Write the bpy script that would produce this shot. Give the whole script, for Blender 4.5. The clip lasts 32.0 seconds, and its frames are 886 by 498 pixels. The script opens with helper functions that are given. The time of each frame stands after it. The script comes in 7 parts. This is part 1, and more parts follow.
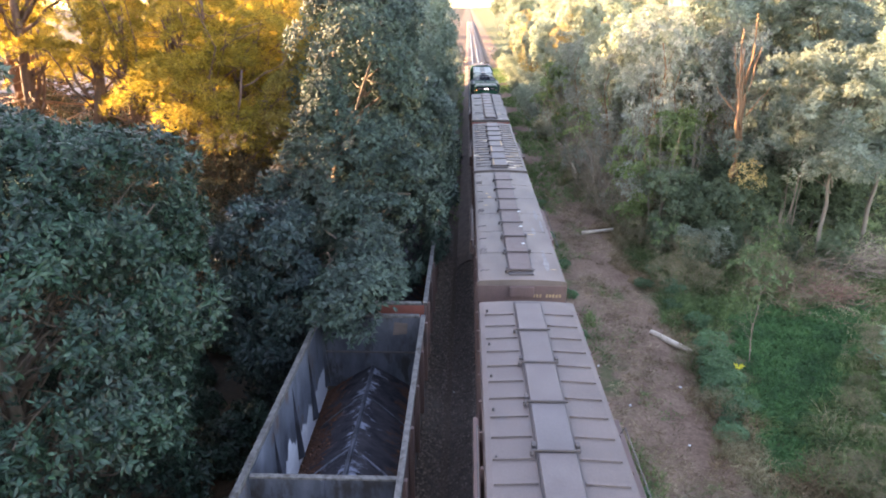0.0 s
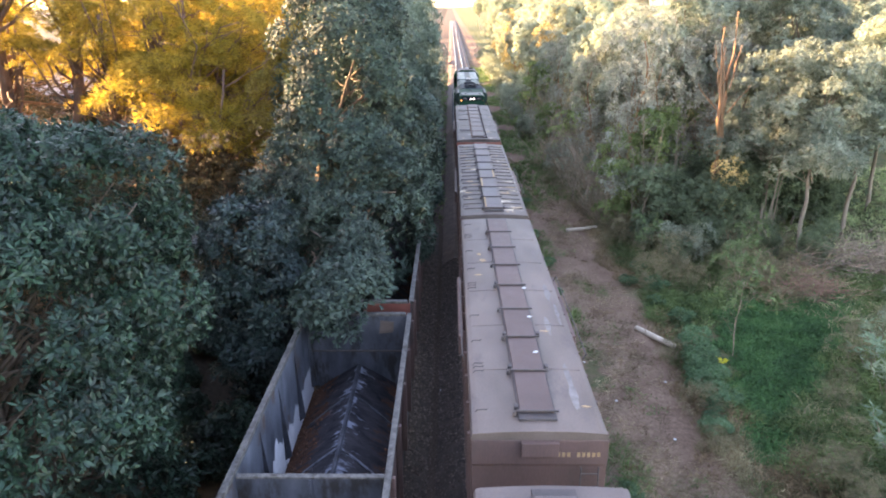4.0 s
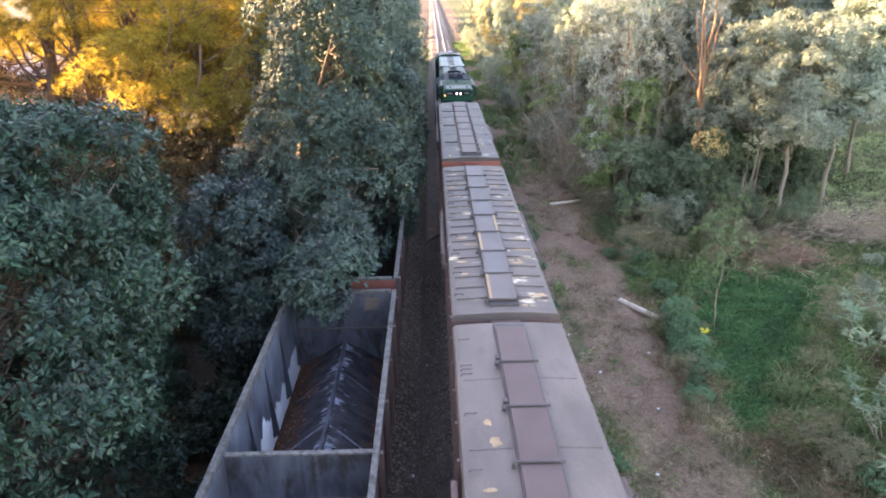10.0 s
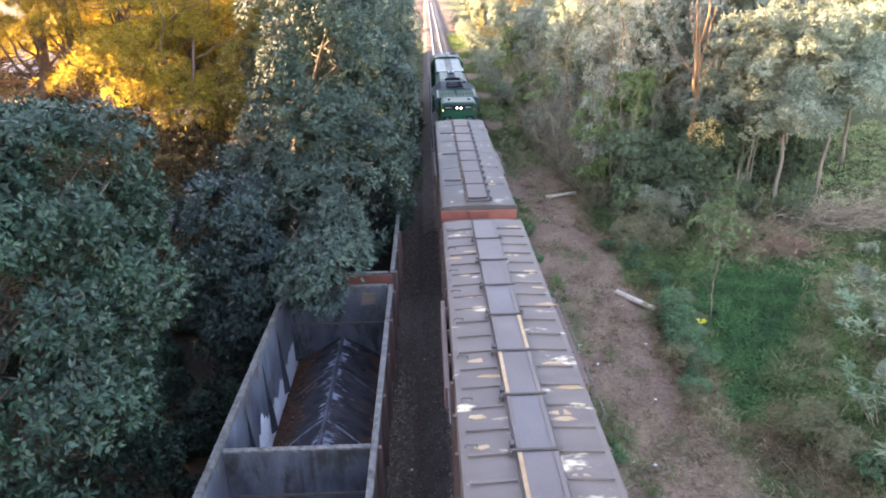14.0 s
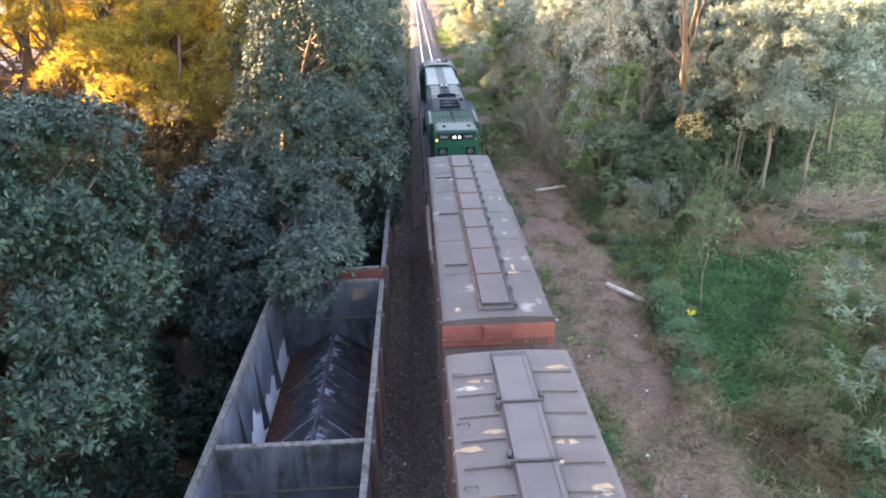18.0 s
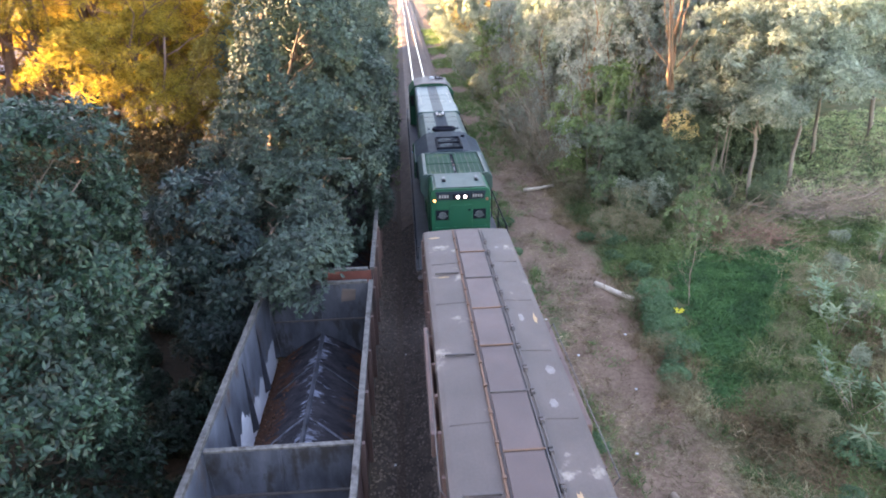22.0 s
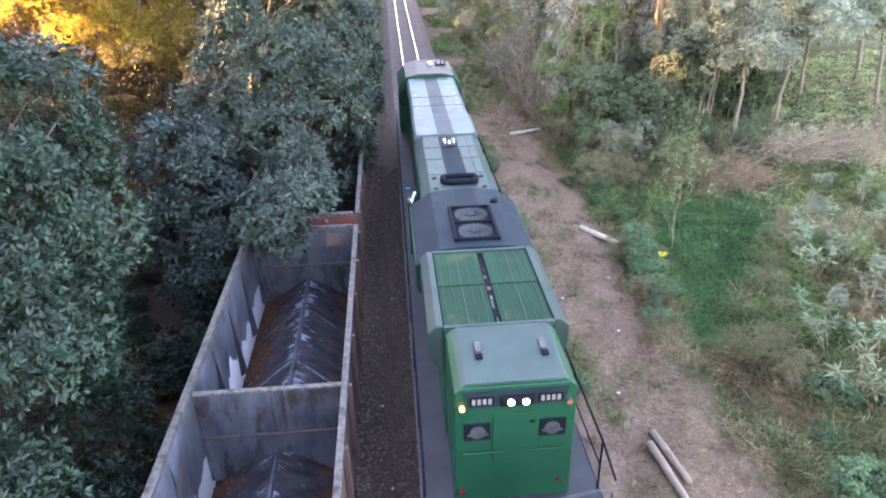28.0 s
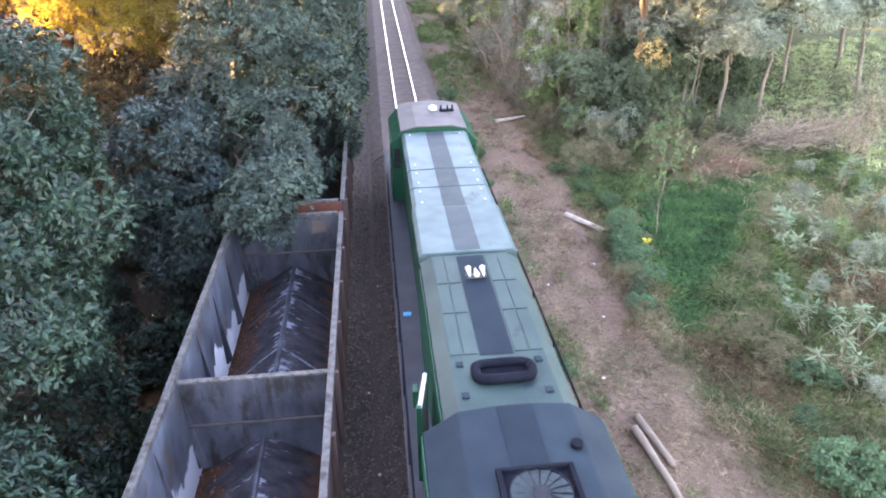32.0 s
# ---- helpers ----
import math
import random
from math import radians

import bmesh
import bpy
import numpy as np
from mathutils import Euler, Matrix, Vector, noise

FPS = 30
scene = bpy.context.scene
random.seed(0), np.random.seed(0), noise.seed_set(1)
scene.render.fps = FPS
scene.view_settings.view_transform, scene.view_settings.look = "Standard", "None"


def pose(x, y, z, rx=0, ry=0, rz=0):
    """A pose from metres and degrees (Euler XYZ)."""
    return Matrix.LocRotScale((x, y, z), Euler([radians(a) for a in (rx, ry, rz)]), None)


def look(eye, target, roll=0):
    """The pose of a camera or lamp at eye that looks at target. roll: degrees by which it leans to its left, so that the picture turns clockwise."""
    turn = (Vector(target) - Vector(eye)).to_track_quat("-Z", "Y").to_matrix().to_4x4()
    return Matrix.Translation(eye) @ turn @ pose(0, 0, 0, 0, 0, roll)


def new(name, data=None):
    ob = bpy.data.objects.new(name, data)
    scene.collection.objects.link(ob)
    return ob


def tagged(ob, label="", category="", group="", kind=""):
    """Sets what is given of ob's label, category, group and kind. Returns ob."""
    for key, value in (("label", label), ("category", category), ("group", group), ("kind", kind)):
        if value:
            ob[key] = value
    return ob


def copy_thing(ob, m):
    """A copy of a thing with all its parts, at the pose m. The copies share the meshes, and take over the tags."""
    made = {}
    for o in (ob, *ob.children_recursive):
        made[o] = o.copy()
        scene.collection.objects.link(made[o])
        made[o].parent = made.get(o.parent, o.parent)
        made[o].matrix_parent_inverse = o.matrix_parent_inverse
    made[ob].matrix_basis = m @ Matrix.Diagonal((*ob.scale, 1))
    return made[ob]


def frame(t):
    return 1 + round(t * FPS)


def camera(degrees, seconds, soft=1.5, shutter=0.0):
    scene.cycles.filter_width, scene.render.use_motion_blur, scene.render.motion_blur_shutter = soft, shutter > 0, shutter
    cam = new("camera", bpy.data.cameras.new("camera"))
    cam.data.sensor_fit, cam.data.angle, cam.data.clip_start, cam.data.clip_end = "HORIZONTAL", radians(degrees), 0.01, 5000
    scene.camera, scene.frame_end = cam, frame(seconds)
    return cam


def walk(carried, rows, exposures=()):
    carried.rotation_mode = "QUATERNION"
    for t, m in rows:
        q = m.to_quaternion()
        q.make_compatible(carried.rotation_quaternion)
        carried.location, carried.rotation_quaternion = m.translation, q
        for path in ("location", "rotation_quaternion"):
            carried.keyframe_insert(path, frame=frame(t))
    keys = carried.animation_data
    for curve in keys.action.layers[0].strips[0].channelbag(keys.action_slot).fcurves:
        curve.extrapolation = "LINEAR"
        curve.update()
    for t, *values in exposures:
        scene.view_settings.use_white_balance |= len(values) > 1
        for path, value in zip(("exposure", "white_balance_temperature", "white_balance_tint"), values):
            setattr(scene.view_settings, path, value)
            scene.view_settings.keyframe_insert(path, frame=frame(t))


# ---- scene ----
cam = camera(66.71, 32.0, soft=1.9, shutter=0.4)
PATH = [
    (0.0, pose(-1.487, -0.015, 10.205, 69.90, 0.22, 1.98)),
    (0.5, pose(-1.493, -0.020, 10.192, 69.52, 0.83, 1.21)),
    (1.0, pose(-1.500, -0.026, 10.181, 69.46, -0.14, 1.55)),
    (1.5, pose(-1.505, -0.028, 10.172, 69.30, -0.47, 1.52)),
    (2.0, pose(-1.505, -0.026, 10.166, 69.07, -0.44, 1.39)),
    (2.5, pose(-1.506, -0.023, 10.161, 69.31, 0.14, 0.85)),
    (3.0, pose(-1.506, -0.023, 10.158, 69.87, 0.44, 0.85)),
    (3.5, pose(-1.510, -0.025, 10.156, 69.88, 0.37, 0.76)),
    (5.5, pose(-1.513, -0.028, 10.146, 69.45, 0.25, -0.11)),
    (6.0, pose(-1.513, -0.029, 10.143, 69.19, 0.36, -0.23)),
    (6.5, pose(-1.512, -0.028, 10.142, 69.30, 0.54, -0.10)),
    (7.0, pose(-1.510, -0.023, 10.139, 69.20, 0.85, -0.45)),
    (7.5, pose(-1.504, -0.016, 10.136, 69.01, 0.88, -0.28)),
    (8.0, pose(-1.502, -0.014, 10.135, 68.65, 0.99, -0.59)),
    (8.5, pose(-1.500, -0.014, 10.134, 68.51, 1.11, -0.87)),
    (9.0, pose(-1.503, -0.019, 10.133, 68.37, 0.87, -0.95)),
    (9.5, pose(-1.503, -0.022, 10.133, 68.07, 0.59, -0.70)),
    (10.0, pose(-1.503, -0.022, 10.135, 67.86, 0.71, -1.04)),
    (10.5, pose(-1.500, -0.020, 10.138, 67.96, 0.85, -1.36)),
    (11.0, pose(-1.497, -0.020, 10.142, 68.16, 1.23, -1.31)),
    (11.5, pose(-1.493, -0.021, 10.145, 67.96, 1.08, -1.52)),
    (12.0, pose(-1.485, -0.021, 10.149, 67.67, 1.11, -1.49)),
    (12.5, pose(-1.474, -0.022, 10.152, 67.29, 1.22, -1.35)),
    (13.0, pose(-1.460, -0.019, 10.157, 67.28, 1.34, -1.45)),
    (13.5, pose(-1.472, -0.017, 10.151, 67.14, 1.46, -1.62)),
    (14.0, pose(-1.479, -0.014, 10.146, 67.29, 1.24, -1.52)),
    (14.5, pose(-1.488, -0.016, 10.142, 67.19, 1.46, -1.70)),
    (16.5, pose(-1.513, -0.008, 10.124, 67.48, 1.35, -2.11)),
    (17.0, pose(-1.517, -0.004, 10.119, 67.56, 1.22, -2.21)),
    (17.5, pose(-1.522, -0.002, 10.111, 67.52, 1.22, -2.49)),
    (18.0, pose(-1.525, -0.000, 10.101, 66.88, 1.41, -2.60)),
    (18.5, pose(-1.528, 0.000, 10.097, 66.99, 1.48, -2.82)),
    (19.0, pose(-1.534, 0.006, 10.088, 66.78, 1.30, -3.07)),
    (19.5, pose(-1.529, 0.009, 10.089, 66.72, 1.19, -2.80)),
    (20.0, pose(-1.525, 0.014, 10.092, 66.80, 1.37, -2.98)),
    (20.5, pose(-1.521, 0.017, 10.092, 66.94, 1.55, -3.17)),
    (21.0, pose(-1.521, 0.017, 10.095, 67.22, 1.04, -3.52)),
    (21.5, pose(-1.520, 0.019, 10.096, 67.13, 1.15, -3.49)),
    (22.0, pose(-1.518, 0.022, 10.096, 66.86, 1.43, -3.62)),
    (22.5, pose(-1.519, 0.025, 10.093, 66.71, 1.46, -3.88)),
    (23.0, pose(-1.523, 0.021, 10.089, 66.73, 1.53, -3.97)),
    (23.5, pose(-1.517, 0.018, 10.092, 66.75, 1.50, -4.17)),
    (24.0, pose(-1.511, 0.015, 10.091, 66.62, 1.43, -4.60)),
    (24.5, pose(-1.509, 0.011, 10.090, 66.68, 1.53, -4.59)),
    (25.0, pose(-1.507, 0.011, 10.087, 66.51, 1.30, -4.48)),
    (25.5, pose(-1.505, 0.011, 10.084, 65.68, 1.16, -4.47)),
    (27.5, pose(-1.501, 0.021, 10.077, 62.88, 0.81, -4.40)),
    (28.0, pose(-1.498, 0.030, 10.071, 62.16, 1.12, -4.78)),
    (28.5, pose(-1.493, 0.035, 10.066, 61.93, 0.85, -5.39)),
    (29.0, pose(-1.491, 0.040, 10.059, 61.52, 1.32, -5.73)),
    (29.5, pose(-1.493, 0.042, 10.053, 61.10, 0.93, -5.59)),
    (30.0, pose(-1.492, 0.042, 10.052, 61.48, 0.65, -5.64)),
    (30.5, pose(-1.493, 0.043, 10.048, 61.15, 0.68, -5.57)),
    (31.0, pose(-1.493, 0.043, 10.044, 61.04, 0.68, -5.73)),
    (31.5, pose(-1.500, 0.038, 10.038, 61.25, 0.56, -5.50)),
    (32.0, pose(-1.511, 0.032, 10.031, 61.15, 0.71, -5.97)),
]
walk(cam, PATH, exposures=[(0.0, 3.74, 7900, 30), (6.0, 3.79, 7900, 30), (14.0, 3.99, 7900, 30), (24.0, 4.10, 7950, 31), (28.0, 4.58, 8050, 36), (32.0, 4.66, 8200, 36)])

# seconds and metres of the train along the track
TRAIN_ROWS = [
    (0.0, 57.71),
    (0.5, 56.83),
    (1.0, 55.94),
    (1.5, 55.06),
    (2.0, 54.20),
    (2.5, 53.35),
    (3.0, 52.51),
    (3.5, 51.69),
    (5.5, 48.67),
    (6.0, 47.92),
    (6.5, 47.18),
    (7.0, 46.44),
    (7.5, 45.71),
    (8.0, 44.97),
    (8.5, 44.22),
    (9.0, 43.45),
    (9.5, 42.68),
    (10.0, 41.90),
    (10.5, 41.09),
    (11.0, 40.26),
    (11.5, 39.45),
    (12.0, 38.64),
    (12.5, 37.81),
    (13.0, 36.96),
    (13.5, 36.10),
    (14.0, 35.21),
    (14.5, 34.30),
    (16.5, 30.56),
    (17.0, 29.61),
    (17.5, 28.66),
    (18.0, 27.70),
    (18.5, 26.75),
    (19.0, 25.81),
    (19.5, 24.88),
    (20.0, 23.92),
    (20.5, 22.99),
    (21.0, 22.03),
    (21.5, 21.06),
    (22.0, 20.07),
    (22.5, 19.07),
    (23.0, 18.05),
    (23.5, 17.02),
    (24.0, 15.99),
    (24.5, 15.00),
    (25.0, 13.99),
    (25.5, 12.99),
    (27.5, 9.13),
    (28.0, 8.15),
    (28.5, 7.17),
    (29.0, 6.11),
    (29.5, 5.08),
    (30.0, 4.07),
    (30.5, 3.07),
    (31.0, 2.01),
    (31.5, 1.02),
    (32.0, -0.00),
]

# ---- light and world ----
SUN_WAY = Vector((-0.92, 0.33, 0.235)).normalized()
world = bpy.data.worlds.new("world")
scene.world = world
world.use_nodes = True
_n = world.node_tree.nodes
_sky = _n.new("ShaderNodeTexSky")
_sky.sky_type = "NISHITA"
_sky.sun_disc = False
_sky.sun_elevation = math.asin(SUN_WAY.z)
_sky.sun_rotation = math.atan2(SUN_WAY.x, SUN_WAY.y)
_sky.air_density, _sky.dust_density, _sky.ozone_density = 1.0, 1.0, 1.5
_n["Background"].inputs["Strength"].default_value = 0.14
world.node_tree.links.new(_sky.outputs["Color"], _n["Background"].inputs["Color"])
sun = new("sun", bpy.data.lights.new("sun", "SUN"))
sun.data.energy, sun.data.angle, sun.data.color = 4.8, radians(0.6), (1.0, 0.76, 0.44)
sun.matrix_world = look(SUN_WAY * 60, (0, 0, 0))


# ---- materials ----
def mat(name, c1, c2, scale=2.0, rough=0.8, bump=0.15, bscale=30.0, metal=0.0, stain=None, amount=0.0,
        sscale=1.2, stretch=(1, 1, 1), spec=0.4, island=False):
    m = bpy.data.materials.new(name)
    m.use_nodes = True
    t = m.node_tree
    p = t.nodes["Principled BSDF"]
    co = t.nodes.new("ShaderNodeTexCoord")
    mp = t.nodes.new("ShaderNodeMapping")
    mp.inputs["Scale"].default_value = stretch
    t.links.new(co.outputs["Object"], mp.inputs["Vector"])

    def nz(s, d=4.0):
        n = t.nodes.new("ShaderNodeTexNoise")
        n.inputs["Scale"].default_value, n.inputs["Detail"].default_value = s, d
        n.inputs["Roughness"].default_value = 0.62
        t.links.new(mp.outputs["Vector"], n.inputs["Vector"])
        return n.outputs["Fac"]

    def ramp(v, a, b):
        r = t.nodes.new("ShaderNodeMapRange")
        r.inputs["From Min"].default_value, r.inputs["From Max"].default_value = a, b
        t.links.new(v, r.inputs["Value"])
        return r.outputs["Result"]

    def mix(f, a, b, kind="MIX"):
        n = t.nodes.new("ShaderNodeMix")
        n.data_type, n.blend_type = "RGBA", kind
        for v, i in ((f, 0), (a, 6), (b, 7)):
            if isinstance(v, (tuple, float, int)):
                n.inputs[i].default_value = (*v, 1) if isinstance(v, tuple) else v
            else:
                t.links.new(v, n.inputs[i])
        return n.outputs[2]

    base = mix(ramp(nz(scale), 0.3, 0.7), c1, c2)
    if stain:
        base = mix(ramp(nz(sscale, 6.0), 0.66 - 0.3 * amount, 0.72 - 0.2 * amount), base, stain)
    if island:
        g = t.nodes.new("ShaderNodeNewGeometry")
        rnd = g.outputs["Random Per Island"]
    else:
        rnd = t.nodes.new("ShaderNodeObjectInfo").outputs["Random"]
    r = t.nodes.new("ShaderNodeMapRange")
    r.inputs["To Min"].default_value, r.inputs["To Max"].default_value = (0.6, 1.35) if island else (0.9, 1.1)
    t.links.new(rnd, r.inputs["Value"])
    hs = t.nodes.new("ShaderNodeHueSaturation")
    t.links.new(r.outputs["Result"], hs.inputs["Value"])
    fine = nz(bscale)
    t.links.new(mix(0.35, base, mix(ramp(fine, 0.25, 0.75), (0.35, 0.35, 0.35), (1.0, 1.0, 1.0)), "MULTIPLY"), hs.inputs["Color"])
    t.links.new(hs.outputs["Color"], p.inputs["Base Color"])
    rr = t.nodes.new("ShaderNodeMapRange")
    rr.inputs["To Min"].default_value, rr.inputs["To Max"].default_value = max(0.05, rough - 0.15), min(1, rough + 0.15)
    t.links.new(nz(scale * 4), rr.inputs["Value"])
    t.links.new(rr.outputs["Result"], p.inputs["Roughness"])
    p.inputs["Metallic"].default_value = metal
    p.inputs["Specular IOR Level"].default_value = spec
    if bump:
        b = t.nodes.new("ShaderNodeBump")
        b.inputs["Strength"].default_value, b.inputs["Distance"].default_value = bump, 0.02
        t.links.new(fine, b.inputs["Height"])
        t.links.new(b.outputs["Normal"], p.inputs["Normal"])
    return m


def leaf_mat(name, c1, c2, rough=0.45, trans=0.3, spec=0.22):
    m = bpy.data.materials.new(name)
    m.use_nodes = True
    t = m.node_tree
    p = t.nodes["Principled BSDF"]
    g = t.nodes.new("ShaderNodeNewGeometry")
    n = t.nodes.new("ShaderNodeMix")
    n.data_type = "RGBA"
    n.inputs[6].default_value, n.inputs[7].default_value = (*c1, 1), (*c2, 1)
    t.links.new(g.outputs["Random Per Island"], n.inputs[0])
    oi = t.nodes.new("ShaderNodeObjectInfo")
    r = t.nodes.new("ShaderNodeMapRange")
    r.inputs["To Min"].default_value, r.inputs["To Max"].default_value = 0.75, 1.25
    t.links.new(oi.outputs["Random"], r.inputs["Value"])
    hs = t.nodes.new("ShaderNodeHueSaturation")
    # boughs differ in tone and a little in hue
    co = t.nodes.new("ShaderNodeTexCoord")
    bough = t.nodes.new("ShaderNodeTexNoise")
    bough.inputs["Scale"].default_value, bough.inputs["Detail"].default_value = 0.9, 2.0
    t.links.new(co.outputs["Object"], bough.inputs["Vector"])
    tone = t.nodes.new("ShaderNodeMapRange")
    tone.inputs["From Min"].default_value, tone.inputs["From Max"].default_value = 0.3, 0.7
    tone.inputs["To Min"].default_value, tone.inputs["To Max"].default_value = 0.66, 1.34
    t.links.new(bough.outputs["Fac"], tone.inputs["Value"])
    hue = t.nodes.new("ShaderNodeMapRange")
    hue.inputs["To Min"].default_value, hue.inputs["To Max"].default_value = 0.53, 0.47
    t.links.new(bough.outputs["Fac"], hue.inputs["Value"])
    t.links.new(hue.outputs["Result"], hs.inputs["Hue"])
    both = t.nodes.new("ShaderNodeMath")
    both.operation = "MULTIPLY"
    t.links.new(r.outputs["Result"], both.inputs[0])
    t.links.new(tone.outputs["Result"], both.inputs[1])
    t.links.new(both.outputs[0], hs.inputs["Value"])
    t.links.new(n.outputs[2], hs.inputs["Color"])
    t.links.new(hs.outputs["Color"], p.inputs["Base Color"])
    p.inputs["Roughness"].default_value = rough
    p.inputs["Specular IOR Level"].default_value = spec
    tr = t.nodes.new("ShaderNodeBsdfTranslucent")
    t.links.new(hs.outputs["Color"], tr.inputs["Color"])
    ms = t.nodes.new("ShaderNodeMixShader")
    ms.inputs[0].default_value = trans
    t.links.new(p.outputs[0], ms.inputs[1])
    t.links.new(tr.outputs[0], ms.inputs[2])
    t.links.new(ms.outputs[0], t.nodes["Material Output"].inputs["Surface"])
    return m


def glow(name, col, power):
    m = bpy.data.materials.new(name)
    m.use_nodes = True
    p = m.node_tree.nodes["Principled BSDF"]
    p.inputs["Base Color"].default_value = (*col, 1)
    p.inputs["Emission Color"].default_value = (*col, 1)
    p.inputs["Emission Strength"].default_value = power
    return m


M_ROOF_GREY = mat("dusty_grey_roof", (0.0918, 0.0695, 0.0617), (0.134, 0.102, 0.0898), 0.9, 0.6, 0.15, 25, stain=(0.115, 0.096, 0.09), amount=0.22, sscale=1.1)
M_ROOF_PALE = mat("faded_roof", (0.0908, 0.0674, 0.0546), (0.166, 0.123, 0.103), 0.8, 0.6, 0.12, 25, stain=(0.105, 0.078, 0.068), amount=0.34, sscale=1.3, stretch=(1.6, 0.7, 1))
M_ROOF_STAINED = mat("stained_roof", (0.0951, 0.072, 0.0611), (0.134, 0.104, 0.0875), 1.2, 0.62, 0.15, 25, stain=(0.70, 0.55, 0.38), amount=0.12, sscale=1.0, stretch=(0.9, 2.2, 1))
M_ROOF_BROWN = mat("brown_grey_roof", (0.0552, 0.0417, 0.0351), (0.0849, 0.0644, 0.0553), 1.3, 0.62, 0.15, 25, stain=(0.24, 0.20, 0.165), amount=0.16, sscale=1.3)
M_HATCH_DARK = mat("dark_hatch", (0.0585, 0.0386, 0.0348), (0.0861, 0.0571, 0.0514), 1.5, 0.6, 0.12, 30)
M_HATCH = mat("brown_hatch", (0.0951, 0.0738, 0.0689), (0.126, 0.102, 0.0951), 1.5, 0.6, 0.12, 30)
M_HATCH_GREY = mat("grey_hatch", (0.102, 0.0853, 0.0828), (0.132, 0.112, 0.11), 1.5, 0.6, 0.12, 30)
M_HATCH_RED = mat("red_brown_hatch", (0.0792, 0.0463, 0.0392), (0.106, 0.0642, 0.0554), 1.5, 0.6, 0.12, 30)
M_IRON = mat("dark_iron", (0.05, 0.045, 0.045), (0.09, 0.07, 0.065), 6, 0.7, 0.2, 60)
M_RUST = mat("rusty_red_paint", (0.131, 0.0451, 0.0287), (0.213, 0.0738, 0.0451), 2.5, 0.7, 0.25, 40, stain=(0.10, 0.06, 0.05), amount=0.3)
M_RED = mat("orange_red_paint", (0.205, 0.0574, 0.0394), (0.279, 0.0861, 0.059), 2.5, 0.6, 0.15, 40, stain=(0.22, 0.09, 0.06), amount=0.25)
M_BROWN = mat("brown_wagon_paint", (0.0984, 0.0615, 0.0533), (0.156, 0.0902, 0.0779), 2.0, 0.7, 0.2, 40, stain=(0.08, 0.055, 0.05), amount=0.25, stretch=(1, 1, 0.35))
M_WORN = mat("worn_pale_paint", (0.125, 0.108, 0.102), (0.215, 0.19, 0.18), 6, 0.7, 0.1, 50)
# flaked paint, its colour warmed to the peach that sunlight gives it
M_PATCH = mat("pale_flaked_paint", (0.289, 0.174, 0.0892), (0.417, 0.284, 0.163), 5, 0.8, 0.1, 60)
M_GREEN = mat("green_loco_paint", (0.000251, 0.0486, 0.0251), (0.000502, 0.0703, 0.0377), 0.8, 0.42, 0.05, 40, stain=(0.003, 0.042, 0.026), amount=0.15, spec=0.22)
M_GREENROOF = mat("dirty_green_roof", (0.014, 0.0379, 0.0347), (0.0312, 0.0637, 0.0561), 1.6, 0.55, 0.1, 30, stain=(0.016, 0.028, 0.034), amount=0.2, sscale=1.8, spec=0.25)
M_PALEROOF = mat("pale_green_roof", (0.032, 0.0682, 0.0704), (0.0768, 0.124, 0.123), 1.8, 0.5, 0.1, 30, stain=(0.028, 0.05, 0.052), amount=0.22, sscale=1.6, spec=0.3)
M_GREYROOF = mat("sooty_roof", (0.0101, 0.0194, 0.0281), (0.0194, 0.0333, 0.0428), 1.8, 0.7, 0.1, 30, spec=0.1)
M_SOOT = mat("soot_stripe", (0.00574, 0.0131, 0.0197), (0.0123, 0.023, 0.0312), 1.5, 0.7, 0.1, 30, spec=0.1)
M_SCREEN = mat("green_screen", (0.00262, 0.0327, 0.0171), (0.00787, 0.053, 0.028), 2.0, 0.7, 0.2, 80, stain=(0.035, 0.07, 0.03), amount=0.25, spec=0.1)
M_BLACK = mat("black_rubber", (0.005, 0.006, 0.010), (0.010, 0.012, 0.017), 5, 0.75, 0.1, 60, spec=0.05)
M_GRILLE = mat("grille_metal", (0.03, 0.036, 0.04), (0.075, 0.085, 0.09), 5, 0.5, 0.2, 60)
M_FAN = mat("dark_fan_metal", (0.012, 0.014, 0.018), (0.032, 0.036, 0.042), 5, 0.6, 0.2, 60, spec=0.15)
M_FADEDSTRIPE = mat("faded_soot_stripe", (0.023, 0.0369, 0.041), (0.0426, 0.059, 0.0623), 1.8, 0.6, 0.1, 30, spec=0.2)
M_CABROOF = mat("dusty_cab_roof", (0.0697, 0.059, 0.0574), (0.123, 0.105, 0.102), 1.8, 0.6, 0.1, 30, spec=0.2)
M_BOARDMARK = mat("dull_white_marks", (0.16, 0.16, 0.16), (0.22, 0.22, 0.21), 4, 0.5, 0.05, 40)
M_STREAK = mat("pale_blue_residue", (0.078, 0.084, 0.105), (0.18, 0.186, 0.216), 7, 0.9, 0.3, 40, stain=(0.04, 0.036, 0.036), amount=0.4, sscale=4.0)
M_WALK = mat("walkway_plate", (0.0197, 0.0221, 0.0279), (0.0377, 0.041, 0.0492), 2, 0.65, 0.15, 40)
M_WHITE = mat("white_paint", (0.45, 0.45, 0.44), (0.55, 0.55, 0.53), 4, 0.5, 0.05, 40)
M_GLASS = mat("dark_glass", (0.01, 0.012, 0.014), (0.02, 0.022, 0.025), 2, 0.1, 0.0, 20, spec=0.6)
M_STEEL = mat("polished_rail_top", (0.55, 0.54, 0.53), (0.65, 0.64, 0.62), 6, 0.28, 0.03, 60, metal=1.0)
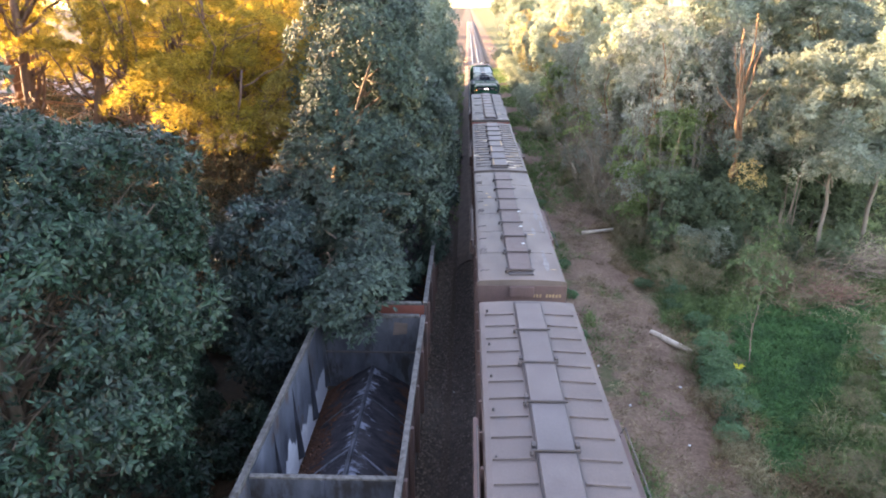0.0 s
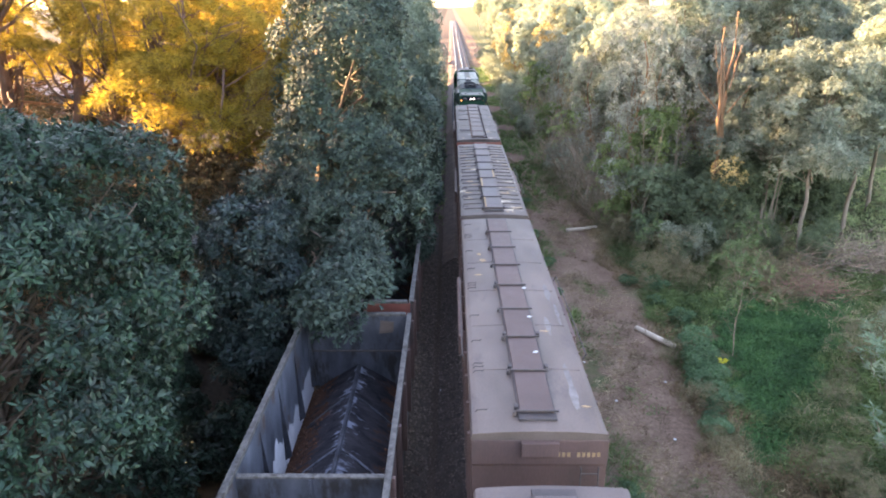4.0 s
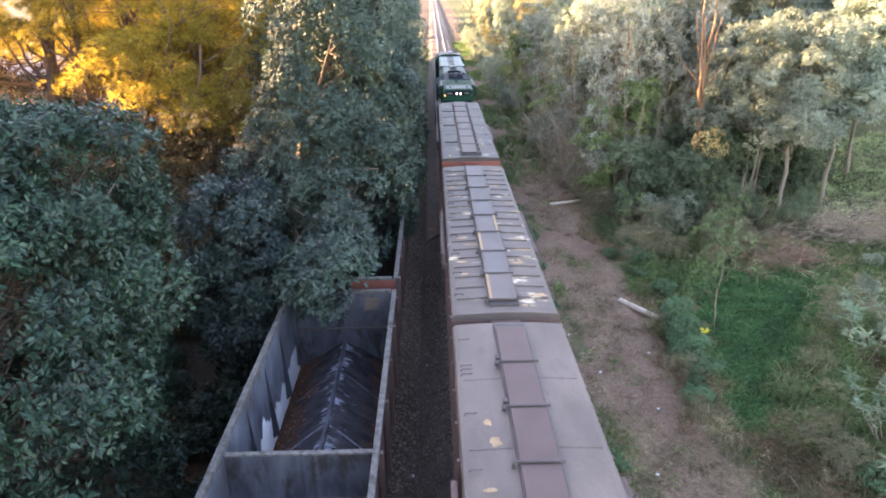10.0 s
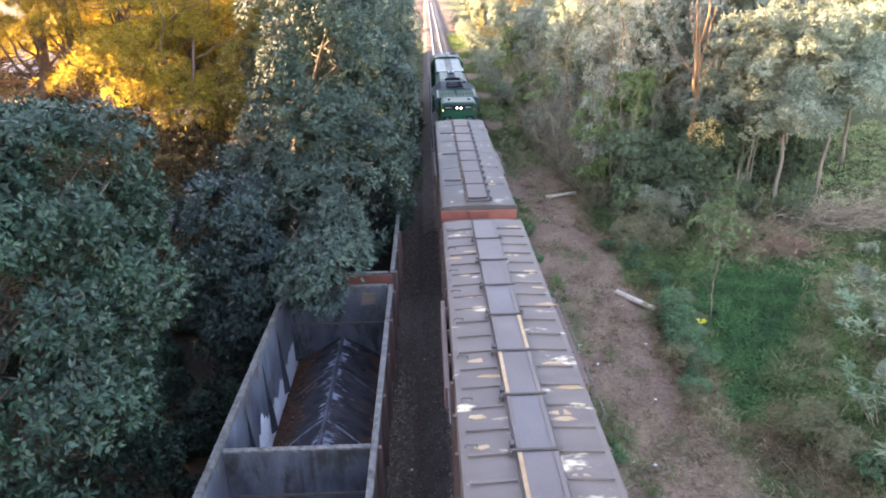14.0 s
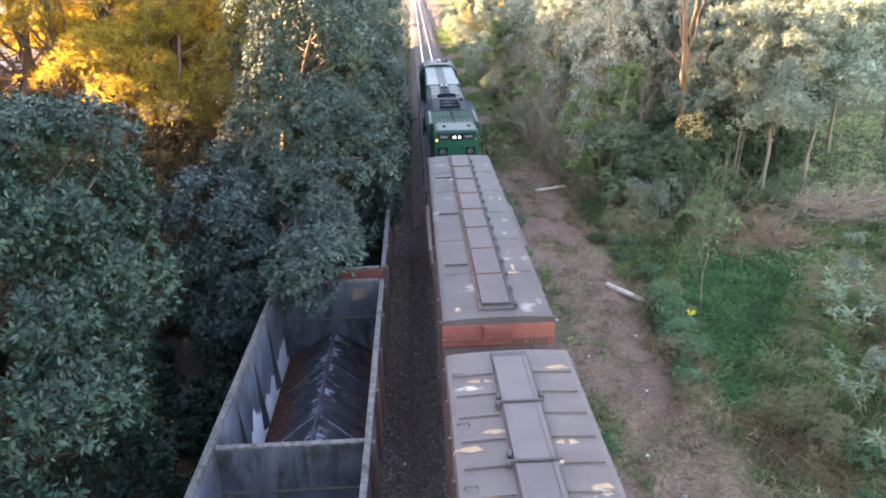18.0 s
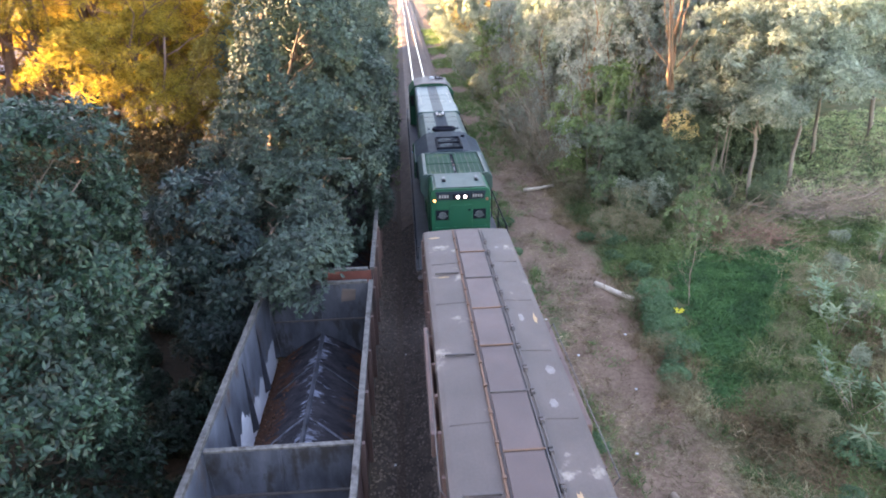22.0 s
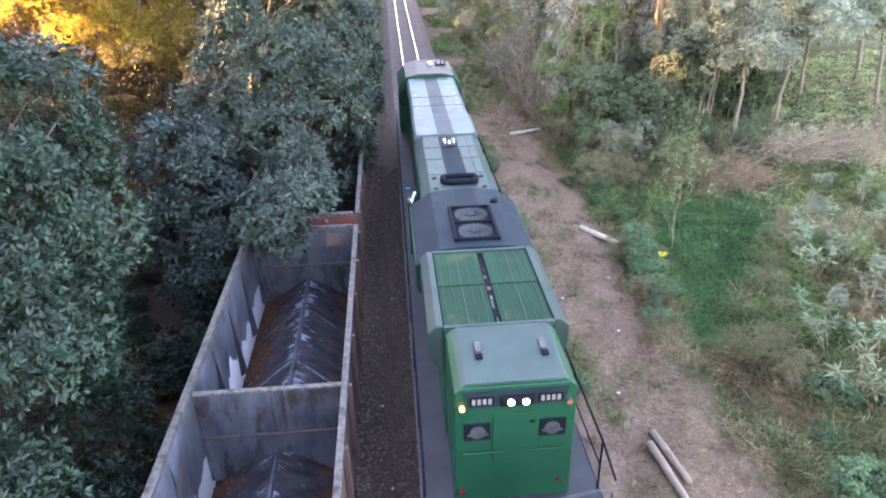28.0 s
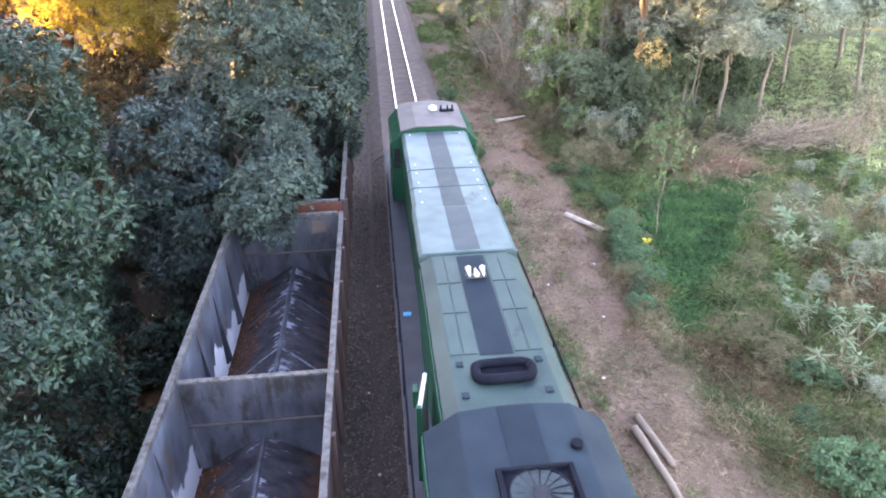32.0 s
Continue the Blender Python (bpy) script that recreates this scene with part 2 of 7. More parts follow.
M_RAIL = mat("rusty_rail", (0.10, 0.055, 0.035), (0.16, 0.085, 0.055), 6, 0.8, 0.2, 60)
# far stretch of the same bed, haze and sun put into its colour
M_BED_PALE = mat("hazed_far_trackbed", (0.085, 0.060, 0.050), (0.165, 0.12, 0.10), 3, 0.95, 0.4, 40)
M_SLEEPER = mat("weathered_sleeper", (0.084, 0.06, 0.0498), (0.138, 0.102, 0.084), 3, 0.9, 0.3, 30, stretch=(0.3, 2, 2))
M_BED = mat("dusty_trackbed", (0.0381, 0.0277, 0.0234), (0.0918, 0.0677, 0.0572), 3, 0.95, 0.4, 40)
M_GONDOLA = mat("worn_grey_steel", (0.0164, 0.0197, 0.0279), (0.0861, 0.091, 0.109), 1.5, 0.6, 0.3, 30, stain=(0.020, 0.017, 0.016), amount=0.5, sscale=1.9, stretch=(1.5, 1.5, 0.6))
M_RIM = mat("worn_rim", (0.044, 0.04, 0.0368), (0.152, 0.14, 0.128), 9, 0.7, 0.3, 40, stain=(0.045, 0.034, 0.028), amount=0.4, sscale=4.0)
M_FLAKE = mat("rust_flake", (0.0425, 0.0192, 0.012), (0.136, 0.056, 0.0288), 5, 0.95, 0.3, 50, island=True)


def ridge_material():
    """Dark sheets with pale residue along the ridge and rust dirt towards the walls."""
    m = mat("streaked_floor_sheet", (0.016, 0.015, 0.019), (0.060, 0.055, 0.060), 2.6, 0.9, 0.5, 22, stretch=(0.8, 1.6, 0.8), spec=0.1)
    t = m.node_tree
    p = t.nodes["Principled BSDF"]
    old = p.inputs["Base Color"].links[0].from_socket
    co = t.nodes.new("ShaderNodeTexCoord")
    sep = t.nodes.new("ShaderNodeSeparateXYZ")
    t.links.new(co.outputs["Object"], sep.inputs[0])

    def node(op, a, b=0.0):
        n = t.nodes.new("ShaderNodeMath")
        n.operation = op
        for i, v in enumerate((a, b)):
            if isinstance(v, float):
                n.inputs[i].default_value = v
            else:
                t.links.new(v, n.inputs[i])
        return n.outputs[0]

    def nz(scale, stretch):
        mp = t.nodes.new("ShaderNodeMapping")
        mp.inputs["Scale"].default_value = stretch
        t.links.new(co.outputs["Object"], mp.inputs["Vector"])
        n = t.nodes.new("ShaderNodeTexNoise")
        n.inputs["Scale"].default_value, n.inputs["Detail"].default_value, n.inputs["Roughness"].default_value = scale, 6.0, 0.7
        t.links.new(mp.outputs["Vector"], n.inputs["Vector"])
        return n.outputs["Fac"]

    def ramp(v, a, b):
        r = t.nodes.new("ShaderNodeMapRange")
        r.inputs["From Min"].default_value, r.inputs["From Max"].default_value = a, b
        t.links.new(v, r.inputs["Value"])
        return r.outputs["Result"]

    def mix(f, a, b):
        n = t.nodes.new("ShaderNodeMix")
        n.data_type = "RGBA"
        t.links.new(f, n.inputs[0])
        t.links.new(a, n.inputs[6])
        n.inputs[7].default_value = (*b, 1)
        return n.outputs[2]

    ax = node("ABSOLUTE", sep.outputs["X"])
    streak = node("MULTIPLY", node("SUBTRACT", nz(2.0, (0.7, 1.5, 0.8)), 0.5), 3.0)
    fine = node("MULTIPLY", node("SUBTRACT", nz(5.0, (0.5, 1.6, 0.8)), 0.5), 2.2)
    c = mix(ramp(node("ADD", node("ADD", ax, streak), fine), 0.02, -0.30), old, (0.20, 0.215, 0.26))
    c = mix(ramp(node("ADD", node("ABSOLUTE", node("ADD", sep.outputs["X"], 0.55)), node("ADD", streak, fine)), -0.15, -0.35), c, (0.12, 0.125, 0.155))
    c = mix(ramp(node("ADD", sep.outputs["X"], node("ADD", node("MULTIPLY", streak, 0.7), fine)), -0.62, -0.95), c, (0.082, 0.038, 0.024))
    c = mix(ramp(node("ADD", sep.outputs["X"], node("MULTIPLY", streak, -0.9)), 0.75, 1.1), c, (0.085, 0.040, 0.024))
    t.links.new(c, p.inputs["Base Color"])
    return m


M_RIDGE = ridge_material()


def cake_material():
    """Worn wall steel with white residue caked on its lower part."""
    m = mat("caked_wall_steel", (0.023, 0.028, 0.038), (0.127, 0.139, 0.168), 1.6, 0.65, 0.2, 30, stain=(0.07, 0.042, 0.03), amount=0.35, stretch=(1.3, 1.3, 0.8))
    t = m.node_tree
    p = t.nodes["Principled BSDF"]
    old = p.inputs["Base Color"].links[0].from_socket
    co = t.nodes.new("ShaderNodeTexCoord")
    sep = t.nodes.new("ShaderNodeSeparateXYZ")
    t.links.new(co.outputs["Object"], sep.inputs[0])
    n = t.nodes.new("ShaderNodeTexNoise")
    n.inputs["Scale"].default_value, n.inputs["Detail"].default_value, n.inputs["Roughness"].default_value = 1.1, 7.0, 0.6
    t.links.new(co.outputs["Object"], n.inputs["Vector"])
    h = t.nodes.new("ShaderNodeMath")
    h.operation = "MULTIPLY_ADD"
    h.inputs[1].default_value, h.inputs[2].default_value = -0.42, 0.46
    t.links.new(sep.outputs["Z"], h.inputs[0])
    s = t.nodes.new("ShaderNodeMath")
    s.operation = "ADD"
    t.links.new(n.outputs["Fac"], s.inputs[0])
    t.links.new(h.outputs[0], s.inputs[1])
    r = t.nodes.new("ShaderNodeMapRange")
    r.inputs["From Min"].default_value, r.inputs["From Max"].default_value = 0.515, 0.575
    t.links.new(s.outputs[0], r.inputs["Value"])
    x = t.nodes.new("ShaderNodeMix")
    x.data_type = "RGBA"
    t.links.new(r.outputs["Result"], x.inputs[0])
    t.links.new(old, x.inputs[6])
    x.inputs[7].default_value = (0.45, 0.46, 0.49, 1)
    t.links.new(x.outputs[2], p.inputs["Base Color"])
    return m


M_CAKE = cake_material()
M_DUST = mat("white_residue", (0.508, 0.508, 0.541), (0.656, 0.656, 0.672), 3, 0.9, 0.2, 40)
M_BARK = mat("brown_bark", (0.075, 0.055, 0.04), (0.14, 0.105, 0.08), 4, 0.9, 0.6, 25, stretch=(1, 1, 0.25))
M_PALEBARK = mat("pale_bark", (0.156, 0.122, 0.091), (0.234, 0.189, 0.143), 3, 0.85, 0.3, 25, stretch=(1, 1, 0.25))
M_DEADWOOD = mat("dead_wood", (0.20, 0.105, 0.055), (0.29, 0.165, 0.09), 4, 0.85, 0.3, 25, stretch=(1, 1, 0.25))
M_PALELOG = mat("peeled_wood", (0.344, 0.279, 0.213), (0.508, 0.426, 0.336), 5, 0.8, 0.2, 40)
M_PINEBARK = mat("pine_bark", (0.13, 0.075, 0.055), (0.25, 0.155, 0.115), 4, 0.9, 0.6, 25, stretch=(1, 1, 0.25))
M_LOG = mat("cut_wood", (0.167, 0.121, 0.0869), (0.293, 0.221, 0.164), 5, 0.8, 0.2, 40)
M_TWIG = mat("dry_twig", (0.181, 0.133, 0.0976), (0.314, 0.244, 0.181), 6, 0.9, 0.2, 40, island=True)
M_REDTWIG = mat("reddish_dry_twig", (0.164, 0.0943, 0.0615), (0.271, 0.164, 0.111), 6, 0.9, 0.2, 40, island=True)
M_BARETWIG = mat("grey_brown_twig", (0.19, 0.145, 0.10), (0.36, 0.285, 0.20), 6, 0.9, 0.2, 40, island=True)
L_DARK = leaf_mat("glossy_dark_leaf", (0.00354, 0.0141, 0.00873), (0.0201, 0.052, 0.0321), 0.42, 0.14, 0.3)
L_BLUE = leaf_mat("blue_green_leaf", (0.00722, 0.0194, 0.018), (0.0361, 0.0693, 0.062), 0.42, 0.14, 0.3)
# leaves further along the line, lightened to stand for haze
L_FARLEAF = leaf_mat("hazed_green_leaf", (0.077, 0.116, 0.088), (0.165, 0.22, 0.171), 0.65, 0.3)
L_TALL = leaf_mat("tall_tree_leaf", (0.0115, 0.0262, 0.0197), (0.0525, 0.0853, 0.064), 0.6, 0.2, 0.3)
# brown leaf darkened: shade under the trees is put into the colour
L_THICKET = leaf_mat("shade_brown_thicket_leaf", (0.0164, 0.0179, 0.00896), (0.0637, 0.0522, 0.0239), 0.7, 0.2)
L_TUFT = leaf_mat("dead_tuft", (0.105, 0.0729, 0.04), (0.241, 0.171, 0.0951), 0.75, 0.3)
# greyed and lightened: the haze in the woods is put into this colour
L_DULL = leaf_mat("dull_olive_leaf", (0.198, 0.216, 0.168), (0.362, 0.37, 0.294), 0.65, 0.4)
L_STRAW = leaf_mat("trodden_straw", (0.179, 0.133, 0.0795), (0.356, 0.28, 0.181), 0.8, 0.3)
L_LAWN = leaf_mat("lush_grass", (0.0283, 0.099, 0.0339), (0.0896, 0.212, 0.0736), 0.6, 0.4)
L_MEADOW = leaf_mat("meadow_grass", (0.154, 0.235, 0.102), (0.378, 0.403, 0.203), 0.6, 0.4)
L_BLUEWEED = leaf_mat("blue_green_weed_leaf", (0.0441, 0.104, 0.0495), (0.112, 0.194, 0.0959), 0.55, 0.35)
# paler than such leaves are, to make up for haze over the woods
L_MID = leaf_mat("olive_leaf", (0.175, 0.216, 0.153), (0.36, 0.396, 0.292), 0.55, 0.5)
# the gold of low sun is part of this base colour
L_GOLD = leaf_mat("sun_yellow_leaf", (0.121, 0.109, 0.0253), (0.621, 0.437, 0.069), 0.6, 0.55)
# ochre stands for sunlight on green leaves
L_OCHRE = leaf_mat("sun_ochre_leaf", (0.184, 0.127, 0.0345), (0.483, 0.356, 0.0805), 0.6, 0.5)
L_LIGHT = leaf_mat("bright_green_leaf", (0.113, 0.177, 0.0591), (0.256, 0.335, 0.128), 0.5, 0.5)
L_GREYSHRUB = leaf_mat("grey_shrub_leaf", (0.0567, 0.0832, 0.0461), (0.127, 0.17, 0.0973), 0.62, 0.4)
# dry leaves with warm sunlight mixed into their colour
L_CREAM = leaf_mat("sun_peach_leaf", (0.22, 0.18, 0.075), (0.46, 0.37, 0.17), 0.6, 0.5)
L_SILVER = leaf_mat("silvery_leaf", (0.0977, 0.139, 0.0736), (0.194, 0.238, 0.142), 0.55, 0.4)
L_GRASS = leaf_mat("green_grass", (0.0551, 0.107, 0.0362), (0.151, 0.215, 0.0792), 0.55, 0.45)
L_DRY = leaf_mat("dry_grass", (0.179, 0.162, 0.0869), (0.325, 0.287, 0.168), 0.7, 0.4)
L_BROWN = leaf_mat("withered_leaf", (0.108, 0.0972, 0.054), (0.245, 0.216, 0.126), 0.7, 0.4)
# lightened like the olive leaf, with haze in the colour
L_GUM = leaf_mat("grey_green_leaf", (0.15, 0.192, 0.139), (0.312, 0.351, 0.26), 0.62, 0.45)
L_SAPLING = leaf_mat("sapling_leaf", (0.0527, 0.0952, 0.0374), (0.132, 0.189, 0.0782), 0.55, 0.4)
L_WEED = leaf_mat("pale_weed_leaf", (0.0984, 0.167, 0.0886), (0.197, 0.276, 0.167), 0.55, 0.4)
L_YELLOW = leaf_mat("yellow_leaf", (0.451, 0.394, 0.0328), (0.574, 0.508, 0.0492), 0.5, 0.4)


# ---- helpers ----
def thing(name, m, label, category, group="", kind=""):
    ob = new(name)
    ob.empty_display_size = 0.3
    ob.matrix_basis = m
    return tagged(ob, label, category, group, kind)


def mesh_of(bm, material, name, smooth=False):
    me = bpy.data.meshes.new(name)
    bm.to_mesh(me)
    bm.free()
    me.materials.append(material)
    if smooth:
        for p in me.polygons:
            p.use_smooth = True
    return me


def part(name, bm, material, parent=None, label="", smooth=False):
    me = bm if isinstance(bm, bpy.types.Mesh) else mesh_of(bm, material, name, smooth)
    ob = new(name, me)
    if parent is not None:
        ob.parent = parent
    return tagged(ob, label)


def box(x0, x1, y0, y1, z0, z1, bevel=0.0, bm=None):
    bm = bm or bmesh.new()
    made = bmesh.ops.create_cube(bm, size=1.0, matrix=Matrix.LocRotScale(((x0 + x1) / 2, (y0 + y1) / 2, (z0 + z1) / 2), None, (x1 - x0, y1 - y0, z1 - z0)))
    if bevel:
        es = {e for v in made["verts"] for e in v.link_edges}
        bmesh.ops.bevel(bm, geom=list(es), offset=bevel, segments=2, affect="EDGES", profile=0.5)
    return bm


def rod(a, b, r, seg=8, bm=None, r2=None):
    bm = bm or bmesh.new()
    a, b = Vector(a), Vector(b)
    d = b - a
    m = Matrix.Translation((a + b) / 2) @ d.to_track_quat("Z", "Y").to_matrix().to_4x4()
    bmesh.ops.create_cone(bm, cap_ends=True, segments=seg, radius1=r, radius2=r if r2 is None else r2, depth=d.length, matrix=m)
    return bm


def pipe(pts, r, seg=6, bm=None):
    bm = bm or bmesh.new()
    for a, b in zip(pts, pts[1:]):
        rod(a, b, r, seg, bm)
    return bm


def prism(profile, y0, y1, bm=None, bevel=0.0):
    """A solid with the given x, z outline, drawn out along y."""
    bm = bm or bmesh.new()
    a = [bm.verts.new((x, y0, z)) for x, z in profile]
    b = [bm.verts.new((x, y1, z)) for x, z in profile]
    n = len(profile)
    bm.faces.new(a)
    bm.faces.new(b[::-1])
    for i in range(n):
        bm.faces.new((a[i], b[i], b[(i + 1) % n], a[(i + 1) % n]))
    bmesh.ops.recalc_face_normals(bm, faces=bm.faces[:])
    if bevel:
        bmesh.ops.bevel(bm, geom=bm.edges[:], offset=bevel, segments=2, affect="EDGES", profile=0.5)
    return bm


def poly(pts, thick=0.008, bm=None):
    """A plate with the given corners and thickness."""
    bm = bm or bmesh.new()
    p = [Vector(q) for q in pts]
    nrm = (p[1] - p[0]).cross(p[2] - p[0]).normalized() * thick
    a = [bm.verts.new(q) for q in p]
    b = [bm.verts.new(q + nrm) for q in p]
    n = len(p)
    bm.faces.new(a)
    bm.faces.new(b[::-1])
    for i in range(n):
        bm.faces.new((a[i], b[i], b[(i + 1) % n], a[(i + 1) % n]))
    bmesh.ops.recalc_face_normals(bm, faces=bm.faces[:])
    return bm


def blades(name, base, way, side, length, width, material, fold=0.15):
    """One mesh of many small leaves: arrays of foot, direction and side, with lengths and widths."""
    n = len(base)
    L = np.asarray(length).reshape(-1, 1) * np.ones((n, 1))
    W = np.asarray(width).reshape(-1, 1) * np.ones((n, 1))
    nrm = np.cross(way, side)
    v = np.empty((n, 4, 3))
    v[:, 0] = base
    v[:, 1] = base + way * L * 0.45 + side * W * 0.5 + nrm * W * fold
    v[:, 2] = base + way * L
    v[:, 3] = base + way * L * 0.45 - side * W * 0.5 + nrm * W * fold
    idx = (np.arange(n)[:, None] * 4 + np.array([0, 1, 2, 0, 2, 3])).ravel()
    me = bpy.data.meshes.new(name)
    me.vertices.add(n * 4)
    me.vertices.foreach_set("co", v.ravel())
    me.loops.add(n * 6)
    me.loops.foreach_set("vertex_index", idx.astype(np.int32))
    me.polygons.add(n * 2)
    me.polygons.foreach_set("loop_start", np.arange(0, n * 6, 3, dtype=np.int32))
    me.polygons.foreach_set("loop_total", np.full(n * 2, 3, dtype=np.int32))
    me.update(calc_edges=True)
    me.materials.append(material)
    return me




def unit(v):
    return v / (np.linalg.norm(v, axis=1, keepdims=True) + 1e-9)


# ---- ground and tracks ----
def ground_z(x, y):
    z = -0.58 + 0.05 * np.maximum(0, np.asarray(x) - 7.0) + 0.03 * np.maximum(0, -7.0 - np.asarray(x))
    return np.minimum(z, 2.2)


def bumpy(x, y):
    return 0.05 * np.sin(x * 1.7 + 0.6 * y) * np.cos(y * 1.3 - 0.4 * x) + 0.04 * np.sin(x * 3.9 - y * 2.7) + 0.025 * np.sin(x * 6.3 + 1.1 * y) * np.cos(y * 5.2 - 0.7 * x)


def ground_material():
    m = bpy.data.materials.new("earth_and_grass")
    m.use_nodes = True
    t = m.node_tree
    p = t.nodes["Principled BSDF"]
    co = t.nodes.new("ShaderNodeTexCoord")

    def nz(s, d=5.0):
        n = t.nodes.new("ShaderNodeTexNoise")
        n.inputs["Scale"].default_value, n.inputs["Detail"].default_value = s, d
        n.inputs["Roughness"].default_value = 0.65
        t.links.new(co.outputs["Object"], n.inputs["Vector"])
        return n.outputs["Fac"]

    def math_node(op, a, b):
        n = t.nodes.new("ShaderNodeMath")
        n.operation = op
        for i, v in enumerate((a, b)):
            if isinstance(v, (int, float)):
                n.inputs[i].default_value = v
            else:
                t.links.new(v, n.inputs[i])
        return n.outputs[0]

    def ramp(v, a, b):
        r = t.nodes.new("ShaderNodeMapRange")
        r.inputs["From Min"].default_value, r.inputs["From Max"].default_value = a, b
        t.links.new(v, r.inputs["Value"])
        return r.outputs["Result"]

    def mix(f, a, b):
        n = t.nodes.new("ShaderNodeMix")
        n.data_type = "RGBA"
        t.links.new(f, n.inputs[0])
        for v, i in ((a, 6), (b, 7)):
            if isinstance(v, tuple):
                n.inputs[i].default_value = (*v, 1)
            else:
                t.links.new(v, n.inputs[i])
        return n.outputs[2]

    sep = t.nodes.new("ShaderNodeSeparateXYZ")
    t.links.new(co.outputs["Object"], sep.inputs[0])
    wob = math_node("MULTIPLY", math_node("SUBTRACT", nz(0.35), 0.5), 3.2)
    x = math_node("ADD", sep.outputs["X"], wob)
    fine = nz(9.0)
    dirt = mix(ramp(nz(1.1), 0.35, 0.68), mix(ramp(fine, 0.3, 0.7), (0.082, 0.051, 0.035), (0.165, 0.105, 0.074)), mix(ramp(fine, 0.3, 0.7), (0.128, 0.082, 0.057), (0.245, 0.165, 0.119)))
    grass = mix(ramp(nz(1.3), 0.35, 0.65), (0.033, 0.062, 0.021), (0.107, 0.095, 0.05))
    # leaf litter taken nearly to black for the shade between the left trees
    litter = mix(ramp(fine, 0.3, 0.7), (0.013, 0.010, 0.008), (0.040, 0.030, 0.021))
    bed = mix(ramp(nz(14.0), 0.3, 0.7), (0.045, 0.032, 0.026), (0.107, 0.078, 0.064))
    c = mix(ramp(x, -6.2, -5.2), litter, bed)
    c = mix(ramp(x, 1.6, 2.6), c, mix(ramp(nz(0.8), 0.52, 0.62), dirt, grass))
    c = mix(ramp(x, 2.8, 3.4), c, dirt)
    c = mix(ramp(x, 5.3, 6.1), c, grass)
    t.links.new(c, p.inputs["Base Color"])
    p.inputs["Roughness"].default_value = 0.95
    p.inputs["Specular IOR Level"].default_value = 0.15
    b = t.nodes.new("ShaderNodeBump")
    b.inputs["Strength"].default_value, b.inputs["Distance"].default_value = 0.6, 0.05
    t.links.new(fine, b.inputs["Height"])
    t.links.new(b.outputs["Normal"], p.inputs["Normal"])
    return m


def build_ground():
    xs = np.concatenate([np.linspace(-700, -45, 14), np.arange(-40, -8, 0.6), np.arange(-8, 16, 0.25), np.arange(16, 45, 0.6), np.linspace(50, 700, 14)])
    ys = np.concatenate([np.linspace(-300, -20, 8), np.arange(-15, 5, 0.6), np.arange(5, 45, 0.25), np.arange(45, 70, 0.6), np.arange(72, 180, 4), np.linspace(190, 1500, 16)])
    X, Y = np.meshgrid(xs, ys, indexing="ij")
    Z = ground_z(X, Y) + bumpy(X, Y) * (np.abs(X) < 40)
    Z = np.where((X > -6) & (X < 2), -0.5, Z)
    a, b = X.shape
    i = np.arange(a * b).reshape(a, b)
    q = np.stack([i[:-1, :-1], i[1:, :-1], i[1:, 1:], i[:-1, 1:]], -1).reshape(-1, 4)
    me = bpy.data.meshes.new("ground")
    me.from_pydata(np.stack([X, Y, Z], -1).reshape(-1, 3).tolist(), [], q.tolist())
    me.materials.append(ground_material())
    for p in me.polygons:
        p.use_smooth = True
    tagged(new("ground", me), "earth with a trodden strip, grass and leaf litter", "ground", kind="structure")


RAIL_PROFILE = [(-0.065, -0.15), (0.065, -0.15), (0.065, -0.135), (0.012, -0.115), (0.012, -0.045), (0.034, -0.035),
                (0.034, -0.006), (-0.034, -0.006), (-0.034, -0.035), (-0.012, -0.045), (-0.012, -0.115), (-0.065, -0.135)]


def build_track(xc, y0, y1, label, shiny):
    track = thing("railway_track", pose(xc, 0, 0), label, "railway track", kind="structure")
    for s in (-0.5325, 0.5325):
        rail = part("rail", prism([(x + s, z) for x, z in RAIL_PROFILE], y0, y1), M_RAIL, track)
        part("rail_head", box(s - 0.034, s + 0.034, y0, y1, -0.006, 0.0), M_STEEL if shiny else M_RAIL, rail)
    outline = [(-1.9, -0.52), (1.9, -0.52), (1.25, -0.2), (-1.25, -0.2)]
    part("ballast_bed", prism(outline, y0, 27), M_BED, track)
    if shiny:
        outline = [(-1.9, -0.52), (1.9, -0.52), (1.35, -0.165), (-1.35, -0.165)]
    # from y 27 on, the main line's bed is coloured paler for haze
    part("ballast_bed", prism(outline, 27, y1), M_BED_PALE if shiny else M_BED, track, "ballast, paled for haze and sun over the far line" if shiny else "")
    return track


def build_sleepers(track, y0, n, step):
    me = mesh_of(box(-1.0, 1.0, -0.11, 0.11, -0.33, -0.155, 0.012), M_SLEEPER, "sleeper")
    for i in range(n):
        ob = new("sleeper", me)
        ob.parent = track
        ob.matrix_basis = pose(random.uniform(-0.03, 0.03), y0 + i * step, random.uniform(-0.008, 0.004), 0, 0, random.uniform(-1, 1))


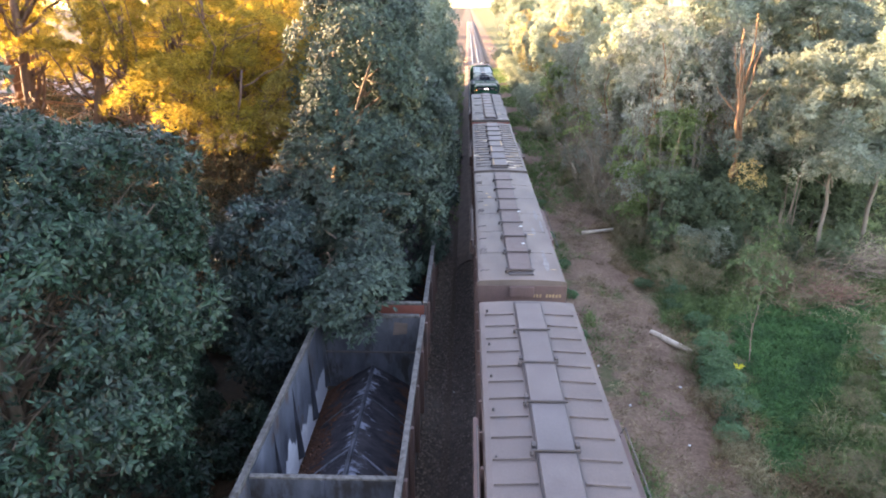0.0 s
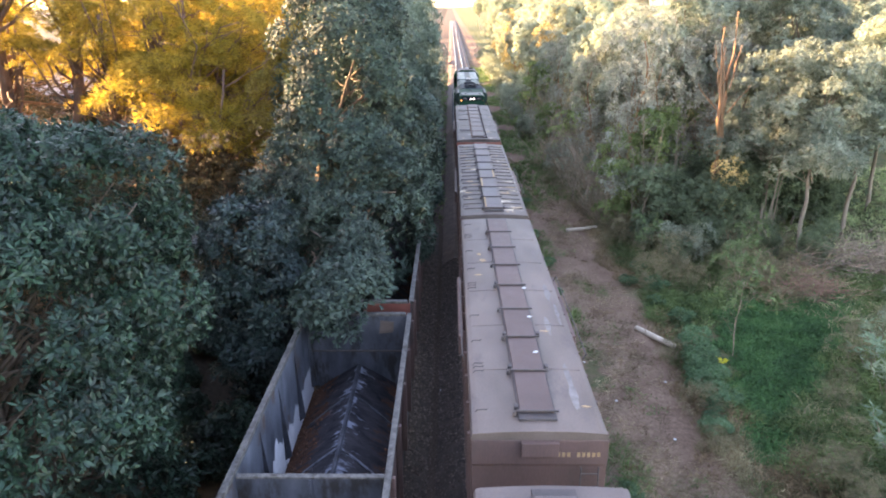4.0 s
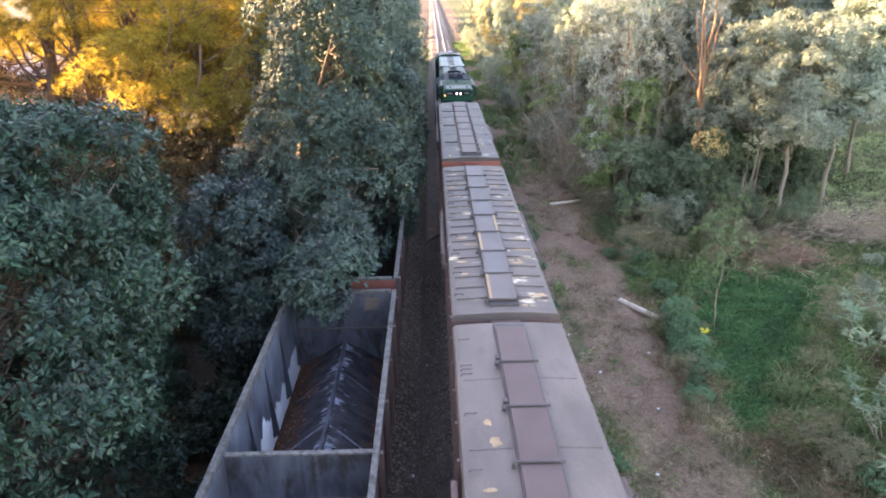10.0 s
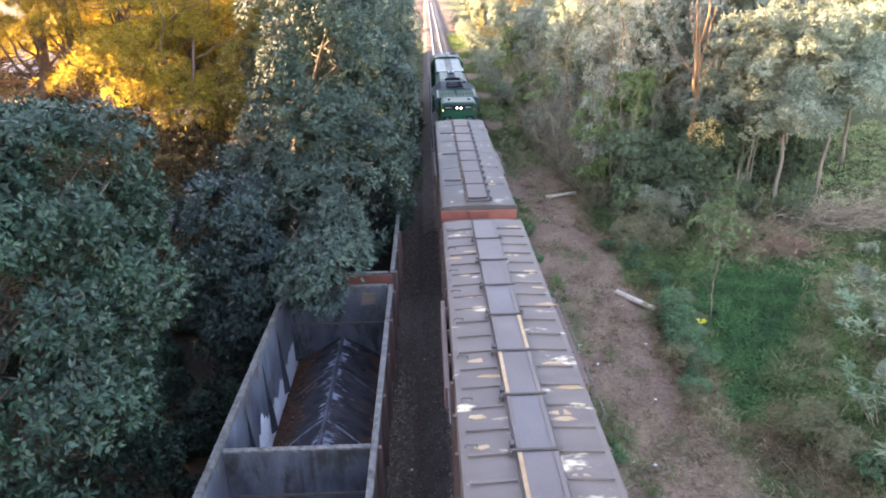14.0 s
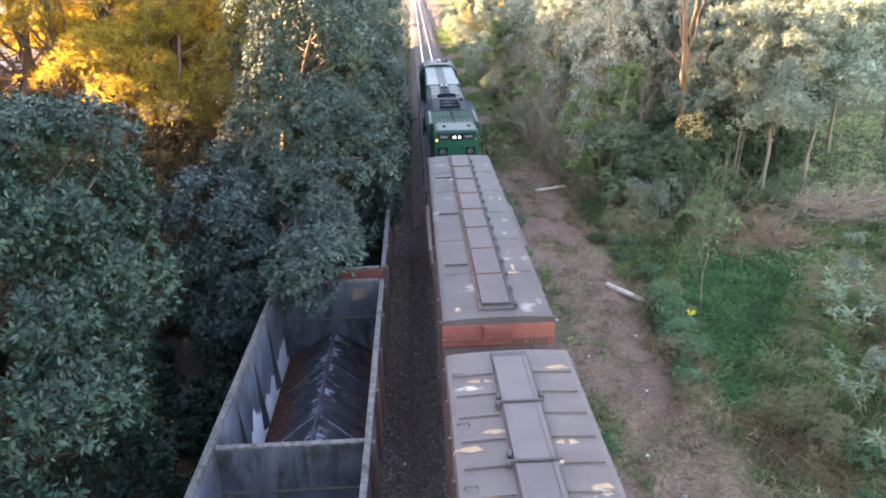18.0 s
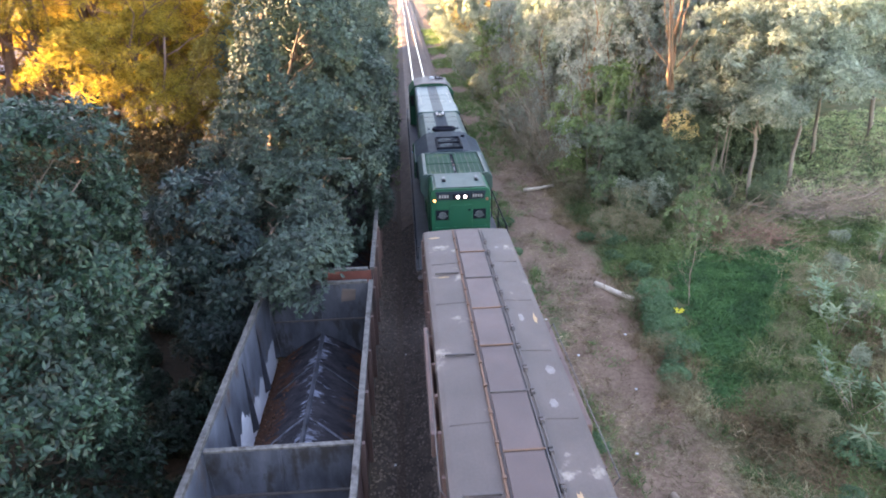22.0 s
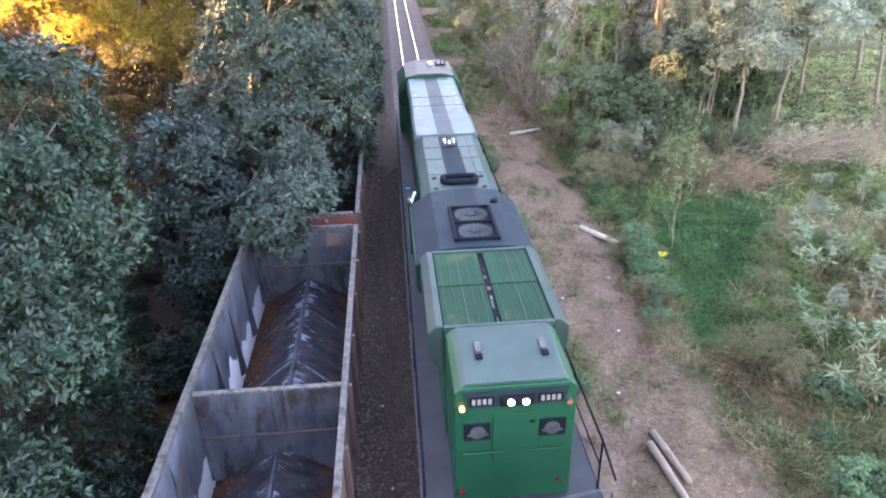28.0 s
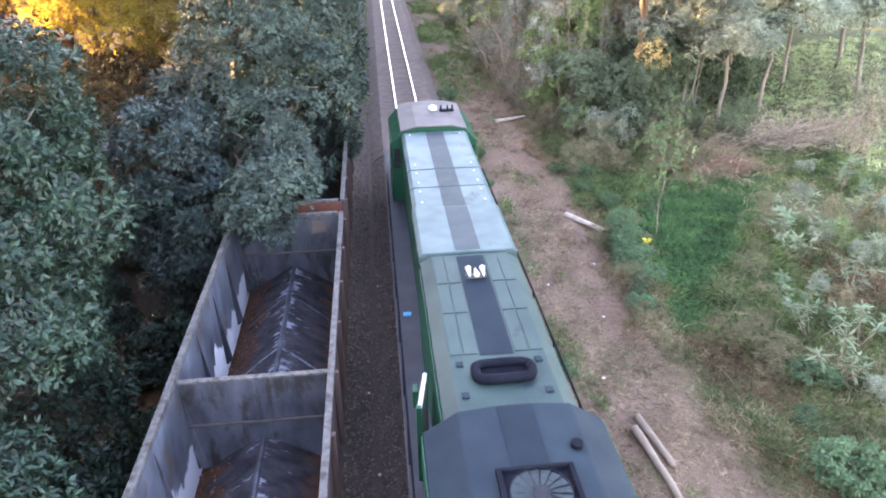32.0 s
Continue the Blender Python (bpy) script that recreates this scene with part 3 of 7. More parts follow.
def build_stones():
    rng = np.random.default_rng(3)
    n = 15000
    x = np.where(rng.random(n) < 0.72, rng.uniform(-2.6, -1.1, n), rng.uniform(-0.5, 2.2, n))
    y = np.where(rng.random(n) < 0.75, rng.uniform(5, 28, n), rng.uniform(28, 60, n))
    z = -0.52 + 0.32 * np.clip((1.9 - np.minimum(np.abs(x), np.abs(x + 3.87))) / 0.65, 0, 1)
    r = rng.uniform(0.015, 0.042, n)
    oct_v = np.array([(1, 0, 0), (-1, 0, 0), (0, 1, 0), (0, -1, 0), (0, 0, 1), (0, 0, -1)], float)
    oct_f = np.array([(0, 2, 4), (2, 1, 4), (1, 3, 4), (3, 0, 4), (2, 0, 5), (1, 2, 5), (3, 1, 5), (0, 3, 5)])
    v = oct_v[None] * r[:, None, None] * rng.uniform(0.6, 1.3, (n, 6, 1)) + np.stack([x, y, z], 1)[:, None]
    f = (np.arange(n)[:, None, None] * 6 + oct_f[None]).reshape(-1, 3)
    me = bpy.data.meshes.new("ballast_stones")
    me.from_pydata(v.reshape(-1, 3).tolist(), [], f.tolist())
    me.materials.append(mat("crushed_stone", (0.085, 0.062, 0.052), (0.22, 0.168, 0.142), 8, 0.95, 0.2, 50, island=True))
    tagged(new("ballast_stones", me), "dark brown crushed stone between the rails", "ballast", kind="stuff")


build_ground()
track_main = build_track(0.0, -20, 420, "metre gauge track with bright rail heads on sleepers", True)
track_siding = build_track(-3.93, -20, 70, "rusty siding track beside the main line", False)
build_stones()


# ---- wheels under every rail vehicle ----
def build_bogie(parent, yc, axles, r, rolling):
    frame_part = part("bogie", box(-0.86, -0.74, yc - axles * 0.62, yc + axles * 0.62, 0.34, 0.56, 0.03), M_IRON, parent)
    box_bm = box(0.74, 0.86, yc - axles * 0.62, yc + axles * 0.62, 0.34, 0.56, 0.03)
    box(-0.8, 0.8, yc - 0.2, yc + 0.2, 0.38, 0.58, 0.03, box_bm)
    part("bogie_side", box_bm, M_IRON, frame_part)
    for i in range(axles):
        y = yc + (i - (axles - 1) / 2) * 1.6 * (1 if axles == 2 else 0.95)
        bm = rod((-0.72, 0, 0), (0.72, 0, 0), 0.07, 10)
        for s in (-1, 1):
            rod((s * 0.49, 0, 0), (s * 0.62, 0, 0), r, 24, bm)
            rod((s * 0.47, 0, 0), (s * 0.495, 0, 0), r + 0.028, 24, bm)
            for k in range(5):
                a = k * math.tau / 5
                rod((s * 0.6, 0.2 * math.cos(a), 0.2 * math.sin(a)), (s * 0.632, 0.2 * math.cos(a), 0.2 * math.sin(a)), 0.06, 8, bm)
        ax = part("wheelset", bm, M_RUST, parent)
        ax.matrix_basis = pose(0, y, r)
        if rolling is not None:
            rolling.append((ax, y, r))


# ---- open wagons on the siding ----
def build_gondola(y0, y1, outer, ends, label, partitions, detail):
    xc, top = -3.93, 2.6
    g = thing("open_wagon", pose(xc, (y0 + y1) / 2, 0), label, "freight wagon", "wagons on the siding")
    h = (y1 - y0) / 2
    w = 1.29
    for s, nm in ((-1, "side_wall"), (1, "side_wall")):
        part(nm, box(min(s * w, s * (w + 0.05)), max(s * w, s * (w + 0.05)), -h + 0.02, h - 0.02, 0.22, top - 0.1), M_CAKE if detail and s < 0 else M_GONDOLA, g)
        part("side_skin", box(min(s * (w + 0.055), s * (w + 0.075)), max(s * (w + 0.055), s * (w + 0.075)), -h + 0.02, h - 0.02, 0.8, top - 0.1), outer, g)
        part("top_rim", box(min(s * (w + 0.005), s * (w + 0.125)), max(s * (w + 0.005), s * (w + 0.125)), -h, h, top - 0.1, top, 0.012), M_RIM, g, "worn pale steel rim")
        n = 9
        for i in range(n):
            y = -h + 0.25 + i * (2 * h - 0.5) / (n - 1)
            part("side_post", box(min(s * (w + 0.08), s * (w + 0.18)), max(s * (w + 0.08), s * (w + 0.18)), y - 0.05, y + 0.05, 0.8, top - 0.11, 0.01), outer, g)
            if detail:
                # tapered stiffener plates on the inside of the walls
                part("inner_gusset", poly([(s * (w - 0.005), y - 0.01, top - 0.2), (s * (w - 0.16), y - 0.01, 0.62), (s * (w - 0.005), y - 0.01, 0.5)], 0.03), M_GONDOLA, g)
    for s in (-1, 1):
        ya, yb = sorted((s * h, s * (h - 0.06)))
        part("end_wall", box(-w + 0.002, w - 0.002, ya, yb, 0.45, top - 0.08), M_GONDOLA, g)
        yc_, yd_ = sorted((s * (h + 0.002), s * (h + 0.025)))
        part("end_skin", box(-w - 0.04, w + 0.04, yc_, yd_, 0.75, top - 0.08), ends, g)
        ya, yb = sorted((s * (h + 0.05), s * (h - 0.08)))
        part("end_rim", box(-w + 0.032, w - 0.032, ya, yb, top - 0.078, top - 0.002, 0.015), M_RIM, g)
        ya, yb = sorted((s * (h - 0.062), s * (h - 0.11)))
        part("end_seam", box(-w + 0.01, w - 0.01, ya, yb, 1.50, 1.545, 0.01), M_IRON, g)
        part("end_stud", box(-0.025, 0.025, ya, yb, 1.55, top - 0.09, 0.01), M_GONDOLA, g)
        ya, yb = sorted((s * h, s * (h + 0.45)))
        part("end_beam", box(-1.3, 1.3, min(s * (h + 0.03), s * (h + 0.22)), max(s * (h + 0.03), s * (h + 0.22)), 0.72, 0.98, 0.02), ends, g)
        part("coupler", box(-0.12, 0.12, min(s * (h + 0.2), s * (h + 0.5)), max(s * (h + 0.2), s * (h + 0.5)), 0.6, 0.84, 0.03), M_IRON, g)
    for y in partitions:
        pw = part("partition", box(-w + 0.004, w - 0.004, y - 0.03, y + 0.03, 0.45, top - 0.14), M_GONDOLA, g, "stained grey steel partition")
        part("partition_cap", box(-w + 0.006, w - 0.006, y - 0.05, y + 0.05, top - 0.14, top - 0.09, 0.012), M_RIM, pw)
        part("partition_stud", box(-0.03, 0.03, y - 0.07, y - 0.032, 1.55, top - 0.145, 0.01), M_GONDOLA, pw)
        part("partition_seam", box(-w + 0.01, w - 0.01, y - 0.08, y - 0.032, 1.49, 1.54, 0.01), M_IRON, pw)
    # floor with a lengthwise ridge between the discharge slopes
    stops = [-h + 0.07] + [p for p in partitions] + [h - 0.07]
    SLOPE_X, SLOPE_Z = (0.05, 0.35, 0.70, 1.0, w), (1.10, 0.935, 0.71, 0.50, 0.28)

    def slope(x):
        return float(np.interp(abs(x), SLOPE_X, SLOPE_Z))

    for a, b in zip(stops, stops[1:]):
        fl = part("ridge_floor", prism([(-w + 0.003, 0.24)] + [(-x, z - 0.05) for x, z in zip(SLOPE_X[3::-1], SLOPE_Z[3::-1])] + [(x, z - 0.05) for x, z in zip(SLOPE_X[:4], SLOPE_Z[:4])] + [(w - 0.003, 0.24), (w - 0.003, 0.28)] + [(x, z) for x, z in zip(SLOPE_X[3::-1], SLOPE_Z[3::-1])] + [(-x, z) for x, z in zip(SLOPE_X[:4], SLOPE_Z[:4])] + [(-w + 0.003, 0.28)], a + 0.035, b - 0.035), M_RIDGE, g, "dark sloping floor sheets streaked with pale residue")
        part("ridge_cap", prism([(-0.06, 1.09), (0.06, 1.09), (0.025, 1.14), (-0.025, 1.14)], a + 0.04, b - 0.04), M_GONDOLA, fl)
        if detail:
            for f in (0.14, 0.42, 0.76):
                y = a + (b - a) * f
                for s in (-1, 1):
                    bm = bmesh.new()
                    for xa, xb in ((0.06, 0.35), (0.35, 0.70), (0.70, 1.0)):
                        ya, yb = y - 0.4 * xa, y - 0.4 * xb
                        poly([(s * xa, ya, slope(xa) + 0.002), (s * xa, ya + 0.06, slope(xa) + 0.002), (s * xb, yb + 0.06, slope(xb) + 0.002), (s * xb, yb, slope(xb) + 0.002)], 0.02 if s < 0 else -0.02, bm)
                    part("cross_angle", bm, M_STREAK if f == 0.42 else M_GONDOLA, fl, "angle crusted with pale residue" if f == 0.42 else "")
            # flakes of rust that slid down to the walls
            rc = random.Random(int(100 + a))
            bm = bmesh.new()
            for k in range(420):
                s = -1 if rc.random() < 0.78 else 1
                x = s * (w - 0.05 - (0.62 if s < 0 else 0.34) * rc.random() ** 1.5)
                y, q = rc.uniform(a + 0.1, b - 0.1), rc.uniform(0.015, 0.05)
                m = Matrix.LocRotScale((x, y, slope(x) + 0.008), Euler((rc.uniform(-0.5, 0.5), s * 0.55 + rc.uniform(-0.4, 0.4), rc.uniform(0, 6.3))), (q * rc.uniform(0.7, 1.8), q, 0.012))
                bmesh.ops.create_cone(bm, cap_ends=True, segments=5, radius1=1.0, radius2=0.7, depth=1.0, matrix=m)
            tagged(part("rust_debris", bm, M_FLAKE, fl), "red brown flakes of rust", kind="stuff")
    if detail:
        rnd = random.Random(17)
        for yc, bw, tall_ in ((1.2, 1.3, 0.75), (2.45, 1.15, 0.95), (3.55, 0.9, 0.55), (-4.6, 1.2, 0.7), (-3.2, 0.9, 0.5)):
            n = 9
            foot = [(-w + 0.004, yc - bw / 2, 0.30), (-w + 0.004, yc + bw / 2, 0.30)]
            crest = [(-w + 0.004, yc + bw / 2 - bw * k / n, 0.5 + 1.15 * tall_ * (1 - abs(k / n - 0.4)) * rnd.uniform(0.55, 1.0)) for k in range(n + 1)]
            part("residue_cake", poly(foot + crest, -0.012), M_DUST, g, "white residue caked on the wall")
        part("rust_patch", poly([(0.55, h - 0.062, 2.02), (0.92, h - 0.062, 2.06), (0.95, h - 0.062, 2.36), (0.60, h - 0.062, 2.40)], 0.004), M_SLEEPER, g, "pale orange flaked patch")
    part("underframe", box(-0.35, 0.35, -h, h, 0.5, 0.75, 0.02), M_IRON, g)
    for s in (-1, 1):
        build_bogie(g, s * (h - 1.9), 2, 0.36, None)
    return g


build_gondola(3.15, 15.80, M_BROWN, M_BROWN, "open grey steel wagon, worn rim, stained ridge floor", [0.03], True)
build_gondola(16.55, 28.9, M_BROWN, M_RED, "open wagon with faded red ends, half hidden by branches", [], False)


# ---- covered hopper wagons ----
def roof_profile(w, z):
    return [(-w, z - 0.10), (-w + 0.03, z - 0.02), (-w + 0.12, z), (-0.5 * w, z + 0.03), (0, z + 0.045), (0.5 * w, z + 0.03),
            (w - 0.12, z), (w - 0.03, z - 0.02), (w, z - 0.10), (w, z - 0.13), (-w, z - 0.13)]


ROLLING = []


def build_hopper(length, roof_m, hatch_m, body_m, fascia_m, style, label, seed):
    rnd = random.Random(seed)
    W, Z = 1.17, 3.33
    h = length / 2
    w = thing("hopper_wagon", pose(0, 0, 0), label, "freight wagon", "wagons of the moving train")
    roof = part("roof", prism(roof_profile(W, Z), -h, h), roof_m, w)
    # raised plates between the cross seams
    n = 20 if style in ("ribbed", "stained") else 6
    step = (length - 0.3) / n
    for i in range(1, n):
        y = -h + 0.15 + i * step
        for s in (-1, 1):
            xa, xb = sorted((s * 0.36, s * (W - 0.14)))
            hgt = 0.035 if style in ("ribbed", "stained") else 0.012
            bm = poly([(xa, y - 0.025, Z + 0.035 if s > 0 else Z + 0.0), (xb, y - 0.025, Z + 0.0 if s > 0 else Z + 0.035),
                       (xb, y + 0.025, Z + 0.0 if s > 0 else Z + 0.035), (xa, y + 0.025, Z + 0.035 if s > 0 else Z + 0.0)], hgt)
            part("roof_rib" if style in ("ribbed", "stained") else "roof_seam", bm, roof_m, roof)
    # hatch trough, lids, cross bars and hinges
    part("hatch_coaming", box(-0.33, 0.33, -h + 0.30, h - 0.12, Z + 0.04, Z + 0.085, 0.01), M_IRON, roof)
    lids = 8
    ls = (length - 0.75) / lids
    for i in range(lids):
        y0 = -h + 0.45 + i * ls
        lid = part("hatch_lid", box(-0.30, 0.30, y0 + 0.03, y0 + ls - 0.03, Z + 0.088, Z + 0.125 + rnd.uniform(0, 0.012), 0.012), hatch_m if rnd.random() < 0.8 or style.startswith("plain") else M_HATCH_GREY, w)
        if style == "plain_right":
            part("lid_bar", box(-0.31, 0.33, y0 - 0.02, y0 + 0.02, Z + 0.126, Z + 0.148, 0.006), M_RAIL if i % 3 else M_IRON, lid)
            for dy in (0.02, 0.5 * ls):
                for k in (-0.045, 0.045):
                    part("lid_latch", box(0.375, 0.455, y0 + dy + k - 0.03, y0 + dy + k + 0.03, Z + 0.03, Z + 0.13, 0.014), M_IRON, lid)
                part("lid_hinge", box(-0.385, -0.325, y0 + dy + 0.2, y0 + dy + 0.27, Z + 0.04, Z + 0.12, 0.01), M_RAIL, lid)
            continue
        part("lid_bar", box(-0.40, 0.38, y0 - 0.016, y0 + 0.016, Z + 0.126, Z + 0.165, 0.008), M_IRON, lid)
        part("bar_catch", box(-0.43, -0.37, y0 - 0.05, y0 + 0.03, Z + 0.06, Z + 0.15, 0.014), M_IRON, lid)
        for s in (-1, 1):
            if rnd.random() < (0.7 if s < 0 else 0.25):
                part("lid_latch", box(s * 0.36 - 0.035, s * 0.36 + 0.035, y0 + 0.12, y0 + 0.24, Z + 0.06, Z + 0.15, 0.012), M_IRON, lid)
        if style == "stained":
            part("lid_edge", box(-0.30, -0.235, y0 + 0.05, y0 + ls - 0.05, Z + 0.139, Z + 0.144), M_PATCH if rnd.random() < 0.1 else M_ROOF_GREY, lid)
            part("lid_edge", box(0.235, 0.30, y0 + 0.05, y0 + ls - 0.05, Z + 0.139, Z + 0.144), M_PATCH if rnd.random() < 0.1 else M_ROOF_GREY, lid)
        if style == "plain" and i in (1, 2, 3):
            x0, y1 = 0.16 + 0.05 * i, y0 + ls * (0.35 + 0.17 * i)
            part("foil_scrap", poly([(x0 - 0.05, y1 - 0.03, Z + 0.14), (x0 + 0.02, y1 - 0.05, Z + 0.14), (x0 + 0.07, y1 + 0.01, Z + 0.14), (x0 + 0.03, y1 + 0.05, Z + 0.14), (x0 - 0.03, y1 + 0.03, Z + 0.14)], 0.006), M_WHITE, lid, "white scrap stuck to the lid")
    # small brackets along one or both sides of the roof
    for i in range(9):
        y = -h + 0.7 + i * (length - 1.4) / 8 + rnd.uniform(-0.2, 0.2)
        for s in ((-1,) if style != "plain_right" else ()):
            x = s * (W - 0.2)
            if style == "ribbed":
                part("roof_bolt", rod((x, y, Z + 0.0), (x, y, Z + 0.06), 0.028, 8, None, 0.02), M_IRON, roof)
            elif style == "plain":
                for dy in ((0.0, 0.16, 0.30) if i % 3 == 1 else (0.0,)):
                    part("hook", pipe([(x - 0.10, y + dy, Z - 0.0), (x - 0.06, y + dy, Z + 0.045), (x + 0.10, y + dy, Z + 0.045), (x + 0.11, y + dy, Z + 0.065)], 0.008, 5), M_IRON, roof)
            else:
                part("bracket", pipe([(x - 0.09, y, Z + 0.02), (x - 0.09, y, Z + 0.07), (x + 0.09, y, Z + 0.07), (x + 0.09, y, Z + 0.02)], 0.012, 5), M_IRON, roof)
    if style == "plain_right":
        part("locking_shaft", rod((0.415, -h + 0.35, Z + 0.085), (0.415, h - 0.2, Z + 0.085), 0.016, 8), M_IRON, roof)
        part("trough_edge", box(-0.375, -0.335, -h + 0.30, h - 0.12, Z + 0.03, Z + 0.10, 0.008), M_RAIL, roof)
        part("trough_side", box(0.335, 0.365, -h + 0.30, h - 0.12, Z + 0.03, Z + 0.10, 0.008), M_IRON, roof)
        for y in (-3.65, -0.06, 3.5):
            part("cross_bar", box(-W + 0.2, -0.42, y - 0.018, y + 0.018, Z + 0.03, Z + 0.07, 0.008), M_IRON, roof)
    # flaked patches of paint
    for i in range({"ribbed": 0, "stained": 22, "plain": 5, "plain_right": 7}[style]):
        s = rnd.choice((-1, 1))
        x, y = s * rnd.uniform(0.5, 0.95), rnd.uniform(-h + 0.3, h - 0.3)
        if style == "stained":
            pts = [(x - rnd.uniform(0.12, 0.32), y), (x, y - 0.05), (x + rnd.uniform(0.12, 0.32), y - rnd.uniform(0, 0.05)), (x + 0.1, y + rnd.uniform(0.03, 0.12)), (x - 0.1, y + rnd.uniform(0.03, 0.10))]
        else:
            k, q, st = 16, rnd.uniform(0.3, 1.0), rnd.choice((0.5, 1.0, 1.9))
            pts = []
            for a in range(k):
                f = q * rnd.uniform(0.55, 1.2)
                pts.append((x + 0.12 * st * math.cos(a * math.tau / k) * f, y + 0.15 / st * math.sin(a * math.tau / k) * f))
        zz = lambda px: Z + 0.046 - 0.039 * abs(px) / W + 0.003
        bm = bmesh.new()
        vs = [bm.verts.new((px, py, zz(px))) for px, py in pts]
        f = bm.faces.new(vs)
        bmesh.ops.recalc_face_normals(bm, faces=[f])
        bmesh.ops.solidify(bm, geom=[f], thickness=0.002)
        part("flaked_patch", bm, M_PATCH, roof, "pale flaked paint, tinted peach for sunlight")
    if style.startswith("plain"):
        big = style == "plain"
        for i in range(7 if big else 5):
            x, y, q, ln = 0.62 + rnd.uniform(0, 0.36), rnd.uniform(-h + 0.6, h - 0.6), rnd.uniform(0.04, 0.10), rnd.uniform(0.25, 0.7) if big else rnd.uniform(0.06, 0.2)
            bm = bmesh.new()
            pts = [(x + q * math.cos(a * math.tau / 18) * rnd.uniform(0.6, 1.2), y + ln * math.sin(a * math.tau / 18) * rnd.uniform(0.75, 1.1)) for a in range(18)]
            f = bm.faces.new([bm.verts.new((px, py, Z + 0.046 - 0.039 * abs(px) / W + 0.002)) for px, py in pts])
            bmesh.ops.recalc_face_normals(bm, faces=[f])
            bmesh.ops.solidify(bm, geom=[f], thickness=0.0015)
            part("worn_patch", bm, M_WORN, roof, "pale worn streak of paint")
    # body, ends, sides
    part("body", prism([(-W + 0.02, 1.25), (-0.7, 0.8), (0.7, 0.8), (W - 0.02, 1.25), (W - 0.02, Z - 0.14), (-W + 0.02, Z - 0.14)], -h + 0.04, h - 0.04), body_m, w)
    for i in range(13):
        y = -h + 0.25 + i * (length - 0.5) / 12
        for s in (-1, 1):
            xa, xb = sorted((s * (W - 0.018), s * (W + 0.05)))
            part("side_post", box(xa, xb, y - 0.04, y + 0.04, 1.2, Z - 0.15, 0.01), body_m, w)
    for s in (-1, 1):
        xa, xb = sorted((s * (W + 0.052), s * (W + 0.16)))
        part("side_box", box(xa, xb, -1.9, 1.6, Z - 0.75, Z - 0.28, 0.02), body_m, w)
        part("roof_handrail", pipe([(s * (W + 0.03), -h * 0.55, Z - 0.1), (s * (W + 0.10), -h * 0.55, Z + 0.02), (s * (W + 0.10), h * 0.15, Z + 0.02), (s * (W + 0.03), h * 0.15, Z - 0.1)], 0.012, 5), M_IRON, w)
        ya, yb = sorted((s * (h - 0.038), s * (h + 0.012)))
        part("end_fascia", box(-W + 0.004, W - 0.004, ya, yb, Z - 0.62, Z - 0.132, 0.01), fascia_m, w)
        ya, yb = sorted((s * (h + 0.014), s * (h + 0.09)))
        part("end_box", box(-0.32, 0.32, ya, yb, Z - 0.42, Z - 0.14, 0.015), fascia_m, w)
        part("end_panel", poly([(-W + 0.02, s * (h - 0.02), Z - 0.62), (W - 0.02, s * (h - 0.02), Z - 0.62), (W - 0.02, s * (h - 0.5), 1.3), (-W + 0.02, s * (h - 0.5), 1.3)], 0.02), body_m, w)
        if style == "plain_right":
            ya, yb = sorted((s * (h + 0.014), s * (h + 0.075)))
            part("fascia_ledge", box(-W + 0.01, W - 0.01, ya, yb, Z - 0.455, Z - 0.425, 0.006), M_RUST, w)
        low = 0.14 if style == "plain_right" else 0.0
        # lettering that cannot be read, as plain bars
        for k in range(9):
            if k in (3,):
                continue
            xa = 0.30 + k * 0.085
            xs = sorted((-s * xa, -s * (xa + 0.055)))
            ya, yb = sorted((s * (h + 0.0125), s * (h + 0.016)))
            part("painted_mark", box(xs[0], xs[1], ya, yb, Z - 0.46 - low, Z - 0.37 - low), M_PATCH if fascia_m is not M_RED else M_IRON, w)
        part("end_platform", box(-1.2, 1.2, min(s * (h - 0.6), s * (h + 0.15)), max(s * (h - 0.6), s * (h + 0.15)), 0.88, 1.0, 0.015), M_RUST, w)
        part("coupler", box(-0.12, 0.12, min(s * (h + 0.1), s * (h + 0.55)), max(s * (h + 0.1), s * (h + 0.55)), 0.62, 0.86, 0.03), M_IRON, w)
        lad = bmesh.new()
        for xx_ in (0.72, 1.02):
            rod((-s * xx_, s * (h + 0.05), 1.0), (-s * xx_, s * (h + 0.05), Z - 0.64), 0.014, 6, lad)
        for k in range(6):
            rod((-s * 0.72, s * (h + 0.05), 1.15 + k * 0.28), (-s * 1.02, s * (h + 0.05), 1.15 + k * 0.28), 0.012, 6, lad)
        part("end_ladder", lad, M_IRON, w)
        build_bogie(w, s * (h - 1.7), 2, 0.4, ROLLING)
    part("underframe", box(-0.3, 0.3, -h, h, 0.62, 0.86, 0.02), M_IRON, w)
    return w


WAGONS = [
    (build_hopper(12.6, M_ROOF_BROWN, M_HATCH_DARK, M_BROWN, M_RED, "plain_right", "hopper wagon with dusty grey roof and orange red end", 11), -9.30),
    (build_hopper(12.1, M_ROOF_STAINED, M_HATCH, M_BROWN, M_BROWN, "stained", "hopper wagon with ribbed roof, yellowish flaked paint", 12), -22.95),
    (build_hopper(11.9, M_ROOF_PALE, M_HATCH_RED, M_BROWN, M_BROWN, "plain", "hopper wagon with smooth faded roof and brown hatches", 13), -35.40),
    (build_hopper(12.1, M_ROOF_GREY, M_HATCH, M_BROWN, M_BROWN, "ribbed", "hopper wagon with ribbed lavender grey roof", 14), -48.75),
]


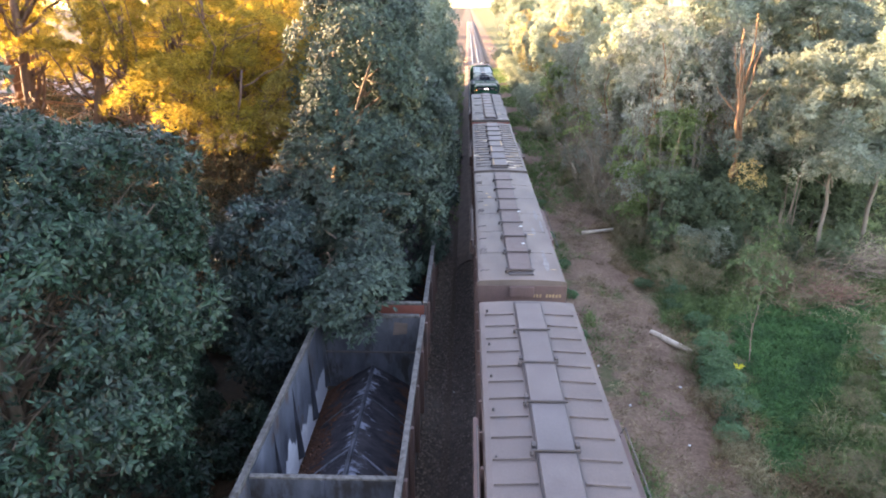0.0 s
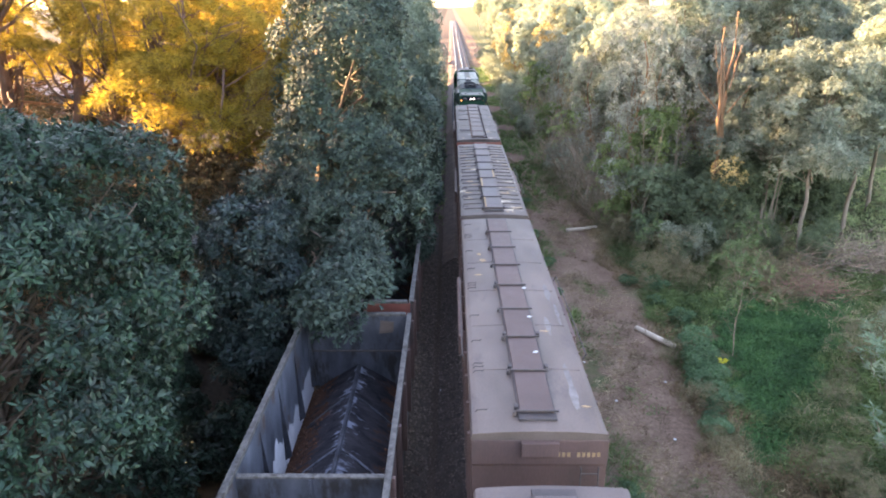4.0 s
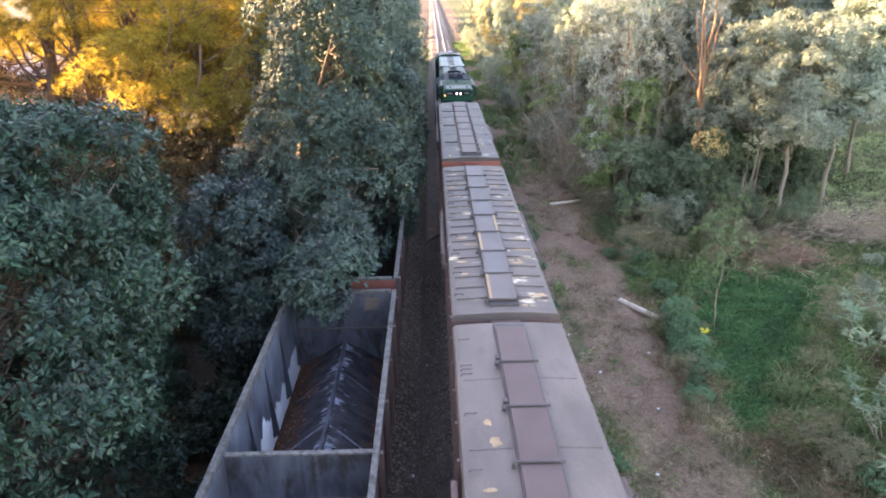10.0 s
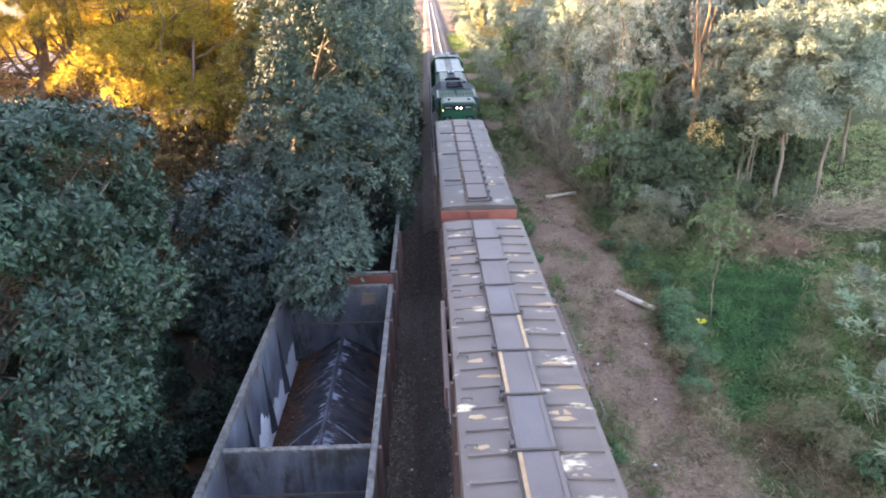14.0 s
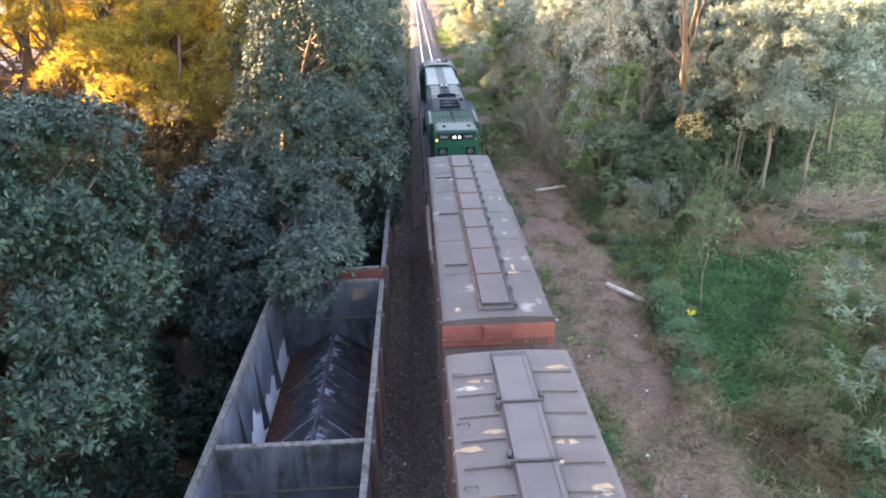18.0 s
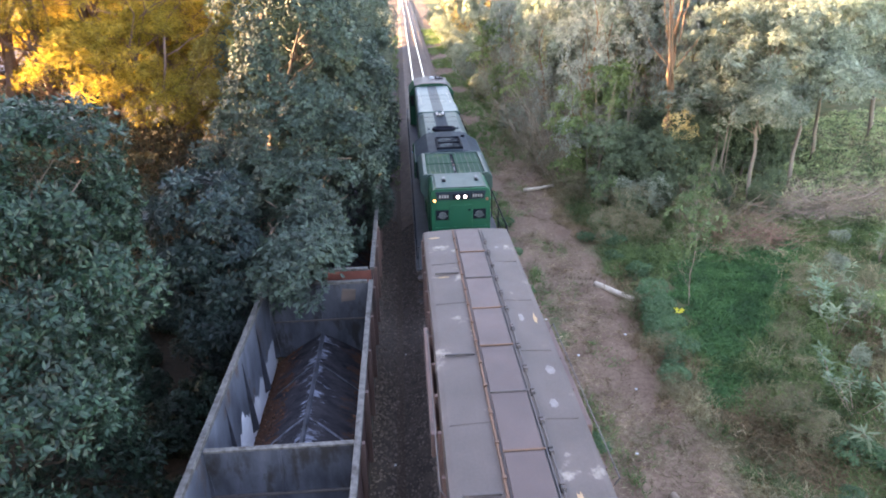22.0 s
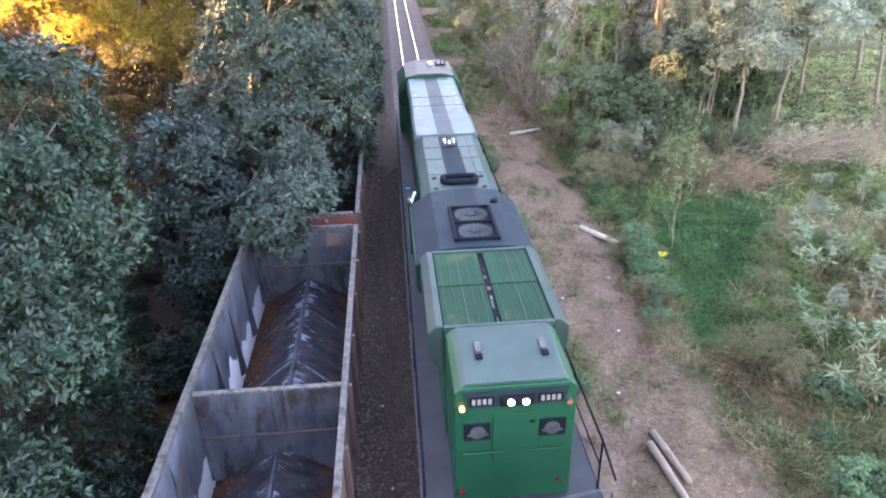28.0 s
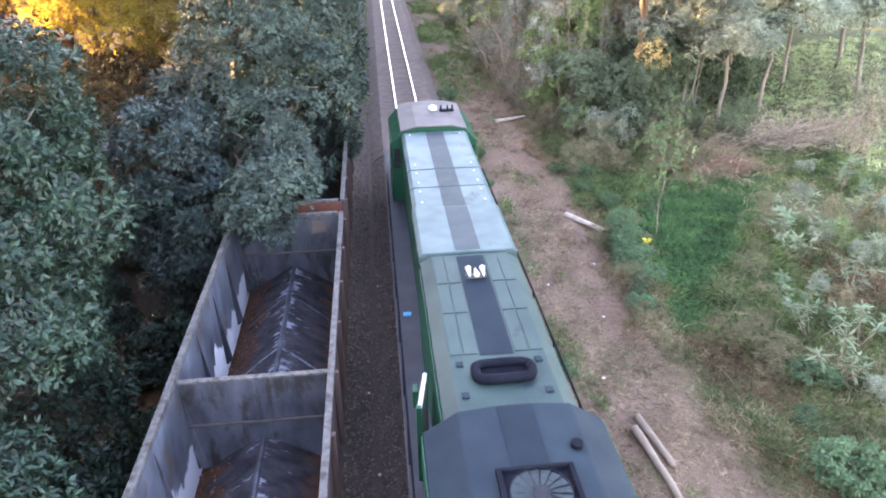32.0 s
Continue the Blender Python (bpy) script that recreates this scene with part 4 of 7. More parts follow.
# ---- locomotive ----
M_LAMP = glow("headlight_glow", (1.0, 0.97, 0.88), 0.5)
M_AMBER = glow("amber_lamp_glow", (1.0, 0.30, 0.09), 0.5)
M_LENS = mat("unlit_red_lens", (0.10, 0.012, 0.010), (0.13, 0.016, 0.014), 4, 0.25, 0.0, 20, spec=0.5)


def limb_mesh(name, paths, material):
    """Tapered limbs: each path is a list of points with radii."""
    bm = bmesh.new()
    for pts in paths:
        ring_prev = None
        for i, (p, r) in enumerate(pts):
            q = Vector(pts[min(i + 1, len(pts) - 1)][0]) - Vector(pts[max(i - 1, 0)][0])
            m = q.to_track_quat("Z", "Y").to_matrix()
            ring = [bm.verts.new(Vector(p) + m @ Vector((r * math.cos(a * math.tau / 7), r * math.sin(a * math.tau / 7), 0))) for a in range(7)]
            if ring_prev:
                for a in range(7):
                    bm.faces.new((ring_prev[a], ring_prev[(a + 1) % 7], ring[(a + 1) % 7], ring[a]))
            else:
                bm.faces.new(ring[::-1])
            ring_prev = ring
        bm.faces.new(ring_prev)
    return mesh_of(bm, material, name, True)


def build_locomotive():
    c = 0.1
    lo = thing("diesel_locomotive", pose(0, 0, 0), "green diesel locomotive with sooty roof, lit end lamps", "locomotive")

    def hood(name, x0, x1, y0, y1, z1, m, ch=0.12, cz=0.08, label=""):
        return part(name, prism([(x0, 1.4), (x1, 1.4), (x1, z1 - cz), (x1 - ch, z1), (x0 + ch, z1), (x0, z1 - cz)], y0, y1, bevel=0.015), m, lo, label)

    # frame, walkway, fuel tank
    part("frame", box(c - 1.36, c + 1.36, -1.15, 23.3, 0.95, 1.33, 0.03), M_IRON, lo)
    part("walkway", box(c - 1.45, c + 1.45, -1.2, 23.35, 1.332, 1.39, 0.01), M_WALK, lo, "dark grey chequered walkway")
    for s in (-1, 1):
        part("walkway_edge", box(*sorted((c + s * 1.452, c + s * 1.47)), -1.2, 23.35, 1.34, 1.402, 0.004), M_CABROOF, lo, "pale worn edge")
    part("fuel_tank", prism([(-1.2, 0.95), (-1.2, 0.45), (-0.9, 0.25), (0.9, 0.25), (1.2, 0.45), (1.2, 0.95)], 8.5, 13.5, bevel=0.03), M_BLACK, lo)
    for yb in (3.2, 18.8):
        build_bogie(lo, yb, 3, 0.46, ROLLING)
    # long hood
    end = hood("hood_end", c - 0.92, c + 0.92, -0.45, 1.08, 3.69, M_GREEN, 0.10, 0.10)
    part("hood_end_roof", prism([(c - 0.80, 3.692), (c + 0.80, 3.692), (c + 0.74, 3.73), (c - 0.74, 3.73)], -0.40, 1.06), M_GREENROOF, lo, "dirty grey green roof plate")
    for x in (-0.37, 0.66):
        b = part("lifting_lug", box(x - 0.05, x + 0.05, 0.28, 0.55, 3.731, 3.80, 0.015), M_GRILLE, lo)
        part("lug_pad", box(x - 0.06, x + 0.06, 0.16, 0.27, 3.731, 3.77, 0.012), M_BLACK, b)
    hood("radiator_hood", c - 0.94, c + 0.94, 1.10, 3.86, 3.58, M_GREEN, 0.05, 0.05)
    for s in (-1, 1):
        part("radiator_shoulder", prism([(c + s * 0.945, 2.7), (c + s * 1.20, 3.15), (c + s * 1.20, 3.56), (c + s * 1.06, 3.70), (c + s * 0.945, 3.70)], 1.16, 3.84, bevel=0.02), M_GREENROOF, lo)
    # screens with a centre gutter and slats
    for s in (-1, 1):
        for k, (ya, yb) in enumerate(((1.22, 2.48), (2.52, 3.76))):
            xa, xb = sorted((c + s * 0.06, c + s * 0.93))
            sc = part("radiator_screen", box(xa, xb, ya, yb, 3.585, 3.665, 0.012), M_SCREEN, lo, "green mesh radiator screen")
            for j in range(5):
                xr = xa + 0.09 + j * (xb - xa - 0.18) / 4
                part("screen_rib", box(xr - 0.005, xr + 0.005, ya + 0.03, yb - 0.03, 3.666, 3.678), M_CABROOF if j == 2 else M_GREENROOF, sc)
    gut = part("centre_gutter", box(c - 0.055, c + 0.055, 1.2, 3.78, 3.585, 3.63), M_BLACK, lo, "dark gutter with rusty debris")
    rg = random.Random(31)
    for k in range(6):
        y = 1.35 + k * 0.36 + rg.uniform(-0.12, 0.12)
        part("gutter_debris", box(c - rg.uniform(0.0, 0.045), c + rg.uniform(0.005, 0.045), y, y + rg.uniform(0.04, 0.26), 3.632, 3.632 + rg.uniform(0.005, 0.02), 0.004), rg.choice((M_GRILLE, M_FAN, M_SLEEPER, M_RAIL, M_BARK)), gut)
    part("screen_frame", box(c - 0.94, c + 0.94, 3.78, 3.85, 3.582, 3.70, 0.012), M_GREENROOF, lo)
    part("screen_frame", box(c - 0.94, c + 0.94, 1.12, 1.20, 3.582, 3.70, 0.012), M_GREENROOF, lo)
    # wide fan housing
    wing = part("fan_housing", prism([(c - 1.26, 2.75), (c - 1.0, 2.45), (c + 1.0, 2.45), (c + 1.26, 2.75), (c + 1.26, 3.36), (c + 0.78, 3.69), (c + 0.30, 3.74), (c - 0.30, 3.74), (c - 0.78, 3.69), (c - 1.26, 3.36)], 3.90, 6.92, bevel=0.02), M_GREYROOF, lo, "sooty grey flared housing")
    for s in (-1, 1):
        part("housing_side", box(*sorted((c + s * 1.262, c + s * 1.285)), 3.94, 6.88, 2.78, 3.34, 0.008), M_GREEN, wing, "bright green side strip")
        part("hood_lower", box(*sorted((c + s * 0.90, c + s * 0.97)), 3.92, 6.9, 1.4, 2.46), M_GREEN, wing)
    fb = part("fan_frame", box(c - 0.46, c + 0.50, 4.12, 5.76, 3.742, 3.752), M_BLACK, wing)
    for x0, x1, ya, yb in ((c - 0.46, c - 0.39, 4.12, 5.76), (c + 0.43, c + 0.50, 4.12, 5.76), (c - 0.388, c + 0.428, 4.12, 4.17), (c - 0.388, c + 0.428, 5.71, 5.76), (c - 0.388, c + 0.428, 4.915, 4.965)):
        part("frame_bar", box(x0, x1, ya, yb, 3.753, 3.815, 0.012), M_BLACK, fb)
    for yc in (4.52, 5.36):
        xc = c + 0.02
        fan = part("cooling_fan", rod((xc, yc, 3.753), (xc, yc, 3.79), 0.11, 16), M_FAN, wing, "round fan behind a wire grille")
        part("fan_disc", rod((xc, yc, 3.7525), (xc, yc, 3.756), 0.375, 24), M_GREYROOF, fan)
        for k in range(16):
            u = k * math.tau / 16
            part("fan_blade", poly([(xc + 0.10 * math.cos(u), yc + 0.10 * math.sin(u), 3.776), (xc + 0.36 * math.cos(u - 0.12), yc + 0.36 * math.sin(u - 0.12), 3.782), (xc + 0.36 * math.cos(u + 0.2), yc + 0.36 * math.sin(u + 0.2), 3.764), (xc + 0.10 * math.cos(u + 0.3), yc + 0.10 * math.sin(u + 0.3), 3.764)], 0.004), M_FADEDSTRIPE, fan)
        wire = bmesh.new()
        for r0 in (0.12, 0.20, 0.28, 0.365):
            for a in range(20):
                u, v = a * math.tau / 20, (a + 1) * math.tau / 20
                rod((xc + r0 * math.cos(u), yc + r0 * math.sin(u), 3.808), (xc + r0 * math.cos(v), yc + r0 * math.sin(v), 3.808), 0.003, 4, wire)
        for a in range(12):
            u = a * math.tau / 12
            rod((xc + 0.1 * math.cos(u), yc + 0.1 * math.sin(u), 3.806), (xc + 0.37 * math.cos(u), yc + 0.37 * math.sin(u), 3.806), 0.003, 4, wire)
        part("wire_grille", wire, M_FAN, fan)
    part("roof_stripe", box(c - 0.24, c + 0.24, 5.80, 6.90, 3.7425, 3.748), M_SOOT, wing)
    part("filler_cap", rod((c + 0.65, 6.1, 3.68), (c + 0.65, 6.1, 3.77), 0.08, 12), M_BLACK, wing)
    # engine hood
    hood("engine_hood", c - 0.96, c + 0.96, 6.95, 11.40, 3.60, M_GREENROOF, 0.22, 0.14, "sooty blue green engine hood")
    for s in (-1, 1):
        part("hood_side_door", box(*sorted((c + s * 0.962, c + s * 0.985)), 7.0, 11.35, 1.5, 3.35, 0.006), M_GREEN, lo)
        for xa, xb in ((0.29, 0.50), (0.53, 0.72)):
            for ya, yb in ((8.25, 9.35), (9.39, 10.3), (10.34, 11.25)):
                part("roof_panel", box(*sorted((c + s * xa, c + s * xb)), ya, yb, 3.602, 3.614, 0.004), M_GREENROOF, lo)
        part("roof_pad", box(*sorted((c + s * 0.55, c + s * 0.66)), 7.25, 7.37, 3.602, 3.625, 0.006), M_GREYROOF, lo)
        part("roof_pad", box(*sorted((c + s * 0.55, c + s * 0.66)), 7.95, 8.07, 3.602, 3.625, 0.006), M_GREYROOF, lo)
    part("roof_stripe", box(c - 0.26, c + 0.26, 8.2, 11.3, 3.603, 3.608), M_SOOT, lo)
    pts = []
    for k in range(24):
        a = k * math.tau / 24
        ex, ey = math.cos(a), math.sin(a)
        pts.append((c + 0.015 + 0.42 * math.copysign(abs(ex) ** 0.45, ex), 7.73 + 0.19 * math.copysign(abs(ey) ** 0.55, ey)))
    mf = part("exhaust", limb_mesh("exhaust", [[((x, yq, 3.67), 0.078) for x, yq in pts + pts[:2]]], M_BLACK), M_BLACK, lo, "black rounded exhaust outlet")
    part("exhaust_mouth", box(c - 0.36, c + 0.40, 7.58, 7.88, 3.602, 3.64), M_BLACK, mf)
    for x, back in ((-0.02, False), (0.11, True), (0.24, False)):
        ya, yb = (10.62, 10.40) if back else (10.35, 10.58)
        hb = rod((x, ya, 3.72), (x, yb, 3.74), 0.016, 10, r2=0.05)
        rod((x, yb, 3.74), (x, yb + (0.03 if yb > ya else -0.03), 3.74), 0.05, 10, hb, 0.058)
        part("horn", hb, M_WHITE, lo, "white air horn")
    part("horn_bracket", box(-0.08, 0.30, 10.44, 10.50, 3.609, 3.70, 0.01), M_GRILLE, lo)
    # blower housings
    part("blower_lid", prism([(c - 0.98, 3.40), (c + 0.98, 3.40), (c + 0.98, 3.56), (c + 0.90, 3.64), (c - 0.90, 3.64), (c - 0.98, 3.56)], 11.44, 13.56, bevel=0.02), M_PALEROOF, lo, "pale green lid")
    part("blower_body", box(c - 0.93, c + 0.93, 11.42, 18.75, 1.4, 3.40, 0.02), M_GREEN, lo)
    part("lid_stripe", box(c - 0.25, c + 0.25, 11.5, 13.5, 3.6405, 3.646), M_FADEDSTRIPE, lo)
    for k, (ya, yb) in enumerate(((13.62, 14.72), (14.76, 15.85), (15.9, 18.74))):
        part("inverter_roof", prism([(c - 0.95, 3.402), (c + 0.95, 3.402), (c + 0.95, 3.52), (c + 0.86, 3.59), (c - 0.86, 3.59), (c - 0.95, 3.52)], ya, yb, bevel=0.012), M_PALEROOF, lo, "pale green roof section")
        part("lid_stripe", box(c - 0.25, c + 0.25, ya + 0.02, yb - 0.02, 3.5915, 3.597), M_FADEDSTRIPE, lo)
        for s in (-1, 1):
            for y in (ya + 0.25, yb - 0.25):
                part("roof_bolt", rod((c + s * 0.72, y, 3.59), (c + s * 0.72, y, 3.625), 0.024, 8), M_WHITE, lo)
    door = part("open_hood_door", poly([(c - 1.06, 8.62, 1.6), (c - 1.22, 7.75, 1.6), (c - 1.22, 7.75, 3.0), (c - 1.06, 8.62, 3.0)], 0.07), M_WHITE, lo, "hood door standing open, white inside")
    part("door_edge", box(c - 1.30, c - 1.22, 7.66, 7.745, 1.6, 3.12, 0.01), M_GREEN, door)
    part("door_latch", box(c - 1.32, c - 1.22, 8.3, 8.5, 2.55, 2.9, 0.02), M_GREEN, door)
    # cab and nose
    cab = part("cab", prism([(c - 1.27, 1.4), (c + 1.27, 1.4), (c + 1.27, 3.25), (c + 0.95, 3.60), (c + 0.5, 3.72), (c - 0.5, 3.72), (c - 0.95, 3.60), (c - 1.27, 3.25)], 18.8, 21.25, bevel=0.02), M_GREEN, lo)
    part("cab_roof", prism([(c + 0.97, 3.605), (c + 0.5, 3.726), (c - 0.5, 3.726), (c - 0.97, 3.605), (c - 0.97, 3.635), (c - 0.5, 3.75), (c + 0.5, 3.75), (c + 0.97, 3.635)], 18.78, 21.3), M_CABROOF, cab, "grey cab roof")
    part("cab_window", box(c - 1.285, c - 1.271, 19.2, 20.1, 2.45, 3.05), M_GLASS, cab)
    part("cab_window", box(c + 1.271, c + 1.285, 19.2, 20.1, 2.45, 3.05), M_GLASS, cab)
    part("rear_cab_window", box(c - 1.2, c - 1.0, 18.78, 18.795, 2.5, 3.1), M_GLASS, cab)
    part("rear_cab_window", box(c + 1.0, c + 1.2, 18.78, 18.795, 2.5, 3.1), M_GLASS, cab)
    part("front_window", box(c - 1.0, c + 1.0, 21.252, 21.27, 2.6, 3.2), M_GLASS, cab)
    part("nose", box(c - 0.85, c + 0.85, 21.27, 22.8, 1.4, 2.55, 0.12), M_GREEN, lo)
    dome = bmesh.new()
    bmesh.ops.create_uvsphere(dome, u_segments=16, v_segments=8, radius=0.14, matrix=Matrix.LocRotScale((c + 0.1, 20.3, 3.80), None, (1, 1, 0.8)))
    rod((c + 0.1, 20.3, 3.75), (c + 0.1, 20.3, 3.80), 0.12, 14, dome)
    part("antenna_dome", dome, M_WHITE, cab, "white antenna dome", True)
    ant = box(c + 0.3, c + 0.75, 20.05, 20.25, 3.75, 3.80, 0.02)
    for x in (0.35, 0.55, 0.7):
        rod((c + x, 20.15, 3.79), (c + x, 20.15, 3.93), 0.025, 6, ant)
    part("antenna_base", ant, M_BLACK, cab)
    # rear face: number boards as plain bars, headlights, grilles, grab irons
    y = -0.452
    brow = part("lamp_brow", prism([(c - 0.72, 3.35), (c + 0.72, 3.35), (c + 0.78, 3.62), (c - 0.78, 3.62)], y - 0.04, y), M_GREYROOF, end)
    for s in (-1, 1):
        nb = part("number_board", box(*sorted((c + s * 0.33, c + s * 0.70)), y - 0.062, y - 0.042, 3.40, 3.55, 0.006), M_BLACK, end, "black number board with plain bars")
        for k in range(4):
            xa = c + s * 0.515 - 0.15 + k * 0.08
            part("board_mark", box(xa, xa + 0.05, y - 0.066, y - 0.0625, 3.425, 3.525), M_BOARDMARK, nb)
    part("headlight_box", box(c - 0.24, c + 0.26, y - 0.09, y - 0.042, 3.37, 3.56, 0.03), M_BLACK, end)
    for x in (-0.09, 0.13):
        part("headlight", rod((c + x, y - 0.115, 3.46), (c + x, y - 0.09, 3.46), 0.05, 14), M_LAMP, end, "lit white headlight")
    mk = part("marker_lamp", rod((c - 0.81, y - 0.06, 3.34), (c - 0.81, y, 3.34), 0.038, 12), M_AMBER, end, "lit orange marker lamp")
    part("marker_lamp", rod((c + 0.81, y - 0.05, 3.34), (c + 0.81, y, 3.34), 0.045, 12), M_RUST, end)
    part("step_lamp", rod((c - 0.82, y - 0.05, 1.63), (c - 0.82, y, 1.63), 0.045, 10), M_LENS, end, "unlit red lamp")
    part("step_lamp", rod((c + 0.74, y - 0.05, 1.74), (c + 0.74, y, 1.74), 0.03, 10), M_LENS, end, "unlit red lamp")
    part("door_panel", box(c - 0.34, c + 0.36, y - 0.018, y + 0.0, 2.2, 3.17, 0.006), M_GREEN, end)
    for s in (-1, 1):
        gb = part("end_grille", box(*sorted((c + s * 0.38, c + s * 0.78)), y - 0.022, y, 2.69, 3.02, 0.008), M_BLACK, end, "recessed black lamp opening")
        part("grille_lamp", rod((c + s * 0.57, y - 0.035, 2.85), (c + s * 0.57, y - 0.022, 2.85), 0.12, 16), M_GRILLE, gb)
        part("grille_bar", box(c + s * 0.57 - 0.16, c + s * 0.57 + 0.16, y - 0.045, y - 0.036, 2.80, 2.84), M_GRILLE, gb)
        part("grab_iron", pipe([(c + s * 0.18, y, 2.46), (c + s * 0.18, y - 0.06, 2.46), (c + s * 0.78, y - 0.06, 2.46), (c + s * 0.78, y, 2.46)], 0.014, 6), M_GREEN, end)
    part("door_latch", box(c + 0.22, c + 0.30, y - 0.03, y - 0.018, 2.98, 3.03), M_BLACK, end)
    # end platform rails and side handrails
    for s in (-1, 1):
        part("end_handrail", pipe([(c + s * 1.38, -1.12, 1.39), (c + s * 1.38, -1.12, 2.1), (c + s * 1.15, -1.14, 2.16), (c + s * 0.35, -1.14, 2.0), (c + s * 0.28, -1.14, 1.9), (c + s * 0.28, -1.14, 1.39)], 0.022, 8), M_GRILLE, lo)
        side = pipe([(c + s * 1.42, -1.1, 2.3), (c + s * 1.42, -0.4, 2.42), (c + s * 1.42, 18.6, 2.42)], 0.02, 6)
        hr = part("side_handrail", side, M_BLACK, lo)
        for k in range(12):
            yy_ = -0.4 + k * 19.0 / 11
            part("stanchion", rod((c + s * 1.42, yy_, 1.39), (c + s * 1.42, yy_, 2.42), 0.018, 6), M_BLACK, hr)
        part("mid_rail", pipe([(c + s * 1.42, -0.4, 1.9), (c + s * 1.42, 2.4, 1.9)], 0.014, 6), M_BLACK, hr)
        st = bmesh.new()
        for k in range(4):
            box(*sorted((c + s * 1.0, c + s * 1.42)), -1.45, -1.2, 0.35 + k * 0.27, 0.38 + k * 0.27, 0, st)
        box(*sorted((c + s * 1.0, c + s * 1.03)), -1.45, -1.2, 0.3, 1.39, 0, st)
        part("end_steps", st, M_IRON, lo)
    part("coupler", box(c - 0.14, c + 0.14, -1.75, -1.15, 0.6, 0.9, 0.03), M_IRON, lo)
    part("cable_hose", pipe([(c + 0.4, -1.2, 1.1), (c + 0.42, -1.4, 0.8), (c + 0.38, -1.7, 0.7)], 0.03, 6), M_BLACK, lo)
    part("blue_rag", box(c - 1.30, c - 1.12, 12.6, 12.75, 1.391, 1.43, 0.02), mat("blue_cloth", (0.02, 0.25, 0.5), (0.03, 0.35, 0.6), 5), lo)
    return lo


loco = build_locomotive()


# ---- trees and plants ----
def crown_mesh(name, lobes, count, leaf, width, material, rng, rosette=7, droop=0.2, shell=0.6, clump=0.5, cover=1.25, flat=0.55, fill=0.16, spray=False):
    """Leaves in rosettes on twig tips. The twigs bunch into boughs that sit on the outside of the lobes, with gaps between.
    A lobe is centre and radii. spray: the boughs are flat, and their leaves point away from the trunk."""
    lob = np.array(lobes, float)
    rad = lob[:, 3:6]
    skin = 4.19 * (rad[:, 0] * rad[:, 1] + rad[:, 1] * rad[:, 2] + rad[:, 0] * rad[:, 2])
    num = np.maximum(4, (cover * skin / (math.pi * clump * clump)).astype(int))
    own = np.repeat(np.arange(len(lob)), num)
    d = unit(rng.normal(size=(len(own), 3)) + np.array([0, 0, 0.2]))
    c = lob[own, :3] + d * rad[own] * (shell + (1 - shell) * rng.random(len(own)) ** 0.6)[:, None]
    # boughs deep inside another lobe would not be seen
    gap = np.linalg.norm((c[:, None] - lob[None, :, :3]) / lob[None, :, 3:6], axis=2)
    gap[np.arange(len(own)), own] = 9.0
    keep = (gap.min(1) > 0.6) if len(lob) > 1 else np.ones(len(own), bool)
    c, d, own = c[keep], d[keep], own[keep]
    size = clump * rng.uniform(0.55, 1.35, len(c))
    tips = count // rosette
    inner = int(tips * fill)
    pick = rng.choice(len(c), tips - inner, p=size ** 2 / (size ** 2).sum())
    axis = unit(np.array([0, 0, 1.0]) + 0.35 * d) if spray else unit(d / rad[own] * rad[own].min(1, keepdims=True) + np.array([0, 0, 0.45]))
    u = unit(rng.normal(size=(len(pick), 3)))
    along = (u * axis[pick]).sum(1, keepdims=True)
    u = np.where(along < -0.25, u - 2 * along * axis[pick], u)
    along = (u * axis[pick]).sum(1, keepdims=True)
    squash = u + axis[pick] * along * (flat - 1)
    tip = c[pick] + squash * (size[pick] * rng.random(len(pick)) ** 0.28)[:, None]
    if spray:
        flatd = unit(c[pick] * np.array([1, 1, 0.0]) - lob[own[pick], :3] * np.array([0.3, 0.3, 0]))
        out = unit(flatd + 0.5 * u + np.array([0, 0, -0.1]))
        tip[:, 2] -= 0.25 * ((squash * flatd).sum(1) / clump).clip(0, 1.5) * clump
    else:
        out = unit(0.75 * u + 0.6 * axis[pick] + 0.3 * rng.normal(size=u.shape))
    if inner:
        k = rng.choice(len(lob), inner, p=skin / skin.sum())
        e = unit(rng.normal(size=(inner, 3)))
        tip = np.concatenate([tip, lob[k, :3] + e * lob[k, 3:6] * rng.uniform(0.25, 0.7, (inner, 1))])
        out = np.concatenate([out, e])
    base = np.repeat(tip, rosette, 0)
    o = np.repeat(out, rosette, 0)
    side = unit(np.cross(o, unit(rng.normal(size=base.shape))))
    reach = (0.9, 1.6) if spray else (0.05, 0.9)
    way = unit(o * rng.uniform(*reach, (len(base), 1)) + np.cross(side, o) + np.array([0, 0, -droop]))
    side = unit(np.cross(way, o + rng.normal(size=base.shape) * 0.35))
    n = len(base)
    L = leaf * rng.uniform(0.6, 1.25, n)
    return blades(name, base + way * 0.02, way, side, L, L * width, material)


def bent(a, b, r0, r1, rnd, n=6, sway=0.12):
    a, b = Vector(a), Vector(b)
    k = (b - a).length * sway
    out = []
    off = Vector((0, 0, 0))
    for i in range(n + 1):
        f = i / n
        if 0 < i < n:
            off = off * 0.6 + Vector((rnd.uniform(-k, k), rnd.uniform(-k, k), rnd.uniform(-k, k) * 0.4)) * 0.5
        out.append((a.lerp(b, f) + (off if 0 < i < n else Vector((0, 0, 0))), r0 + (r1 - r0) * f))
    return out


